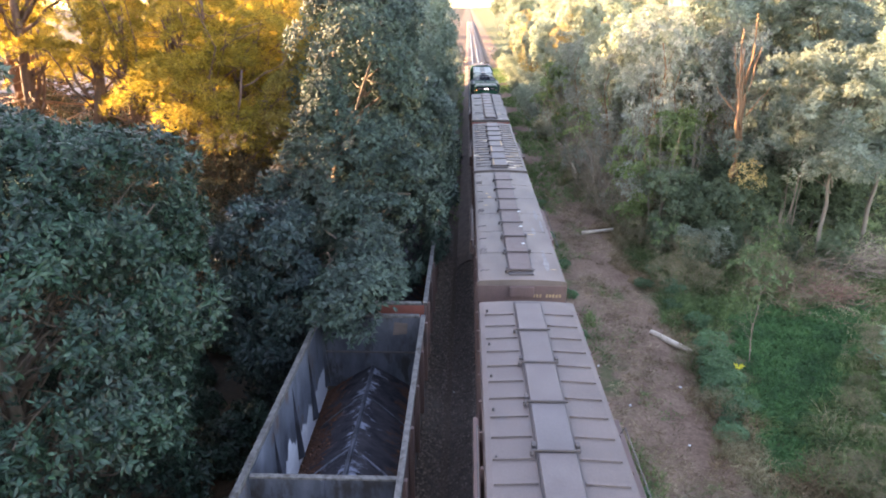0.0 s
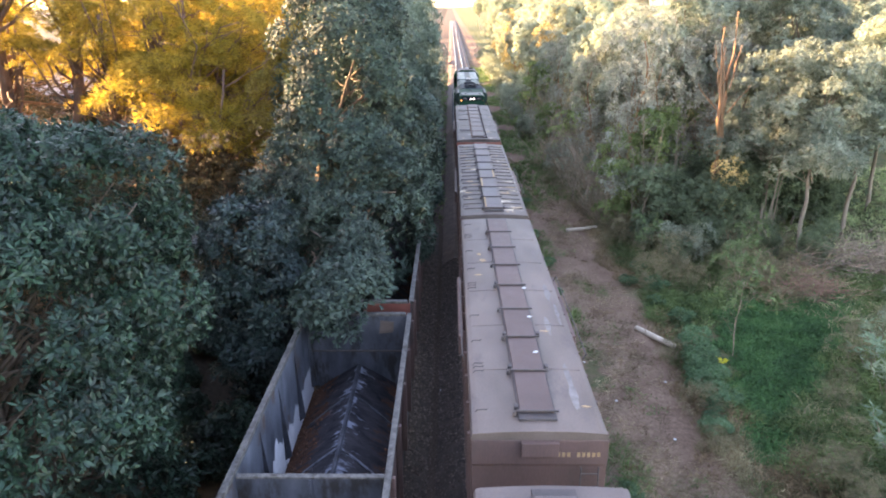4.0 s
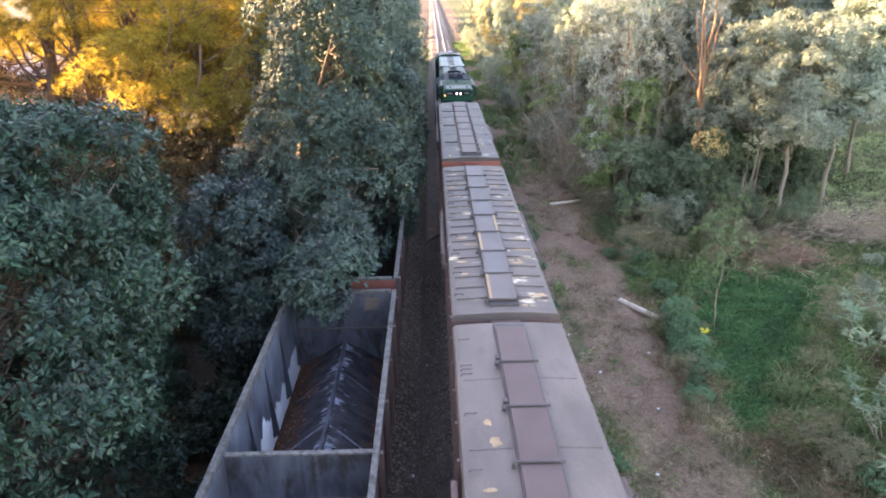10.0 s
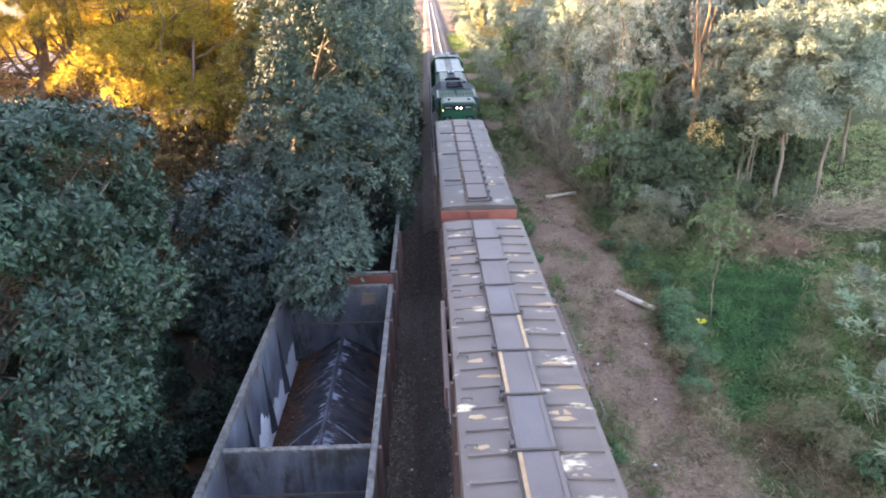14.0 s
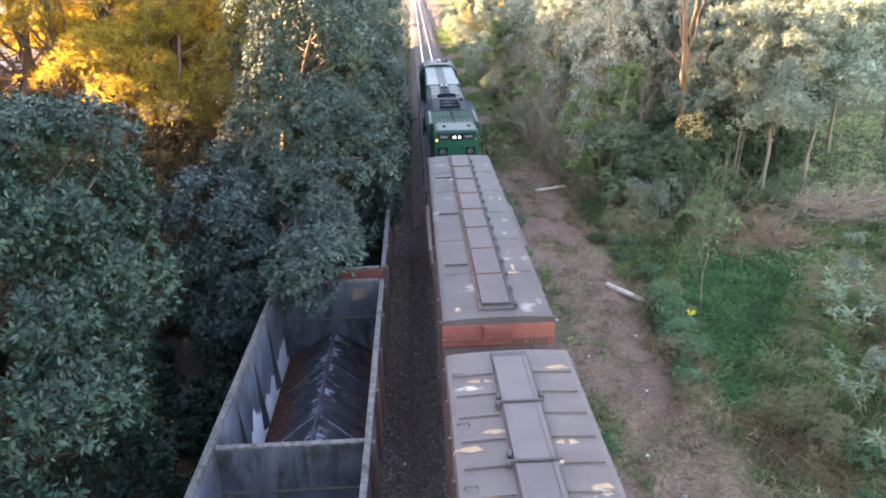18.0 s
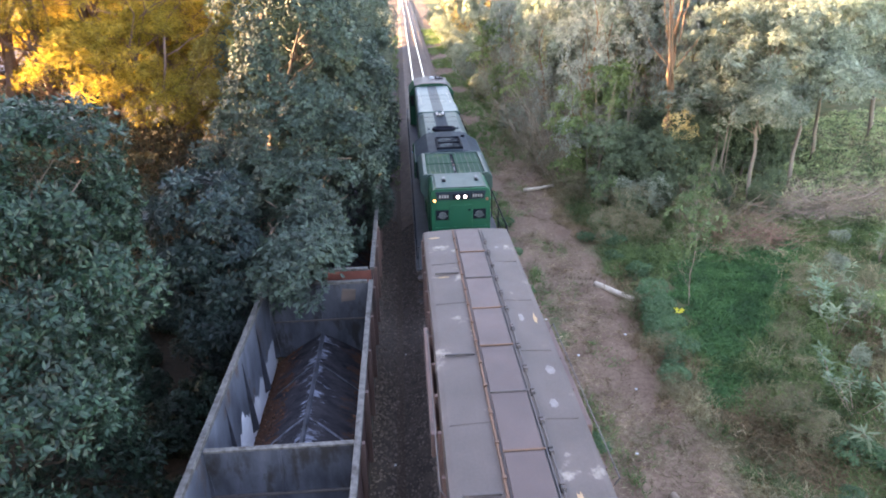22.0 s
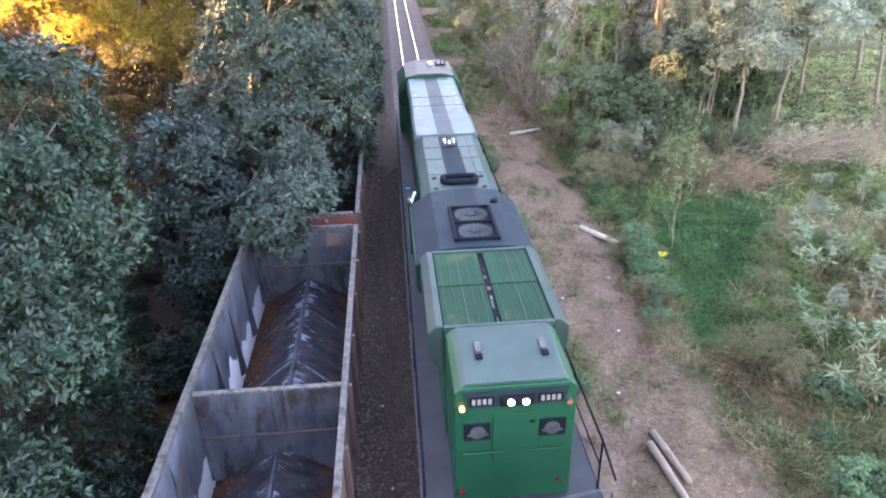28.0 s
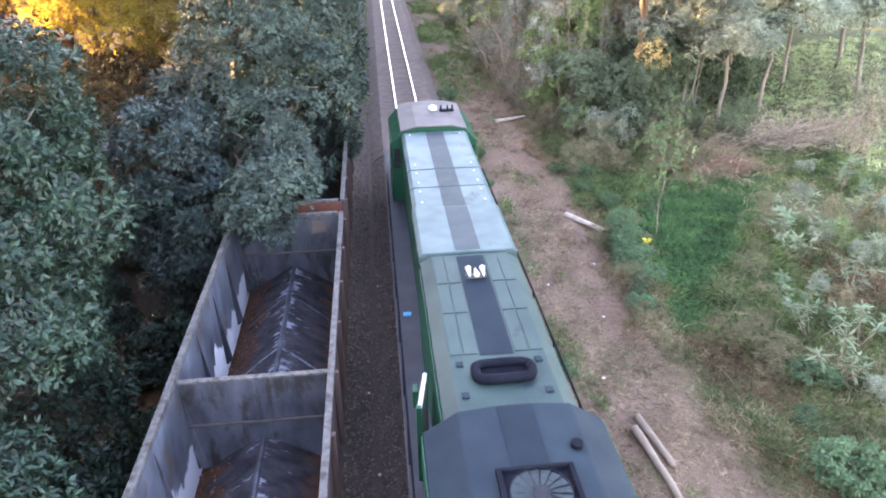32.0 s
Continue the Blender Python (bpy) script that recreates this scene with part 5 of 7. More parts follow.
def build_tree(m, lobes, height, trunk_r, leaf_m, bark, count, leaf, width, label, category="tree", group="", seed=1, name="tree", fork=0.35, **kw):
    rnd, rng = random.Random(seed), np.random.default_rng(seed)
    t = thing(name, m, label, category, group)
    top = Vector((rnd.uniform(-0.3, 0.3), rnd.uniform(-0.3, 0.3), height * 0.85))
    paths = [bent((0, 0, -0.3), top, trunk_r, trunk_r * 0.3, rnd, 8, 0.04)]
    for l in lobes:
        c = Vector(l[:3])
        for k in range(4):
            e = c + Vector((rnd.uniform(-0.8, 0.8) * l[3], rnd.uniform(-0.8, 0.8) * l[4], rnd.uniform(-0.4, 0.7) * l[5]))
            z0 = max(0.3, min(top.z, e.z * rnd.uniform(fork, max(0.8, fork + 0.1))))
            limb = bent(top * (z0 / top.z), e, trunk_r * 0.24, trunk_r * 0.06, rnd, 5, 0.14)
            paths.append(limb)
            for q in range(2):
                p0 = limb[rnd.choice((2, 3, 4))][0]
                paths.append(bent(p0, p0 + Vector((rnd.uniform(-0.5, 0.5) * l[3], rnd.uniform(-0.5, 0.5) * l[4], rnd.uniform(-0.1, 0.5) * l[5])), trunk_r * 0.10, trunk_r * 0.03, rnd, 3, 0.14))
    part("trunk", limb_mesh("trunk", paths, bark), bark, t)
    part("crown", crown_mesh("crown", lobes, count, leaf, width, leaf_m, rng, **kw), leaf_m, t)
    return t


def sticks(name, a, b, r, material, rng, bow=0.12):
    """One mesh of many thin bowed sticks from the points a to b, three-sided and tapered."""
    n = len(a)
    d = b - a
    ln = np.linalg.norm(d, axis=1, keepdims=True)
    w = d / (ln + 1e-9)
    s1 = unit(np.cross(w, unit(rng.normal(size=(n, 3)))))
    s2 = np.cross(w, s1)
    v = np.empty((n, 12, 3))
    off = s1 * ln * rng.normal(size=(n, 1)) * bow
    for i, (f, q) in enumerate(((0, 1.0), (0.35, 0.8), (0.7, 0.6), (1.0, 0.3))):
        mid = a + d * f + off * (4 * f * (1 - f))
        for k in range(3):
            u = k * math.tau / 3
            v[:, i * 3 + k] = mid + (s1 * math.cos(u) + s2 * math.sin(u)) * r[:, None] * q
    quad = [(i * 3 + k, i * 3 + (k + 1) % 3, i * 3 + 3 + (k + 1) % 3, i * 3 + 3 + k) for i in range(3) for k in range(3)]
    f = (np.arange(n)[:, None, None] * 12 + np.array(quad)[None]).reshape(-1, 4)
    me = bpy.data.meshes.new(name)
    me.from_pydata(v.reshape(-1, 3).tolist(), [], f.tolist())
    me.materials.append(material)
    return me


def build_bare_bush(x, y, h, w, n, material, label, seed):
    """A bush of bare upright twigs with twiglets."""
    rng = np.random.default_rng(seed)
    t = thing("bare_bush", pose(x, y, gz(x, y)), label, "bush", "bare bushes")
    a = np.stack([rng.normal(size=n) * w * 0.18, rng.normal(size=n) * w * 0.18, np.zeros(n) - 0.05], 1)
    b = a + np.stack([rng.normal(size=n) * w * 0.42, rng.normal(size=n) * w * 0.42, h * rng.uniform(0.5, 1.0, n)], 1)
    m = n * 6
    k = rng.integers(0, n, m)
    c = a[k] + (b[k] - a[k]) * rng.uniform(0.3, 1.0, (m, 1))
    e = c + np.stack([rng.normal(size=m) * 0.3, rng.normal(size=m) * 0.3, rng.uniform(-0.1, 0.5, m)], 1)
    part("stem", sticks("stem", a, b, rng.uniform(0.008, 0.018, n), material, rng, 0.08), material, t)
    tagged(part("twig_tangle", sticks("twig_tangle", c, e, rng.uniform(0.004, 0.008, m), material, rng, 0.15), material, t), kind="stuff")
    return t


def build_weed(x, y, h, stems, leaf_m, label, seed, leaf=0.34, width=0.2, spread=0.6, whorl=11):
    """A tall weed: thin stems that lean apart, each with whorls of long leaves towards its tip."""
    rnd, rng = random.Random(seed), np.random.default_rng(seed)
    t = thing("tall_weed", pose(x, y, gz(x, y)), label, "weed", "tall weeds")
    base, way = [], []
    for k in range(stems):
        e = Vector((rnd.uniform(-spread, spread), rnd.uniform(-spread, spread), h * rnd.uniform(0.6, 1.0)))
        p = bent((0, 0, -0.05), e, 0.014, 0.006, rnd, 6, 0.06)
        part("stalk", limb_mesh("stalk", [p], M_TWIG), M_TWIG, t)
        for f, scale in ((6, 1.0), (5, 0.9), (4, 0.6)):
            c = np.array(p[f][0])
            for q in range(whorl if f == 6 else whorl // 2):
                u = rnd.uniform(0, math.tau)
                base.append(c)
                way.append((math.cos(u), math.sin(u), rnd.uniform(-0.35, 0.55)))
    base, way = np.array(base), unit(np.array(way))
    side = unit(np.cross(way, np.array([0, 0, 1.0]) + 0.3 * rng.normal(size=way.shape)))
    L = leaf * rng.uniform(0.55, 1.15, len(base))
    part("foliage", blades("foliage", base + way * 0.02, way, side, L, L * width, leaf_m, 0.2), leaf_m, t)
    return t


GZ = -0.58


def gz(x, y):
    return float(ground_z(x, y)) - 0.04


def copies(ob, spots, seed, low=0.85, high=1.2):
    rnd = random.Random(seed)
    for x, y in spots:
        k = rnd.uniform(low, high)
        copy_thing(ob, pose(x, y, gz(x, y), rnd.uniform(-3, 3), rnd.uniform(-3, 3), rnd.uniform(0, 360)) @ Matrix.Diagonal((k, k, k * rnd.uniform(0.9, 1.15), 1)))


LEFT = "trees beside the siding"
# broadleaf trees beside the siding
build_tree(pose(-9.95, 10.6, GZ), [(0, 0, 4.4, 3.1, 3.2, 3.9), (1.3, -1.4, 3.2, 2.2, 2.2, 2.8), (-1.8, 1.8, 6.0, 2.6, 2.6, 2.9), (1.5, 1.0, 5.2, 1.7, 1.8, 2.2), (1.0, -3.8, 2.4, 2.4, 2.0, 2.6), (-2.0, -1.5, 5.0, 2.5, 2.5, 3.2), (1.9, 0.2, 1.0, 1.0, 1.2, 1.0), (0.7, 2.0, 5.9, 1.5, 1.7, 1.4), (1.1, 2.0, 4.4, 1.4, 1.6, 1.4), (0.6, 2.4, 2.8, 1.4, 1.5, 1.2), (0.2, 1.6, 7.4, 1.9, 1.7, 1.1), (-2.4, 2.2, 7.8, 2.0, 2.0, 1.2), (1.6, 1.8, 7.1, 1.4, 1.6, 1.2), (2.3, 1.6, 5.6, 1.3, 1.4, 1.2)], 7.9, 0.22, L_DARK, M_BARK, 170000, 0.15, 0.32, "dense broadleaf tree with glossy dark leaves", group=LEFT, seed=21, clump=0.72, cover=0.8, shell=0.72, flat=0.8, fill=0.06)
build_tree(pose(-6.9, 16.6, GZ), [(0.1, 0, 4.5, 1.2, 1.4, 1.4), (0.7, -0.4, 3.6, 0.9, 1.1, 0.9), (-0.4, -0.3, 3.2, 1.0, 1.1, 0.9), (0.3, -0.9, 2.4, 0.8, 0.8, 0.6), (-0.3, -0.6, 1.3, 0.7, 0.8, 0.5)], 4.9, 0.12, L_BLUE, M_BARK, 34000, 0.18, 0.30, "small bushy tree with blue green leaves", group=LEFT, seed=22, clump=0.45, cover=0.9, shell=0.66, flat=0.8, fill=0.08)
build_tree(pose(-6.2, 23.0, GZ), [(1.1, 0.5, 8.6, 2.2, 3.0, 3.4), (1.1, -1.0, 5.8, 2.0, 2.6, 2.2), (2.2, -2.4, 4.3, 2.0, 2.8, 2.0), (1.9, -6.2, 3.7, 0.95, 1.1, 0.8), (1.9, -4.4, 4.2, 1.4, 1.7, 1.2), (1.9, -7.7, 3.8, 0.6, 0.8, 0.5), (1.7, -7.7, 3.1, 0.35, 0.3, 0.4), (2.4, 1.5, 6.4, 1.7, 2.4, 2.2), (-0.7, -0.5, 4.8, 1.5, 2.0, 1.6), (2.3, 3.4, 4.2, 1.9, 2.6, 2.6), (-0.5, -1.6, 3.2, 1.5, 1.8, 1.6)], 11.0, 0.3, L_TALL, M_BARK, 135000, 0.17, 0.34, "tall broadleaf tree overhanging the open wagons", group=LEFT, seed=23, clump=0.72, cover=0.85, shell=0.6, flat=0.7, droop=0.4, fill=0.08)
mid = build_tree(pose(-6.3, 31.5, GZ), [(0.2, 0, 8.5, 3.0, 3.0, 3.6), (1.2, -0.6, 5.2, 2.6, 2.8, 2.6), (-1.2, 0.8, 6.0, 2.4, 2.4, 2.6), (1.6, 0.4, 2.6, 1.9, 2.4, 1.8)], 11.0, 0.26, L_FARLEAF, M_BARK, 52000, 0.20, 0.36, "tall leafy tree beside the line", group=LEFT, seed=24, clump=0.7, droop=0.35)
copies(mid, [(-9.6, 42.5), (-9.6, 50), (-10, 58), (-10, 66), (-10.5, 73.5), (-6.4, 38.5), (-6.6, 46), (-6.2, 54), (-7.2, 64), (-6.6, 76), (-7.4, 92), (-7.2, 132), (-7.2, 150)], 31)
# feathery trees further left, low sun painted into their yellow leaves
pine_l = [(0, 0, 11.4, 2.2, 2.2, 2.4), (1.0, 0.5, 9.3, 2.8, 2.4, 1.3), (-1.2, -0.4, 7.6, 2.9, 2.6, 1.2), (0.7, -1.0, 6.0, 2.7, 2.4, 0.9)]
FEATHER = dict(rosette=9, droop=0.25, shell=0.4, clump=0.85, cover=1.3, flat=0.22, fill=0.06, spray=True)
pine = build_tree(pose(-13.2, 31.0, GZ), pine_l, 13.0, 0.24, L_GOLD, M_PINEBARK, 62000, 0.26, 0.085, "tall feathery tree, low sun's yellow put into its leaves", group="sunlit trees", seed=25, name="feathery_tree", **FEATHER)
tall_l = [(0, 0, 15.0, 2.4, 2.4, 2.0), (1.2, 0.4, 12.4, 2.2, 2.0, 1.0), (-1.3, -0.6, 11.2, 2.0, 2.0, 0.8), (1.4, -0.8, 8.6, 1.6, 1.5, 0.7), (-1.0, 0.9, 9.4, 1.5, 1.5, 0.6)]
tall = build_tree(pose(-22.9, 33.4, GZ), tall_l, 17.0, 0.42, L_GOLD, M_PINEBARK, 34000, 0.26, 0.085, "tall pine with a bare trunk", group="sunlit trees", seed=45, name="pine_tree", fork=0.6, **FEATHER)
rd = random.Random(12)
paths = []
for k in range(16):
    # dead lower limbs with bare twigs
    a, zz, ln = k * 2.4, 4.2 + 0.26 * k, rd.uniform(1.8, 3.6)
    e = (math.cos(a) * ln, math.sin(a) * ln, zz - rd.uniform(0.0, 0.8))
    paths.append(bent((0, 0, zz), e, 0.045, 0.012, rd, 5, 0.10))
    for q in range(9):
        f = rd.uniform(0.3, 1.0)
        s0 = (e[0] * f, e[1] * f, zz + (e[2] - zz) * f)
        paths.append(bent(s0, (s0[0] + rd.uniform(-0.9, 0.9), s0[1] + rd.uniform(-0.9, 0.9), s0[2] + rd.uniform(-0.6, 0.4)), 0.014, 0.005, rd, 4, 0.16))
part("deadwood", limb_mesh("deadwood", paths, M_DEADWOOD), M_DEADWOOD, tall, "bare brown limbs with twigs")
paths = []
for k in range(20):
    a, zz, ln = k * 2.4, 3.6 + 0.36 * k, rd.uniform(1.6, 3.2)
    f0 = Vector((math.cos(a) * ln, math.sin(a) * ln, zz + rd.uniform(-0.7, 0.4)))
    paths.append(bent((0, 0, zz), f0, 0.035, 0.010, rd, 5, 0.12))
    for q in range(5):
        s0 = Vector((0, 0, zz)).lerp(f0, rd.uniform(0.4, 1.0))
        paths.append(bent(s0, s0 + Vector((rd.uniform(-0.8, 0.8), rd.uniform(-0.8, 0.8), rd.uniform(-0.6, 0.4))), 0.012, 0.005, rd, 4, 0.16))
part("deadwood", limb_mesh("deadwood", paths, M_DEADWOOD), M_DEADWOOD, pine, "bare brown limbs with twigs")
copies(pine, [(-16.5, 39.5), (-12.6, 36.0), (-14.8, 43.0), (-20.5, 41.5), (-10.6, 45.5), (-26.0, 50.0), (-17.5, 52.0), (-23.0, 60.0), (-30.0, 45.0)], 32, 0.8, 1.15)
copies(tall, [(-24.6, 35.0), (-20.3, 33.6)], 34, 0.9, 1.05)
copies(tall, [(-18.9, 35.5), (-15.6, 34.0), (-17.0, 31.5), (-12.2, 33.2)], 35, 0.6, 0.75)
# leaning tree at the edge of the shade, sunlight coloured into its broad leaves
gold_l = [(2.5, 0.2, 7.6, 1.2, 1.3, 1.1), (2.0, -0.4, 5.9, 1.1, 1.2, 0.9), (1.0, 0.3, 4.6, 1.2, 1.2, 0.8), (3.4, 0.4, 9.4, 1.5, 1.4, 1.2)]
build_tree(pose(-12.4, 30.0, GZ, 0, 6, 0), gold_l, 9.6, 0.15, L_OCHRE, M_PINEBARK, 14000, 0.15, 0.42, "leaning tree with leaves coloured ochre for sunlight", group="sunlit trees", seed=52, clump=0.42, cover=0.8, fill=0.05)
thicket = build_tree(pose(-12.5, 29.6, GZ), [(0, 0, 2.4, 2.0, 2.0, 1.9), (0.8, -0.5, 3.6, 1.3, 1.3, 1.1), (-0.9, 0.4, 1.6, 1.8, 1.8, 1.4)], 4.6, 0.08, L_THICKET, M_DEADWOOD, 8000, 0.15, 0.30, "brown tangled thicket, darkened for the shade under the pines", "thicket", "undergrowth bushes", 49, "thicket", shell=0.5, clump=0.45, cover=0.7, fill=0.2)
rt = np.random.default_rng(77)
_a = rt.normal(size=(220, 3)) * (1.1, 1.1, 0.7) + (0, 0, 2.4)
_b = _a + rt.normal(size=(220, 3)) * (0.8, 0.8, 0.7)
tagged(part("twig_tangle", sticks("twig_tangle", _a, _b, rt.uniform(0.006, 0.016, 220), M_DEADWOOD, rt), M_DEADWOOD, thicket, "bare brown twigs"), kind="stuff")
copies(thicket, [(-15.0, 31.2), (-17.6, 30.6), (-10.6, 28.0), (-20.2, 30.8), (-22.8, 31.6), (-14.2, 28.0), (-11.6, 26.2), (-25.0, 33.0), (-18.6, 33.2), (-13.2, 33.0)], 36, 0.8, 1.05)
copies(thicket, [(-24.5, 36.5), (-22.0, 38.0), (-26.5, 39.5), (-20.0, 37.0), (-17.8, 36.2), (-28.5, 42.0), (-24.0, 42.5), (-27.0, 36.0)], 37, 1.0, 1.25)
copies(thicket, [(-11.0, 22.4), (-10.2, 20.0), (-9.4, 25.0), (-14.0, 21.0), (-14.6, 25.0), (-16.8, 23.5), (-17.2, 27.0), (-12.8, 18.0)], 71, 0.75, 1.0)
# trees left of the view that keep the near trees in the shade
copies(mid, [(-19.5, 13.5), (-21.5, 19.5), (-19.0, 7.0), (-22, 0), (-26, 10), (-27, 17), (-30.5, 28.6), (-31, 23.5), (-17, -3), (-25, -8), (-14, -9), (-29, 4), (-26.5, 25.5)], 33, 1.1, 1.4)

# bushes
bush_l = [(0, 0, 0.8, 1.0, 1.0, 0.75), (0.55, -0.3, 1.25, 0.6, 0.6, 0.55), (-0.5, 0.35, 1.05, 0.55, 0.6, 0.5)]
SCRUB = dict(clump=0.26, cover=0.9, shell=0.45, fill=0.14, flat=0.75)
bush_dark = build_tree(pose(-9.0, 19.5, GZ), bush_l, 1.5, 0.05, L_DARK, M_BARK, 9000, 0.15, 0.36, "dark leafy bush in the undergrowth", "bush", "undergrowth bushes", 41, "bush", **SCRUB)
bush_olive = build_tree(pose(8.6, 27.5, gz(8.6, 27.5)), bush_l, 1.5, 0.04, L_MID, M_BARK, 8000, 0.11, 0.28, "olive green scrubby bush", "bush", "scrub bushes", 42, "bush", **SCRUB)
bush_grey = build_tree(pose(9.6, 28.4, gz(9.6, 28.4)), [(0, 0, 1.6, 1.1, 1.1, 1.1), (0.5, -0.4, 2.7, 0.8, 0.8, 0.7), (-0.6, 0.2, 2.3, 0.8, 0.8, 0.7), (0.3, 0.2, 0.7, 1.0, 1.0, 0.6)], 3.0, 0.05, L_GREYSHRUB, M_BARK, 11000, 0.15, 0.30, "grey green leafy shrub at the edge of the wood", "shrub", "shrubs", 50, "shrub", clump=0.34, cover=0.9, shell=0.45, droop=0.5)
bush_brown = build_tree(pose(8.5, 30.2, gz(8.5, 30.2)), [(0, 0, 0.55, 1.0, 1.0, 0.6)], 0.8, 0.02, L_BROWN, M_TWIG, 3600, 0.15, 0.075, "withered brown scrub bush with thin leaves", "bush", "scrub bushes", 43, "bush", clump=0.3, cover=0.8, shell=0.4)
bush_blue = build_tree(pose(6.3, 18.6, gz(6.3, 18.6)), [(0, 0, 0.32, 0.6, 0.65, 0.36)], 0.6, 0.02, L_BLUEWEED, M_TWIG, 3000, 0.085, 0.34, "low blue green weed clump", "bush", "weed clumps", 44, "weed_clump", clump=0.2, cover=0.6, shell=0.4)
build_tree(pose(7.3, 8.5, gz(7.3, 8.5)), [(0, 0, 0.5, 0.75, 0.7, 0.45), (0.8, -0.1, 0.55, 0.7, 0.6, 0.45), (-0.3, 0.35, 0.35, 0.5, 0.5, 0.3)], 0.9, 0.02, L_BLUEWEED, M_TWIG, 6500, 0.105, 0.42, "leafy blue green bush among dry grass", "bush", "weed clumps", 51, "weed_clump", clump=0.2, cover=1.0, shell=0.6, droop=0.3)
copies(bush_dark, [(-12.4, 20.5), (-8.8, 25.5), (-10.5, 28), (-12.5, 25.5), (-14.5, 23.5), (-7.2, 28), (-6.6, 8.2), (-7.0, 5.6), (-13.5, 28.5), (-16, 27), (-8.6, 33), (-3.6, 33.5), (-4.2, 37), (-3.9, 42), (-4.2, 48), (-3.8, 30.2)], 51, 0.9, 1.6)
copies(bush_dark, [(-7.4, 13.4), (-8.6, 15.4), (-6.5, 11.2), (-7.0, 14.4), (-9.4, 17.2)], 86, 0.5, 0.8)
copies(bush_olive, [(-12.0, 28.5), (-17.0, 30.0), (-19.5, 28.0), (-10.2, 31.0), (-13.0, 33.5), (-23.5, 33.0), (-16.0, 38.5), (-19.0, 36.0), (-24.0, 30.0), (-26.0, 34.0), (-14.0, 35.5), (-28.0, 40.0), (-23.0, 42.0)], 72, 1.3, 2.2)
rr = random.Random(5)
copies(bush_dark, [(-5.4 - 0.7 * (k % 3), 34.0 + 3.1 * k) for k in range(20)], 88, 1.5, 2.4)
copies(thicket, [(-9.0 - 1.6 * (k % 2), 36.5 + 5.5 * k) for k in range(12)], 89, 0.95, 1.3)
edge = lambda y: 6.3 + 0.6 * math.sin(y * 0.7)
copies(bush_olive, [(rr.uniform(edge(y), edge(y) + 4.5), y) for y in (31.1 + 0.8 * k for k in range(17))] + [(rr.uniform(11.5, 20), rr.uniform(35, 46)) for _ in range(12)] + [(rr.uniform(5.6, 9), rr.uniform(46, 95)) for _ in range(20)], 52, 0.6, 1.5)
copies(bush_grey, [(10.8, 29.2), (11.8, 30.6), (8.4, 29.6), (10.3, 31.4), (12.8, 31.6), (14.6, 32.4), (15.8, 34.0), (12.0, 33.6)], 74, 0.75, 1.3)
copies(bush_grey, [(13.6, 32.6), (15.2, 31.6), (16.6, 33.2), (18.0, 34.2), (14.4, 35.0), (12.4, 32.8), (19.2, 36.0), (16.2, 36.2)], 75, 1.2, 1.7)
copies(bush_brown, [(rr.uniform(5.8, 11), rr.uniform(24, 40)) for _ in range(30)] + [(2.2, 44), (4.9, 41), (5.6, 36), (5.2, 45), (5.6, 38.5), (5.9, 42.5)], 53, 0.7, 1.5)
copies(bush_blue, [(6.5, 19.8), (6.7, 21.6), (5.9, 17.2), (6.3, 17.7), (6.2, 23.0), (6.1, 16.4), (5.7, 15.7), (6.0, 18.1), (6.6, 18.9), (5.4, 15.0), (2.5, 24.0), (2.4, 30.5), (2.6, 27), (2.2, 20.5), (2.4, 36), (5.6, 25), (6.4, 26.5), (6.6, 24.4), (8.2, 11.4), (2.6, 12.5), (7.4, 10.2)], 54, 0.55, 1.0)

# right-hand woods
gum_l = [(0, 0, 6.4, 2.1, 2.1, 1.3), (1.2, 0.5, 5.3, 1.6, 1.5, 0.9), (-1.2, -0.6, 4.9, 1.5, 1.5, 0.9), (0.4, -0.8, 7.9, 1.6, 1.6, 1.0), (0.2, 0.8, 4.0, 1.0, 1.0, 0.6)]
gum = build_tree(pose(13.18, 30.4, gz(13.18, 30.4), 0, -5, 0), gum_l, 8.2, 0.10, L_GUM, M_PALEBARK, 26000, 0.22, 0.22, "slender gum tree with a pale trunk", group="right hand woods", seed=26, droop=0.8, shell=0.45, clump=0.5, cover=0.9, fork=0.72, fill=0.06)
for x, y, lean, k in ((16.35, 29.4, 4.5, 1.15), (13.65, 27.8, 1, 1.0), (19.5, 33.0, 4, 1.15), (22.0, 30.5, -3, 1.1), (17.5, 37.5, -4, 1.4), (24.5, 36.0, 3, 1.4), (20.5, 41.0, 0, 1.5), (14.8, 43.0, 4, 1.5)):
    copy_thing(gum, pose(x, y, gz(x, y), 0, lean, 0) @ pose(0, 0, 0, 0, 0, 137 * x) @ Matrix.Diagonal((k, k, k, 1)))
AIRY = dict(shell=0.4, cover=0.7, fill=0.06, flat=0.7)
wood_l = [(0, 0, 7.8, 1.9, 1.9, 2.0), (0.8, -0.7, 5.4, 1.7, 1.7, 1.5), (-0.9, 0.6, 6.2, 1.6, 1.6, 1.5), (0.3, 0.3, 3.2, 1.4, 1.4, 1.0)]
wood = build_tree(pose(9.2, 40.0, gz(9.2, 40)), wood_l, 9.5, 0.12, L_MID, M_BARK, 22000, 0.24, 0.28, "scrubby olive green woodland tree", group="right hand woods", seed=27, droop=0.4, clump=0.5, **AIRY)
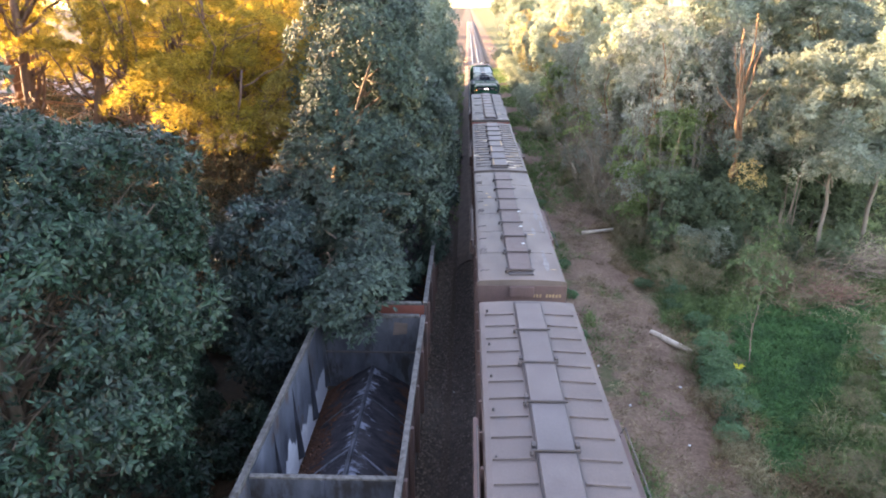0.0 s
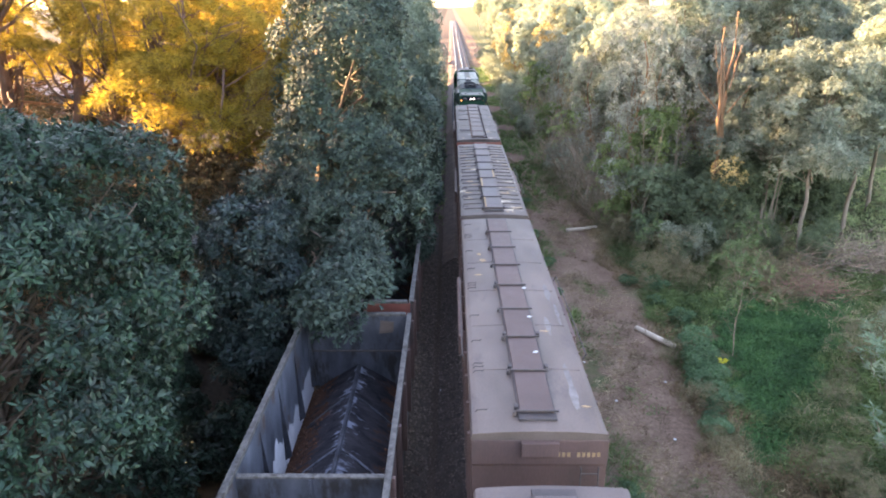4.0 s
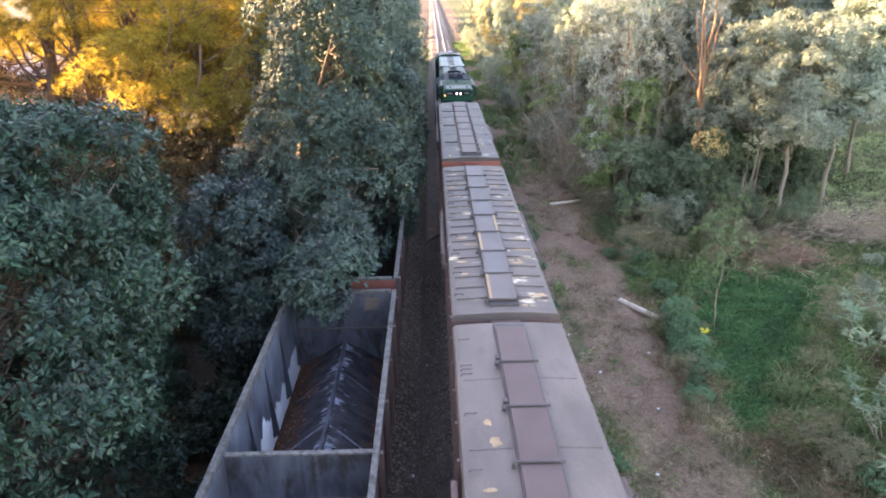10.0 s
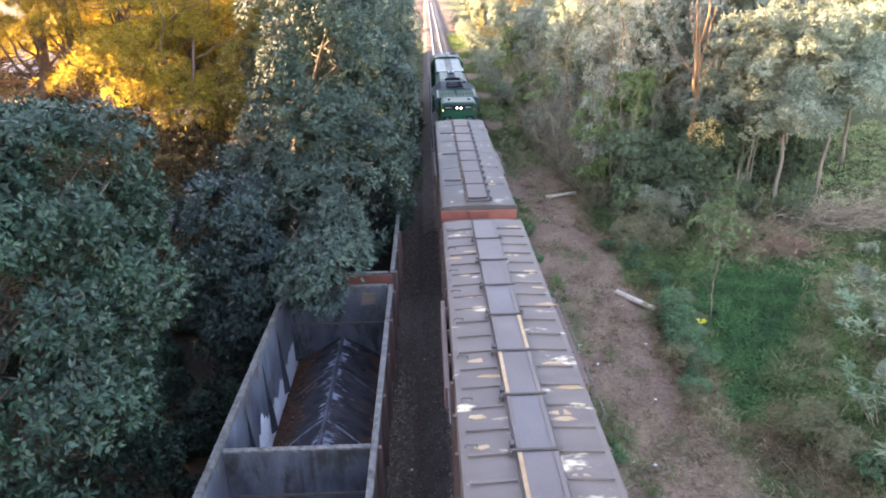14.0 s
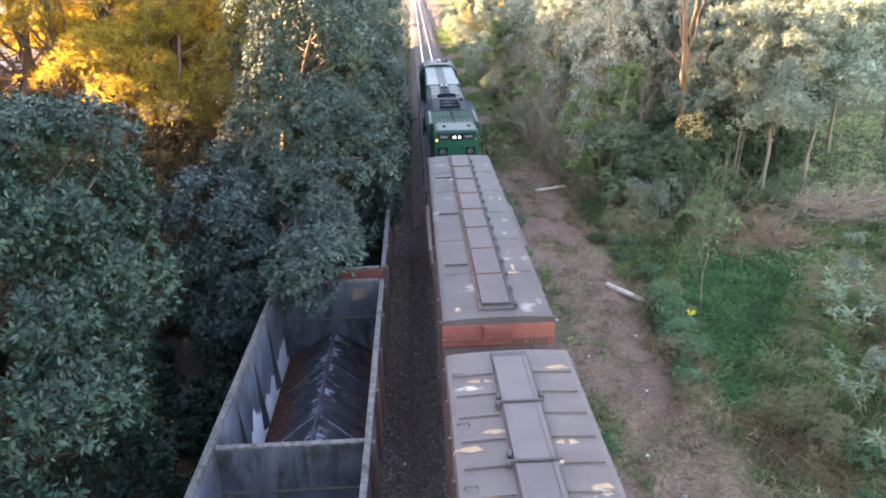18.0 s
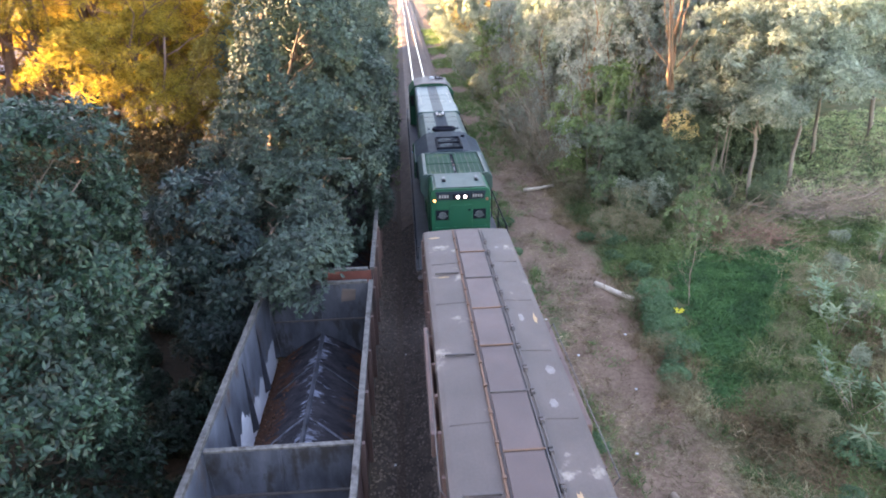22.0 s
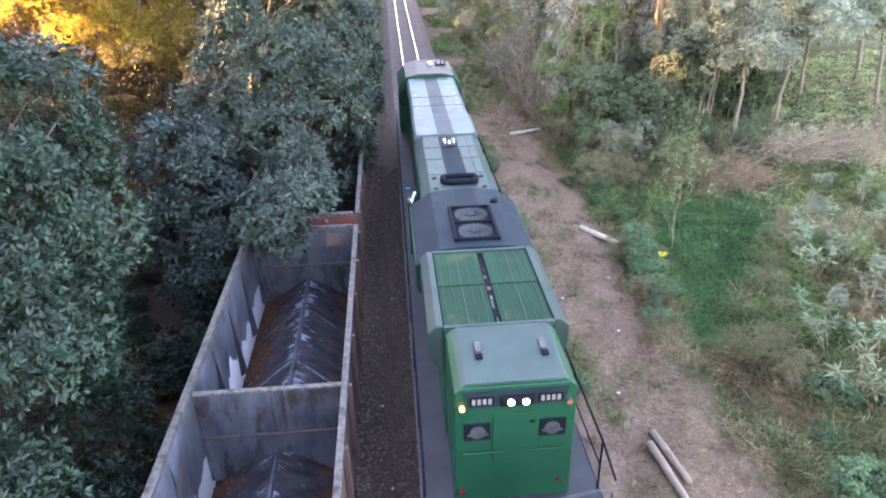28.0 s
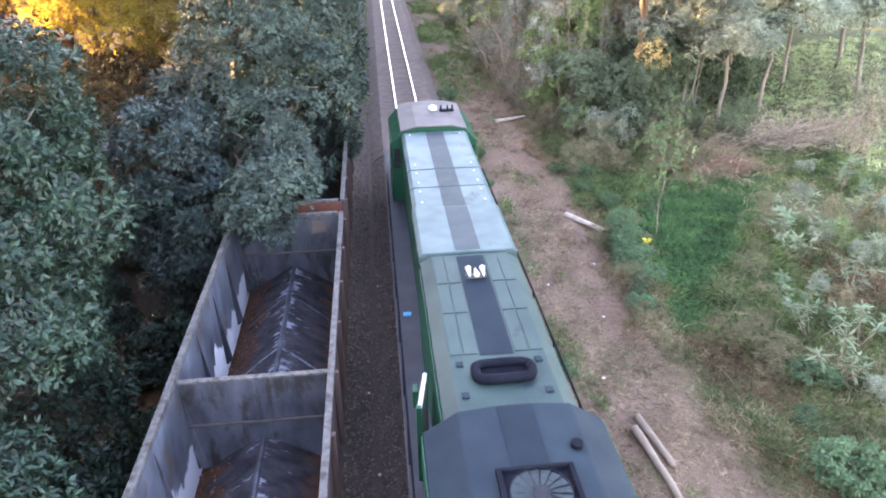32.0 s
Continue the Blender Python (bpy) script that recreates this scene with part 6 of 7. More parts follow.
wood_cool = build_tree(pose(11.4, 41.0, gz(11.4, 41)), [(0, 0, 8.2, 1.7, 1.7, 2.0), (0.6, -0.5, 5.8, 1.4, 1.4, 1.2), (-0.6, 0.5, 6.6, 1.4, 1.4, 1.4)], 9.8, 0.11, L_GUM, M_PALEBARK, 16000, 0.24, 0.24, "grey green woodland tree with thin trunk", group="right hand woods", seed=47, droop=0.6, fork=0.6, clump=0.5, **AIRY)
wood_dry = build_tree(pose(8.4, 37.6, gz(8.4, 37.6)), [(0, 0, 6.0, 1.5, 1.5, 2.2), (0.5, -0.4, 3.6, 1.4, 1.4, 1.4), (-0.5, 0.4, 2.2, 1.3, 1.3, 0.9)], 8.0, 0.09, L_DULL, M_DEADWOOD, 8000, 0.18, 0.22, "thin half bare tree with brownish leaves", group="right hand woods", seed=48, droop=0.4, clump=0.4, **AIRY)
spots = [(7.8 + rr.uniform(0, 3.5), 46 + 7.5 * i) for i in range(13) if not 7 < i < 9]
spots += [(rr.uniform(12, 34), rr.uniform(44, 75)) for _ in range(26)] + [(rr.uniform(10, 45), rr.uniform(75, 150)) for _ in range(24)]
copies(wood, spots[0::3], 55, 0.8, 1.15)
copies(wood_cool, spots[1::3] + [(9.6, 43.5), (13.2, 38.8), (16.6, 42.0), (8.0, 48.5), (10.4, 36.6)], 55, 0.85, 1.2)
copies(wood_dry, spots[2::3] + [(7.0, 41.0), (9.4, 34.2), (12.2, 36.0), (6.6, 50.0), (10.8, 45.5), (7.4, 33.2), (14.4, 40.2), (11.4, 33.8)], 55, 0.9, 1.3)
cream = build_tree(pose(7.6, 66.0, gz(7.6, 66)), [(0, 0, 6.4, 1.7, 1.7, 2.6), (0.4, -0.4, 3.6, 1.7, 1.7, 1.6), (-0.4, 0.3, 1.8, 1.5, 1.5, 1.1)], 8.4, 0.10, L_CREAM, M_DEADWOOD, 12000, 0.22, 0.24, "dry tree with leaves coloured peach for sunlight", group="right hand woods", seed=54, droop=0.4, clump=0.45, **AIRY)
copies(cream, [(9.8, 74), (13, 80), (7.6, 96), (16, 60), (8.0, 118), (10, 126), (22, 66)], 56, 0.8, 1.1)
copies(wood, [(7.2, 60.0), (7.4, 80.5), (7.0, 104.0), (7.2, 136.0), (-5.8, 84.0), (-6.0, 100.0), (-5.6, 118.0), (-6.0, 140.0)], 60, 0.8, 1.0)
copies(wood_cool, [(7.0, 88.0), (6.8, 112.0), (-5.4, 92.0), (-5.6, 109.0), (-5.8, 128.0), (6.8, 72.0)], 61, 0.8, 1.0)
copies(bush_olive, [(-4.3, 60 + 6.5 * k) for k in range(13)] + [(5.0 + 0.5 * (k % 2), 56 + 6.0 * k) for k in range(14)], 62, 1.0, 1.9)
far = [(s * rr.uniform(9, 22), rr.uniform(150, 330)) for _ in range(22) for s in (-1, 1)] + [(rr.uniform(-120, -22), rr.uniform(70, 260)) for _ in range(26)] + [(rr.uniform(34, 130), rr.uniform(60, 260)) for _ in range(26)]
copies(wood, far[0::2], 57, 1.1, 1.5)
copies(wood_cool, far[1::2], 57, 1.1, 1.5)
shrub = build_tree(pose(7.2, 31.8, gz(7.2, 31.8)), [(-0.3, 0, 3.1, 1.1, 1.1, 0.5), (0.5, -0.2, 4.3, 1.2, 1.1, 0.6), (0.3, -0.4, 2.2, 1.0, 1.0, 0.5), (-0.6, -0.2, 1.2, 0.8, 0.8, 0.5), (1.3, 0.3, 5.4, 1.2, 1.2, 0.6)], 5.4, 0.05, L_LIGHT, M_BARK, 8000, 0.19, 0.34, "tall shrub with fresh light green leaves", "shrub", "shrubs", 28, "shrub", shell=0.35, droop=0.3, clump=0.42, cover=0.85, flat=0.22, fill=0.03)
copies(shrub, [(6.2, 45.5), (9.6, 36.5), (5.2, 58.0), (10.6, 34.0), (7.0, 36.5), (12.0, 40.0), (5.6, 50.0)], 58, 0.6, 1.1)
sap = build_tree(pose(7.45, 19.1, gz(7.45, 19.1)), [(0.2, 0, 2.3, 0.9, 0.9, 0.6), (-0.5, 0.2, 1.7, 0.6, 0.6, 0.4), (0.5, 0.1, 3.2, 0.4, 0.4, 0.4), (-0.5, 0.4, 3.1, 0.3, 0.3, 0.3)], 3.3, 0.022, L_SAPLING, M_TWIG, 640, 0.17, 0.34, "thin sapling with light green leaves", "sapling", "saplings", 29, "sapling", rosette=6, shell=0.2, droop=0.4, clump=0.28, cover=0.6, fill=0.0, flat=0.4)
copies(sap, [(9.6, 24.2), (11.2, 26.4), (6.9, 27.2), (8.9, 22.6), (11.8, 16.2)], 77, 0.5, 0.9)
copies(bush_olive, [(15.8, 31.8)], 83, 0.6, 0.9)
copies(bush_grey, [(10.0, 27.9), (11.1, 28.0), (12.0, 27.2), (13.4, 26.0), (8.0, 26.6)], 84, 0.4, 0.6)
for k, (x, y, h, n, lf) in enumerate(((9.4, 14.0, 1.2, 5, 0.30), (8.7, 11.3, 1.2, 4, 0.36), (12.0, 17.2, 1.3, 5, 0.34), (14.0, 18.6, 1.4, 5, 0.34), (11.3, 14.6, 1.3, 6, 0.30), (12.2, 19.3, 1.2, 4, 0.32), (11.2, 17.9, 1.25, 5, 0.38), (10.8, 16.5, 1.2, 4, 0.36), (9.2, 13.0, 1.0, 4, 0.26), (10.2, 12.6, 1.3, 5, 0.30), (15.2, 21.0, 1.4, 5, 0.34), (13.2, 16.0, 1.4, 5, 0.34))):
    build_weed(x, y, h, n, L_SILVER if k % 3 else L_WEED, "tall weed with whorls of pale silvery leaves", 120 + k, lf)
copies(bush_olive, [(10.6, 15.0), (12.2, 17.6), (13.4, 20.6), (9.4, 10.6), (14.8, 22.8), (11.2, 12.4), (12.8, 16.2), (15.2, 18.8)], 79, 0.3, 0.5)
copies(bush_brown, [(8.4, 13.9), (9.3, 16.3), (10.8, 18.6), (8.0, 12.6), (11.8, 20.4), (12.8, 18.8), (8.9, 14.8), (13.8, 19.4), (10.0, 17.2), (7.6, 12.0), (15.2, 21.6), (7.4, 13.2), (10.8, 14.2), (5.5, 16.2), (5.2, 14.4), (5.6, 19.0), (10.6, 22.6), (11.4, 23.0)], 80, 0.35, 0.75)
bare_bush = build_bare_bush(6.6, 39.0, 2.2, 1.6, 34, M_BARETWIG, "bare brown twiggy bush beside the line", 140)
copies(bare_bush, [(rr.uniform(edge(y), edge(y) + 5.0), y) for y in (27.8 + 1.0 * k for k in range(22))] + [(17.8, 24.2), (19.6, 26.8), (21.4, 27.6)], 141, 0.55, 1.35)
copies(bare_bush, [(6.2 + 1.1 * (k % 3), 35.5 + 1.9 * k) for k in range(13)], 142, 1.4, 2.2)


def build_dead_tree(x, y):
    rnd = random.Random(8)
    t = thing("dead_tree", pose(x, y, gz(x, y)), "bare forked dead tree, orange in low sun", "tree")
    part("trunk", limb_mesh("trunk", [bent((0, 0, -0.3), (-0.05, 0, 5.0), 0.20, 0.17, rnd, 8, 0.02)], M_DEADWOOD), M_DEADWOOD, t)
    for x0, z0, dx, dz, r in ((-0.08, 4.9, -0.62, 9.6, 0.10), (0.0, 4.9, -0.02, 10.2, 0.11), (-0.05, 5.4, -0.36, 8.8, 0.06), (-0.2, 5.9, -1.2, 7.2, 0.03), (0.1, 6.0, 0.9, 7.2, 0.035), (-0.3, 6.8, -0.9, 8.9, 0.03), (0.05, 7.0, 0.5, 8.8, 0.03)):
        part("limb", limb_mesh("limb", [bent((x0, 0, z0), (dx, rnd.uniform(-0.4, 0.4), dz), r, 0.02, rnd, 6, 0.05)], M_DEADWOOD), M_DEADWOOD, t)


build_dead_tree(10.5, 29.8)
# the whole shrub takes the sunlit leaf colour
build_tree(pose(10.4, 28.6, gz(10.4, 28.6)), [(0, 0, 3.9, 0.7, 0.6, 0.4), (0.3, 0.1, 3.2, 0.8, 0.8, 0.5), (-0.2, 0, 2.2, 0.8, 0.8, 0.7)], 4.0, 0.05, L_CREAM, M_BARK, 1800, 0.15, 0.26, "shrub coloured yellowish for sunlight on its top", "shrub", "shrubs", 53, "shrub", clump=0.3, cover=0.8, shell=0.4)


def build_stems(x, y, seed):
    rnd = random.Random(seed)
    t = thing("bare_sapling", pose(x, y, gz(x, y)), "bare grey sapling with several thin stems", "tree", "bare saplings")
    for k in range(4):
        e = (rnd.uniform(-0.7, 0.7), rnd.uniform(-0.5, 0.5), rnd.uniform(4.0, 6.5))
        paths = [bent((rnd.uniform(-0.15, 0.15), rnd.uniform(-0.15, 0.15), -0.2), e, 0.035, 0.010, rnd, 7, 0.03)]
        for q in range(4):
            f = rnd.uniform(0.5, 0.95)
            s0 = (e[0] * f, e[1] * f, e[2] * f)
            paths.append(bent(s0, (s0[0] + rnd.uniform(-0.7, 0.7), s0[1] + rnd.uniform(-0.5, 0.5), s0[2] + rnd.uniform(0.2, 0.9)), 0.012, 0.004, rnd, 4, 0.08))
        part("stem", limb_mesh("stem", paths, M_PALEBARK), M_PALEBARK, t)
    return t


for k, (x, y) in enumerate(((9.2, 31.0), (8.3, 33.2), (11.9, 31.6), (7.4, 30.2), (12.6, 28.6), (9.9, 35.0))):
    stems = build_stems(x, y, 90 + k)
    copies(stems, [(rr.uniform(6.8, 15.0), rr.uniform(33, 44))], 95 + k, 0.8, 1.15)


def twig_heap(x, y, z, w, d, h, n, material, label, seed, lean=(0.0, 0.0, 0.0)):
    """A heap of thin bowed twigs that lie much the same way."""
    rng = np.random.default_rng(seed)
    a = rng.normal(size=(n, 3)) * (w * 0.4, d * 0.4, h * 0.28) + (0, 0, h * 0.35)
    u = unit(rng.normal(size=(n, 3)) * (1, 0.7, 0.4) + np.array(lean))
    b = a + u * rng.uniform(0.5, 1.7, (n, 1))
    a[:, 2], b[:, 2] = np.maximum(a[:, 2], 0.0), np.maximum(b[:, 2], 0.02)
    ob = new("brush_pile", sticks("brush_pile", a, b, rng.uniform(0.005, 0.016, n), material, rng))
    ob.matrix_basis = pose(x, y, gz(x, y) + z)
    tagged(ob, label, "brush pile", kind="stuff")


twig_heap(15.6, 25.4, 0, 3.8, 1.6, 1.3, 900, M_TWIG, "heap of dry bare branches", 3, (0.9, 0.2, 0.25))
twig_heap(11.6, 23.4, 0, 2.0, 1.2, 0.7, 420, M_REDTWIG, "heap of reddish dry twigs", 4, (0.6, 0.2, 0.2))
twig_heap(-13.5, 27.5, 0, 4.0, 3.0, 2.6, 400, M_DEADWOOD, "tangle of dead brown branches", 6)
twig_heap(-17.5, 28.5, 0, 4.0, 3.0, 3.4, 400, M_DEADWOOD, "tangle of dead brown branches", 7)


def build_broken_branch(x, y, z):
    rnd = random.Random(19)
    t = thing("broken_branch", pose(x, y, z), "broken pale branch caught among the leaves", "branch")
    for a, b, r in (((-0.5, 0, 0.25), (0.9, 0.1, -0.25), 0.05), ((-0.4, 0, -0.1), (0.35, 0.1, 0.1), 0.045), ((-0.35, 0.1, -0.15), (-0.2, 0, 0.5), 0.035), ((0.3, 0, 0.05), (0.75, 0.1, 0.2), 0.03), ((-0.3, 0, 0.2), (0.3, -0.1, 0.3), 0.03)):
        part("piece", limb_mesh("piece", [bent(a, b, r, r * 0.6, rnd, 4, 0.06)], M_PALELOG), M_PALELOG, t)


build_broken_branch(-7.7, 25.2, 4.9)


def build_log(name, a, b, r, label, m=M_LOG):
    a, b = Vector(a), Vector(b)
    rnd = random.Random(int(abs(a.x) * 100))
    t = thing(name, Matrix.Translation((a + b) / 2), label, "log")
    c = (a + b) / 2
    part("stem", limb_mesh("stem", [bent(a - c, b - c, r, r * 0.85, rnd, 6, 0.015)], m), m, t)


build_log("felled_log", (4.90, 20.95, -0.46), (5.82, 19.62, -0.46), 0.11, "pale barked log on the trodden strip", M_PALELOG)
build_log("felled_log", (4.25, 31.6, -0.46), (5.85, 32.15, -0.46), 0.10, "weathered log across the trodden strip", M_PALELOG)
build_log("felled_log", (3.64, 10.5, -0.50), (3.82, 8.5, -0.48), 0.10, "grey brown log lying along the track")
build_log("felled_log", (3.82, 10.85, -0.50), (4.04, 9.35, -0.48), 0.095, "thin log lying along the track")


# ---- grass and litter ----
def arched(name, base, way, lean, length, width, material, rng):
    """Narrow blades that rise along way and bow over towards lean."""
    n = len(base)
    L, W = length[:, None], width[:, None]
    side = unit(np.cross(way, lean) + 0.2 * rng.normal(size=(n, 3)))
    m = base + way * L * 0.55
    tip = m + unit(way * 0.5 + lean) * L * 0.45
    v = np.stack([base - side * W * 0.4, base + side * W * 0.4, m + side * W * 0.5, m - side * W * 0.5, tip], 1)
    idx = (np.arange(n)[:, None] * 5 + np.array([0, 1, 2, 0, 2, 3, 3, 2, 4])).ravel()
    me = bpy.data.meshes.new(name)
    me.vertices.add(n * 5)
    me.vertices.foreach_set("co", v.ravel())
    me.loops.add(n * 9)
    me.loops.foreach_set("vertex_index", idx.astype(np.int32))
    me.polygons.add(n * 3)
    me.polygons.foreach_set("loop_start", np.arange(0, n * 9, 3, dtype=np.int32))
    me.polygons.foreach_set("loop_total", np.full(n * 3, 3, dtype=np.int32))
    me.update(calc_edges=True)
    me.materials.append(material)
    return me


def sward(name, n, area, length, width, material, label, seed, lean=0.45, keep=None, tuft=14, tight=0.07, bow=0.8, flat=1.0):
    """Grass in tufts over an area: most blades stand together and bow away from their tuft's middle."""
    rng = np.random.default_rng(seed)
    x = rng.uniform(area[0], area[1], n)
    y = rng.uniform(area[2], area[3], n)
    own = rng.integers(0, max(1, n // tuft), n)
    tx, ty = rng.uniform(area[0], area[1], n // tuft + 1), rng.uniform(area[2], area[3], n // tuft + 1)
    g = rng.random(n) < 0.78
    ox, oy = rng.normal(size=n) * tight, rng.normal(size=n) * tight
    x = np.where(g, tx[own] + ox, x)
    y = np.where(g, ty[own] + oy, y)
    size = (rng.random(n // tuft + 1) * 0.9 + 0.5)[own]
    if keep is not None:
        k = keep(x, y, rng.random(n))
        x, y, ox, oy, size = x[k], y[k], ox[k], oy[k], size[k]
        n = len(x)
    z = ground_z(x, y) + bumpy(x, y) - 0.02
    out = np.stack([ox, oy, np.zeros(n)], 1) / tight
    way = unit(np.stack([rng.normal(size=n) * lean, rng.normal(size=n) * lean, np.full(n, flat)], 1) + out * lean * 0.5)
    hang = unit(out * 0.6 + rng.normal(size=(n, 3)) * (0.7, 0.7, 0.1) + np.array([0, 0, -0.25])) * bow + 1e-4
    L = length * rng.uniform(0.4, 1.3, n) * size
    me = arched(name, np.stack([x, y, z], 1), way, hang, L, width * rng.uniform(0.7, 1.3, n), material, rng)
    tagged(new(name, me), label, "grass", kind="stuff")


def patchy(x, y, s=0.9, o=0.0):
    return np.sin(x * s + 1.3 * np.sin(y * 0.5) + o) + np.sin(y * s * 0.8 + o * 2 + 0.7 * np.sin(x * 0.9))


def lawn(x, y):
    """How far inside the lush patch a place lies, in metres."""
    wob = 0.25 * np.sin(y * 2.3) + 0.2 * np.sin(y * 5.1 + x)
    left = np.interp(y, (13.4, 14.2, 15.6, 17.4, 19.5, 21.8, 23.6), (6.3, 6.0, 6.2, 6.8, 7.2, 7.6, 10.2))
    right = np.interp(y, (13.4, 14.2, 15.6, 17.4, 19.5, 21.8, 23.6), (6.3, 6.9, 7.9, 9.6, 11.3, 13.0, 13.6))
    return np.minimum(np.minimum(x - left, right - x), np.minimum(y - 13.4, 24.0 - y)) + wob


def strip(x, y):
    """How far inside the trodden strip a place lies, in metres."""
    wob = 0.25 * np.sin(y * 1.3) + 0.15 * np.sin(y * 3.7 + 2 * x)
    left = np.interp(y, (8, 10, 14, 20, 26, 40), (3.3, 3.1, 2.9, 3.3, 3.6, 3.5))
    right = np.interp(y, (8, 10, 11.5, 14, 20, 26, 36, 44), (6.3, 6.0, 5.3, 5.5, 5.6, 5.7, 5.7, 5.0))
    return np.minimum(x - left, right - x) + wob


sward("green_grass", 150000, (5.6, 14.0, 13.0, 24.5), 0.22, 0.024, L_LAWN, "lush green grass", 61, 0.5, lambda x, y, r: lawn(x, y) > r * 0.5, 20, 0.12)
sward("edge_grass", 100000, (5.6, 15.5, 12.6, 27.0), 0.32, 0.021, L_GRASS, "tall green grass round the lush patch", 69, 0.6, lambda x, y, r: (lawn(x, y) < 0.4) & (lawn(x, y) > -2.4 - r) & (strip(x, y) < -0.1) & (patchy(x, y, 1.1, 3.0) + 1.4 > r * 2.4), 18, 0.10)
sward("far_green_grass", 50000, (11.0, 32.0, 22.0, 42.0), 0.26, 0.028, L_MEADOW, "open green grass under the gum trees", 62, 0.6)
sward("far_dry_grass", 26000, (11.0, 32.0, 20.0, 42.0), 0.34, 0.024, L_DRY, "dry grass among the gum trees", 87, 0.8, lambda x, y, r: patchy(x, y, 0.6, 1.5) > r * 1.4 - 0.2)
sward("trackside_grass", 22000, (1.9, 3.3, 6.0, 60.0), 0.26, 0.016, L_GRASS, "weedy grass along the ballast", 63, 0.5, lambda x, y, r: patchy(x * 2, y, 1.0, 2.0) > 0.35 + r * 0.9)
sward("dry_grass", 100000, (5.6, 16.5, 6.5, 25.0), 0.60, 0.016, L_DRY, "dry yellowish tall grass", 64, 0.6, lambda x, y, r: (lawn(x, y) < -0.2) & (strip(x, y) < -0.3) & (patchy(x, y, 0.8, 1.0) + 0.1 > r * 2.0) & (x > 7.0 - (y < 13.5)), 26, 0.14, 1.0)
sward("mixed_grass", 110000, (5.6, 17.0, 6.5, 25.0), 0.46, 0.02, L_GRASS, "green grass among dry stalks", 72, 0.6, lambda x, y, r: (lawn(x, y) < -0.1) & (strip(x, y) < -0.2) & (patchy(x, y, 1.1, 3.0) + 1.0 > r * 2.2) & (x > 7.2 - 0.8 * (y > 13.5)), 22, 0.13, 1.0)
sward("brown_mounds", 70000, (6.0, 13.0, 7.5, 19.0), 0.42, 0.014, L_TUFT, "mounds of matted brown grass", 73, 0.9, lambda x, y, r: (lawn(x, y) < -0.1) & (strip(x, y) < 0.2) & (patchy(x, y, 0.9, 2.2) + 0.2 > r * 1.6), 60, 0.22, 1.2)
sward("foreground_grass", 60000, (5.7, 11.5, 7.2, 13.8), 0.44, 0.018, L_GRASS, "tangled green and dry grass", 74, 0.8, lambda x, y, r: (strip(x, y) < -0.15) & (patchy(x, y, 1.7, 0.4) + 1.0 > r * 2.4), 24, 0.12, 1.2)
sward("bent_stalks", 2600, (5.6, 14.5, 7.5, 22.0), 0.70, 0.009, L_STRAW, "bright bent straw stalks", 79, 0.8, lambda x, y, r: (lawn(x, y) < -0.3) & (strip(x, y) < -0.2) & (patchy(x, y, 0.9, 2.2) + 0.9 > r * 1.9), 6, 0.08, 1.6)
sward("straw_litter", 95000, (2.5, 6.8, 6.0, 42.0), 0.22, 0.015, L_STRAW, "flattened straw on the trodden strip", 65, 1.0, lambda x, y, r: (strip(x, y) > -0.3) & (patchy(x * 1.6, y, 1.3, 0.6) + 1.3 > r * 2.4), 16, 0.16, 0.5, 0.22)
sward("trodden_straw", 60000, (2.9, 6.9, 6.5, 15.0), 0.20, 0.012, L_STRAW, "matted straw on the bare strip", 93, 1.0, lambda x, y, r: (strip(x, y) > -0.5) & (patchy(x * 1.3, y * 1.4, 1.5, 2.6) + 1.2 > r * 2.6), 30, 0.14, 0.6, 0.2)
sward("edge_tangle", 16000, (5.2, 7.6, 6.8, 15.5), 0.40, 0.014, L_DRY, "tangled grass hanging over the bare strip", 94, 0.9, lambda x, y, r: (np.abs(strip(x, y) + 0.1) < 0.6) & (patchy(x * 1.5, y * 1.5, 1.4, 4.2) + 0.8 > r * 2.2), 30, 0.12, 1.2)
sward("dead_tufts", 36000, (2.4, 7.0, 6.0, 42.0), 0.17, 0.012, L_TUFT, "small dead brown tufts on the trodden strip", 92, 0.7, lambda x, y, r: (strip(x, y) > -0.9) & (patchy(x * 1.9, y * 1.7, 1.6, 1.9) + 1.0 > r * 2.4), 26, 0.07, 0.9)
sward("path_edge_tufts", 34000, (4.6, 7.4, 7.0, 36.0), 0.34, 0.016, L_TUFT, "withered tufts along the trodden strip", 70, 0.6, lambda x, y, r: (np.abs(strip(x, y) + 0.15) < 0.75) & (lawn(x, y) < 0.1) & (patchy(x, y, 1.4, 5.0) > r * 1.6 - 0.7), 24, 0.09)
sward("path_weeds", 22000, (2.5, 6.3, 7.0, 40.0), 0.15, 0.02, L_GRASS, "small weeds on the trodden strip", 91, 0.8, lambda x, y, r: patchy(x * 2.1, y * 1.5, 1.3, 3.3) > 0.95 + 0.5 * r, 20, 0.08)
sward("woodland_grass", 40000, (5.5, 14.0, 24.0, 48.0), 0.45, 0.02, L_BROWN, "withered undergrowth grass", 66, 0.7, lambda x, y, r: strip(x, y) < -0.2)
sward("scrub_grass", 34000, (5.8, 11.5, 22.5, 30.5), 0.46, 0.024, L_GRASS, "green grass at the foot of the wood", 95, 0.6, lambda x, y, r: (strip(x, y) < -0.2) & (patchy(x, y, 1.0, 2.4) + 1.5 > r * 2.6), 20, 0.12)
sward("verge_grass", 46000, (2.1, 6.6, 37.0, 120.0), 0.40, 0.034, L_GRASS, "green verge beside the distant track", 67, 0.5, lambda x, y, r: (patchy(x, y, 0.7, 4.0) > r * 1.2 - 1.3) & ((y > 42) | (r < 0.5)))
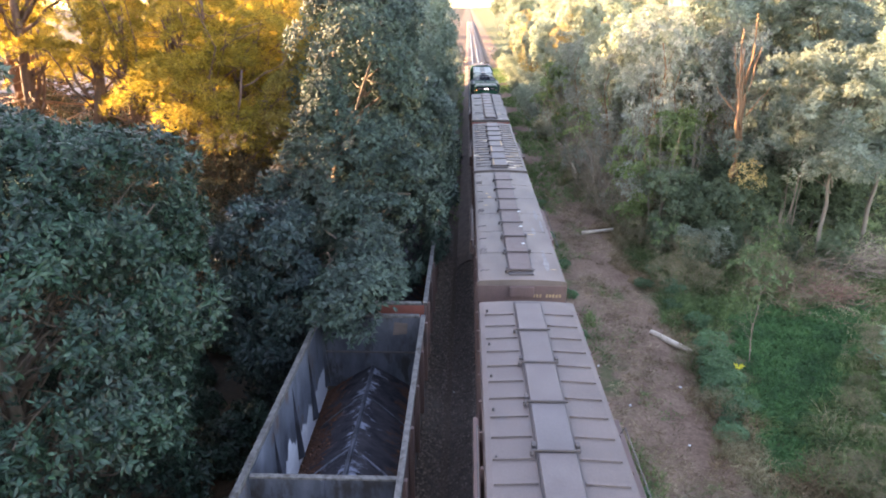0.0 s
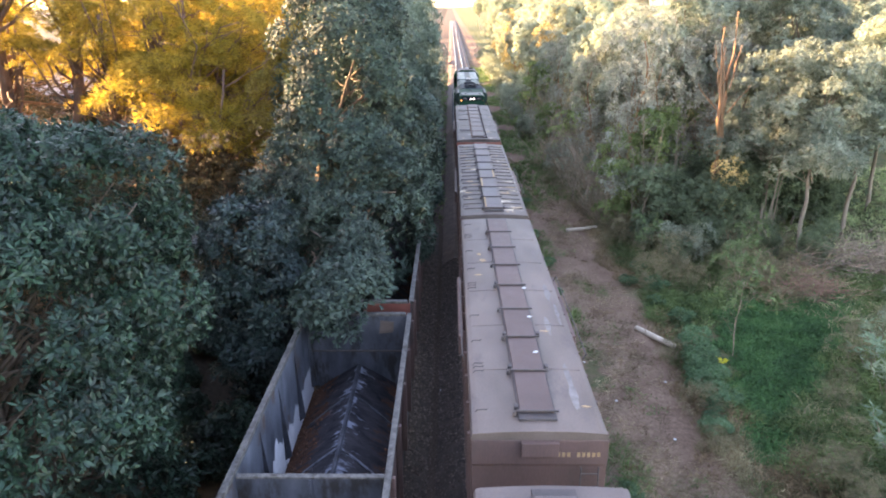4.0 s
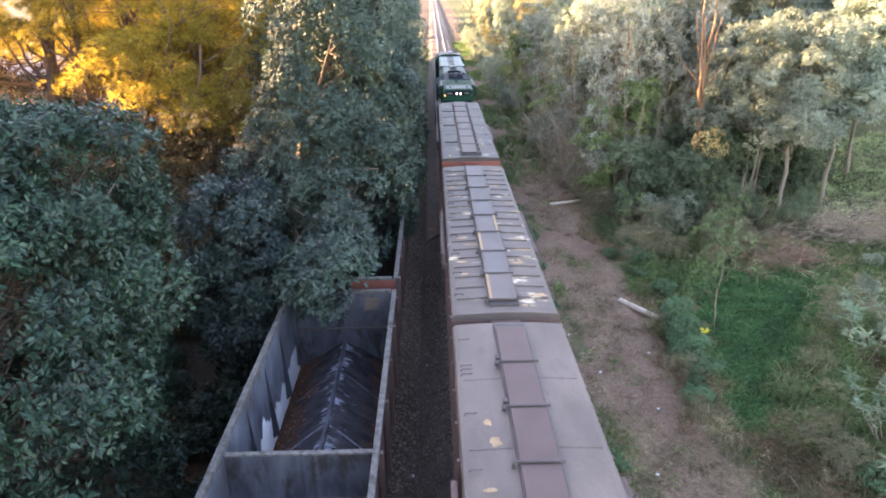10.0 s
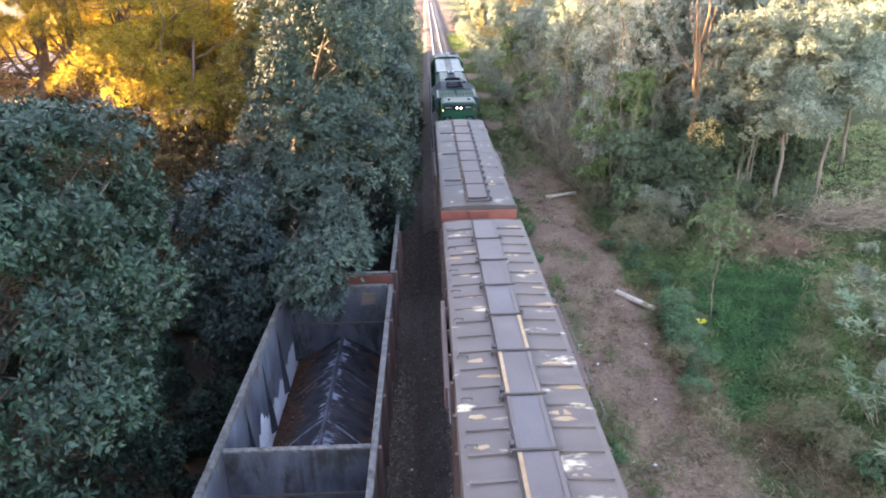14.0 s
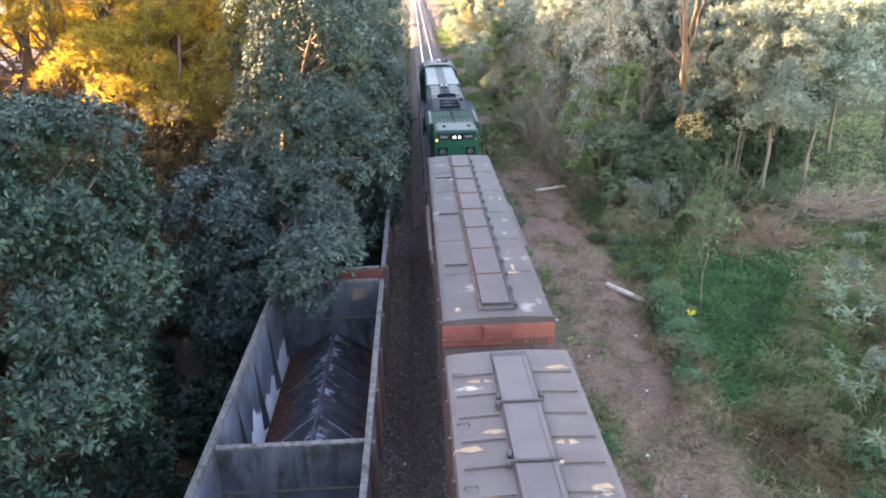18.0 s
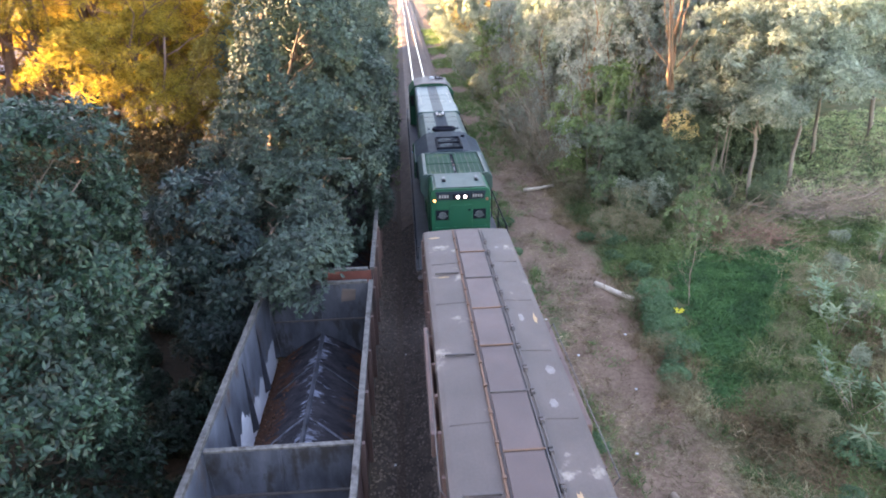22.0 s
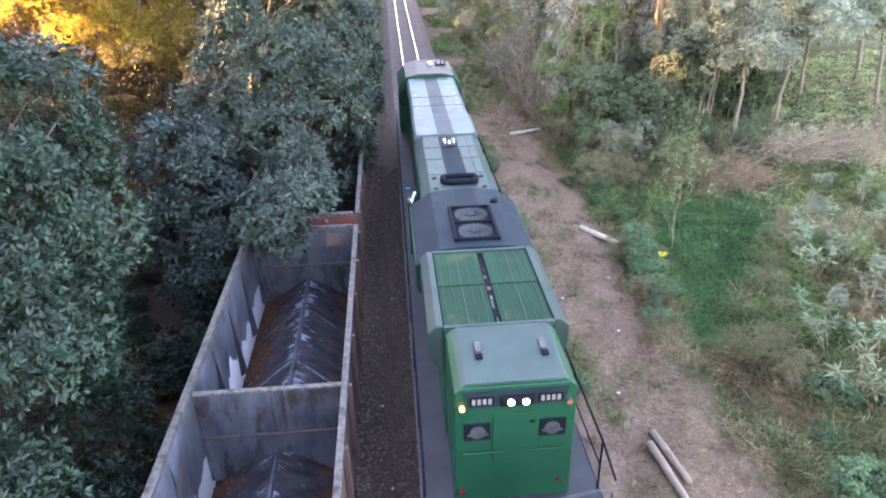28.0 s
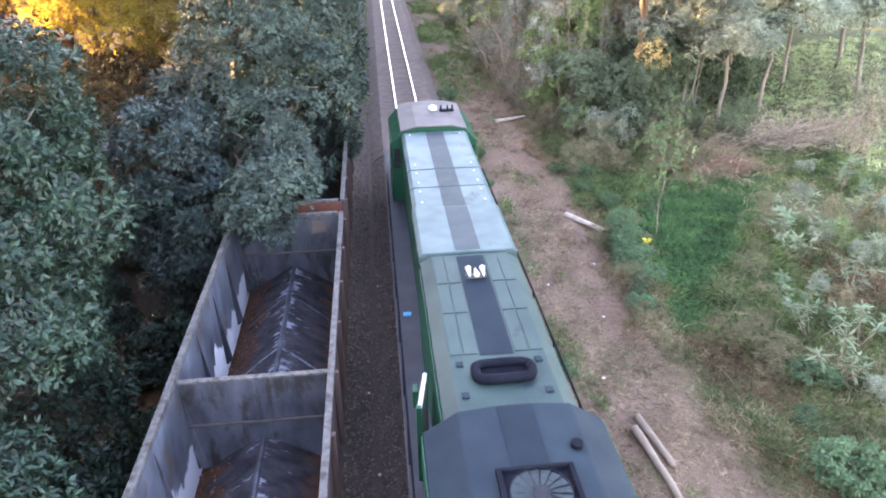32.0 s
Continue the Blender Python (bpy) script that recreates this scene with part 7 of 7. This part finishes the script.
sward("left_verge_grass", 9000, (-3.4, -1.9, 32.0, 110.0), 0.40, 0.03, L_GRASS, "green verge left of the distant track", 68, 0.5)


def build_yellow_weed():
    t = thing("yellow_weed", pose(6.75, 18.1, gz(6.75, 18.1)), "weed with bright yellow leaves", "weed")
    part("stem", rod((0, 0, 0), (0, 0, 0.5), 0.01, 6), M_TWIG, t)
    rng = np.random.default_rng(9)
    n = 14
    a = rng.uniform(0, math.tau, n)
    way = unit(np.stack([np.cos(a), np.sin(a), rng.uniform(-0.2, 0.6, n)], 1))
    me = blades("foliage", np.tile((0, 0, 0.5), (n, 1)) + way * 0.02, way, unit(np.cross(way, np.tile((0, 0, 1.0), (n, 1)))), rng.uniform(0.12, 0.22, n), 0.09, L_YELLOW)
    part("foliage", me, L_YELLOW, t)


build_yellow_weed()


def build_litter():
    rnd = random.Random(4)
    for i, (x, y) in enumerate(((4.3, 14.7), (3.2, 16.5), (4.9, 17.5), (-2.1, 12.3), (-1.9, 9.8), (-2.2, 14.6), (3.5, 12.2), (-1.8, 17.0), (2.7, 18.7))):
        bm = bmesh.new()
        bmesh.ops.create_icosphere(bm, subdivisions=1, radius=0.045)
        for v in bm.verts:
            v.co *= rnd.uniform(0.7, 1.2)
            v.co.z *= 0.45
        ob = new("scrap", mesh_of(bm, M_WHITE, "scrap"))
        ob.matrix_basis = pose(x, y, -0.50 if x > 0 else -0.47, 0, 0, rnd.uniform(0, 180))
        tagged(ob, "pale scrap lying on the ground", "litter", "litter")


build_litter()


def build_house(x, y):
    h = thing("house", pose(x, y, gz(x, y)), "pale pink house far behind the trees", "house")
    wall = mat("pink_plaster", (0.55, 0.40, 0.38), (0.65, 0.50, 0.46), 0.6, 0.9, 0.1, 10)
    part("wall", box(-6, 6, -4, 4, -0.5, 3.0), wall, h)
    part("roof", prism([(-6.5, 3.0), (6.5, 3.0), (0, 5.0)], -4.5, 4.5), M_RUST, h)
    for k in (-3, 0, 3):
        part("window", box(k - 0.6, k + 0.6, -4.03, -3.99, 1.0, 2.2), M_GLASS, h)


build_house(-50, 80)

build_sleepers(track_main, -18.6, 230, 0.62)
build_sleepers(track_siding, -18.4, 93, 0.62)


def motions():
    for w, y in WAGONS:
        walk(w, [(t, pose(0, y + s, 0)) for t, s in TRAIN_ROWS])
    walk(loco, [(t, pose(0, s, 0)) for t, s in TRAIN_ROWS])
    # wheelsets roll with the way gone, in steps well under a quarter turn
    ts = np.arange(0.0, 32.01, 0.25)
    way = np.interp(ts, [t for t, _ in TRAIN_ROWS], [s for _, s in TRAIN_ROWS])
    for axle, y, r in ROLLING:
        walk(axle, [(float(t), pose(0, y, r, math.degrees((way[0] - s) / r))) for t, s in zip(ts, way)])


motions()
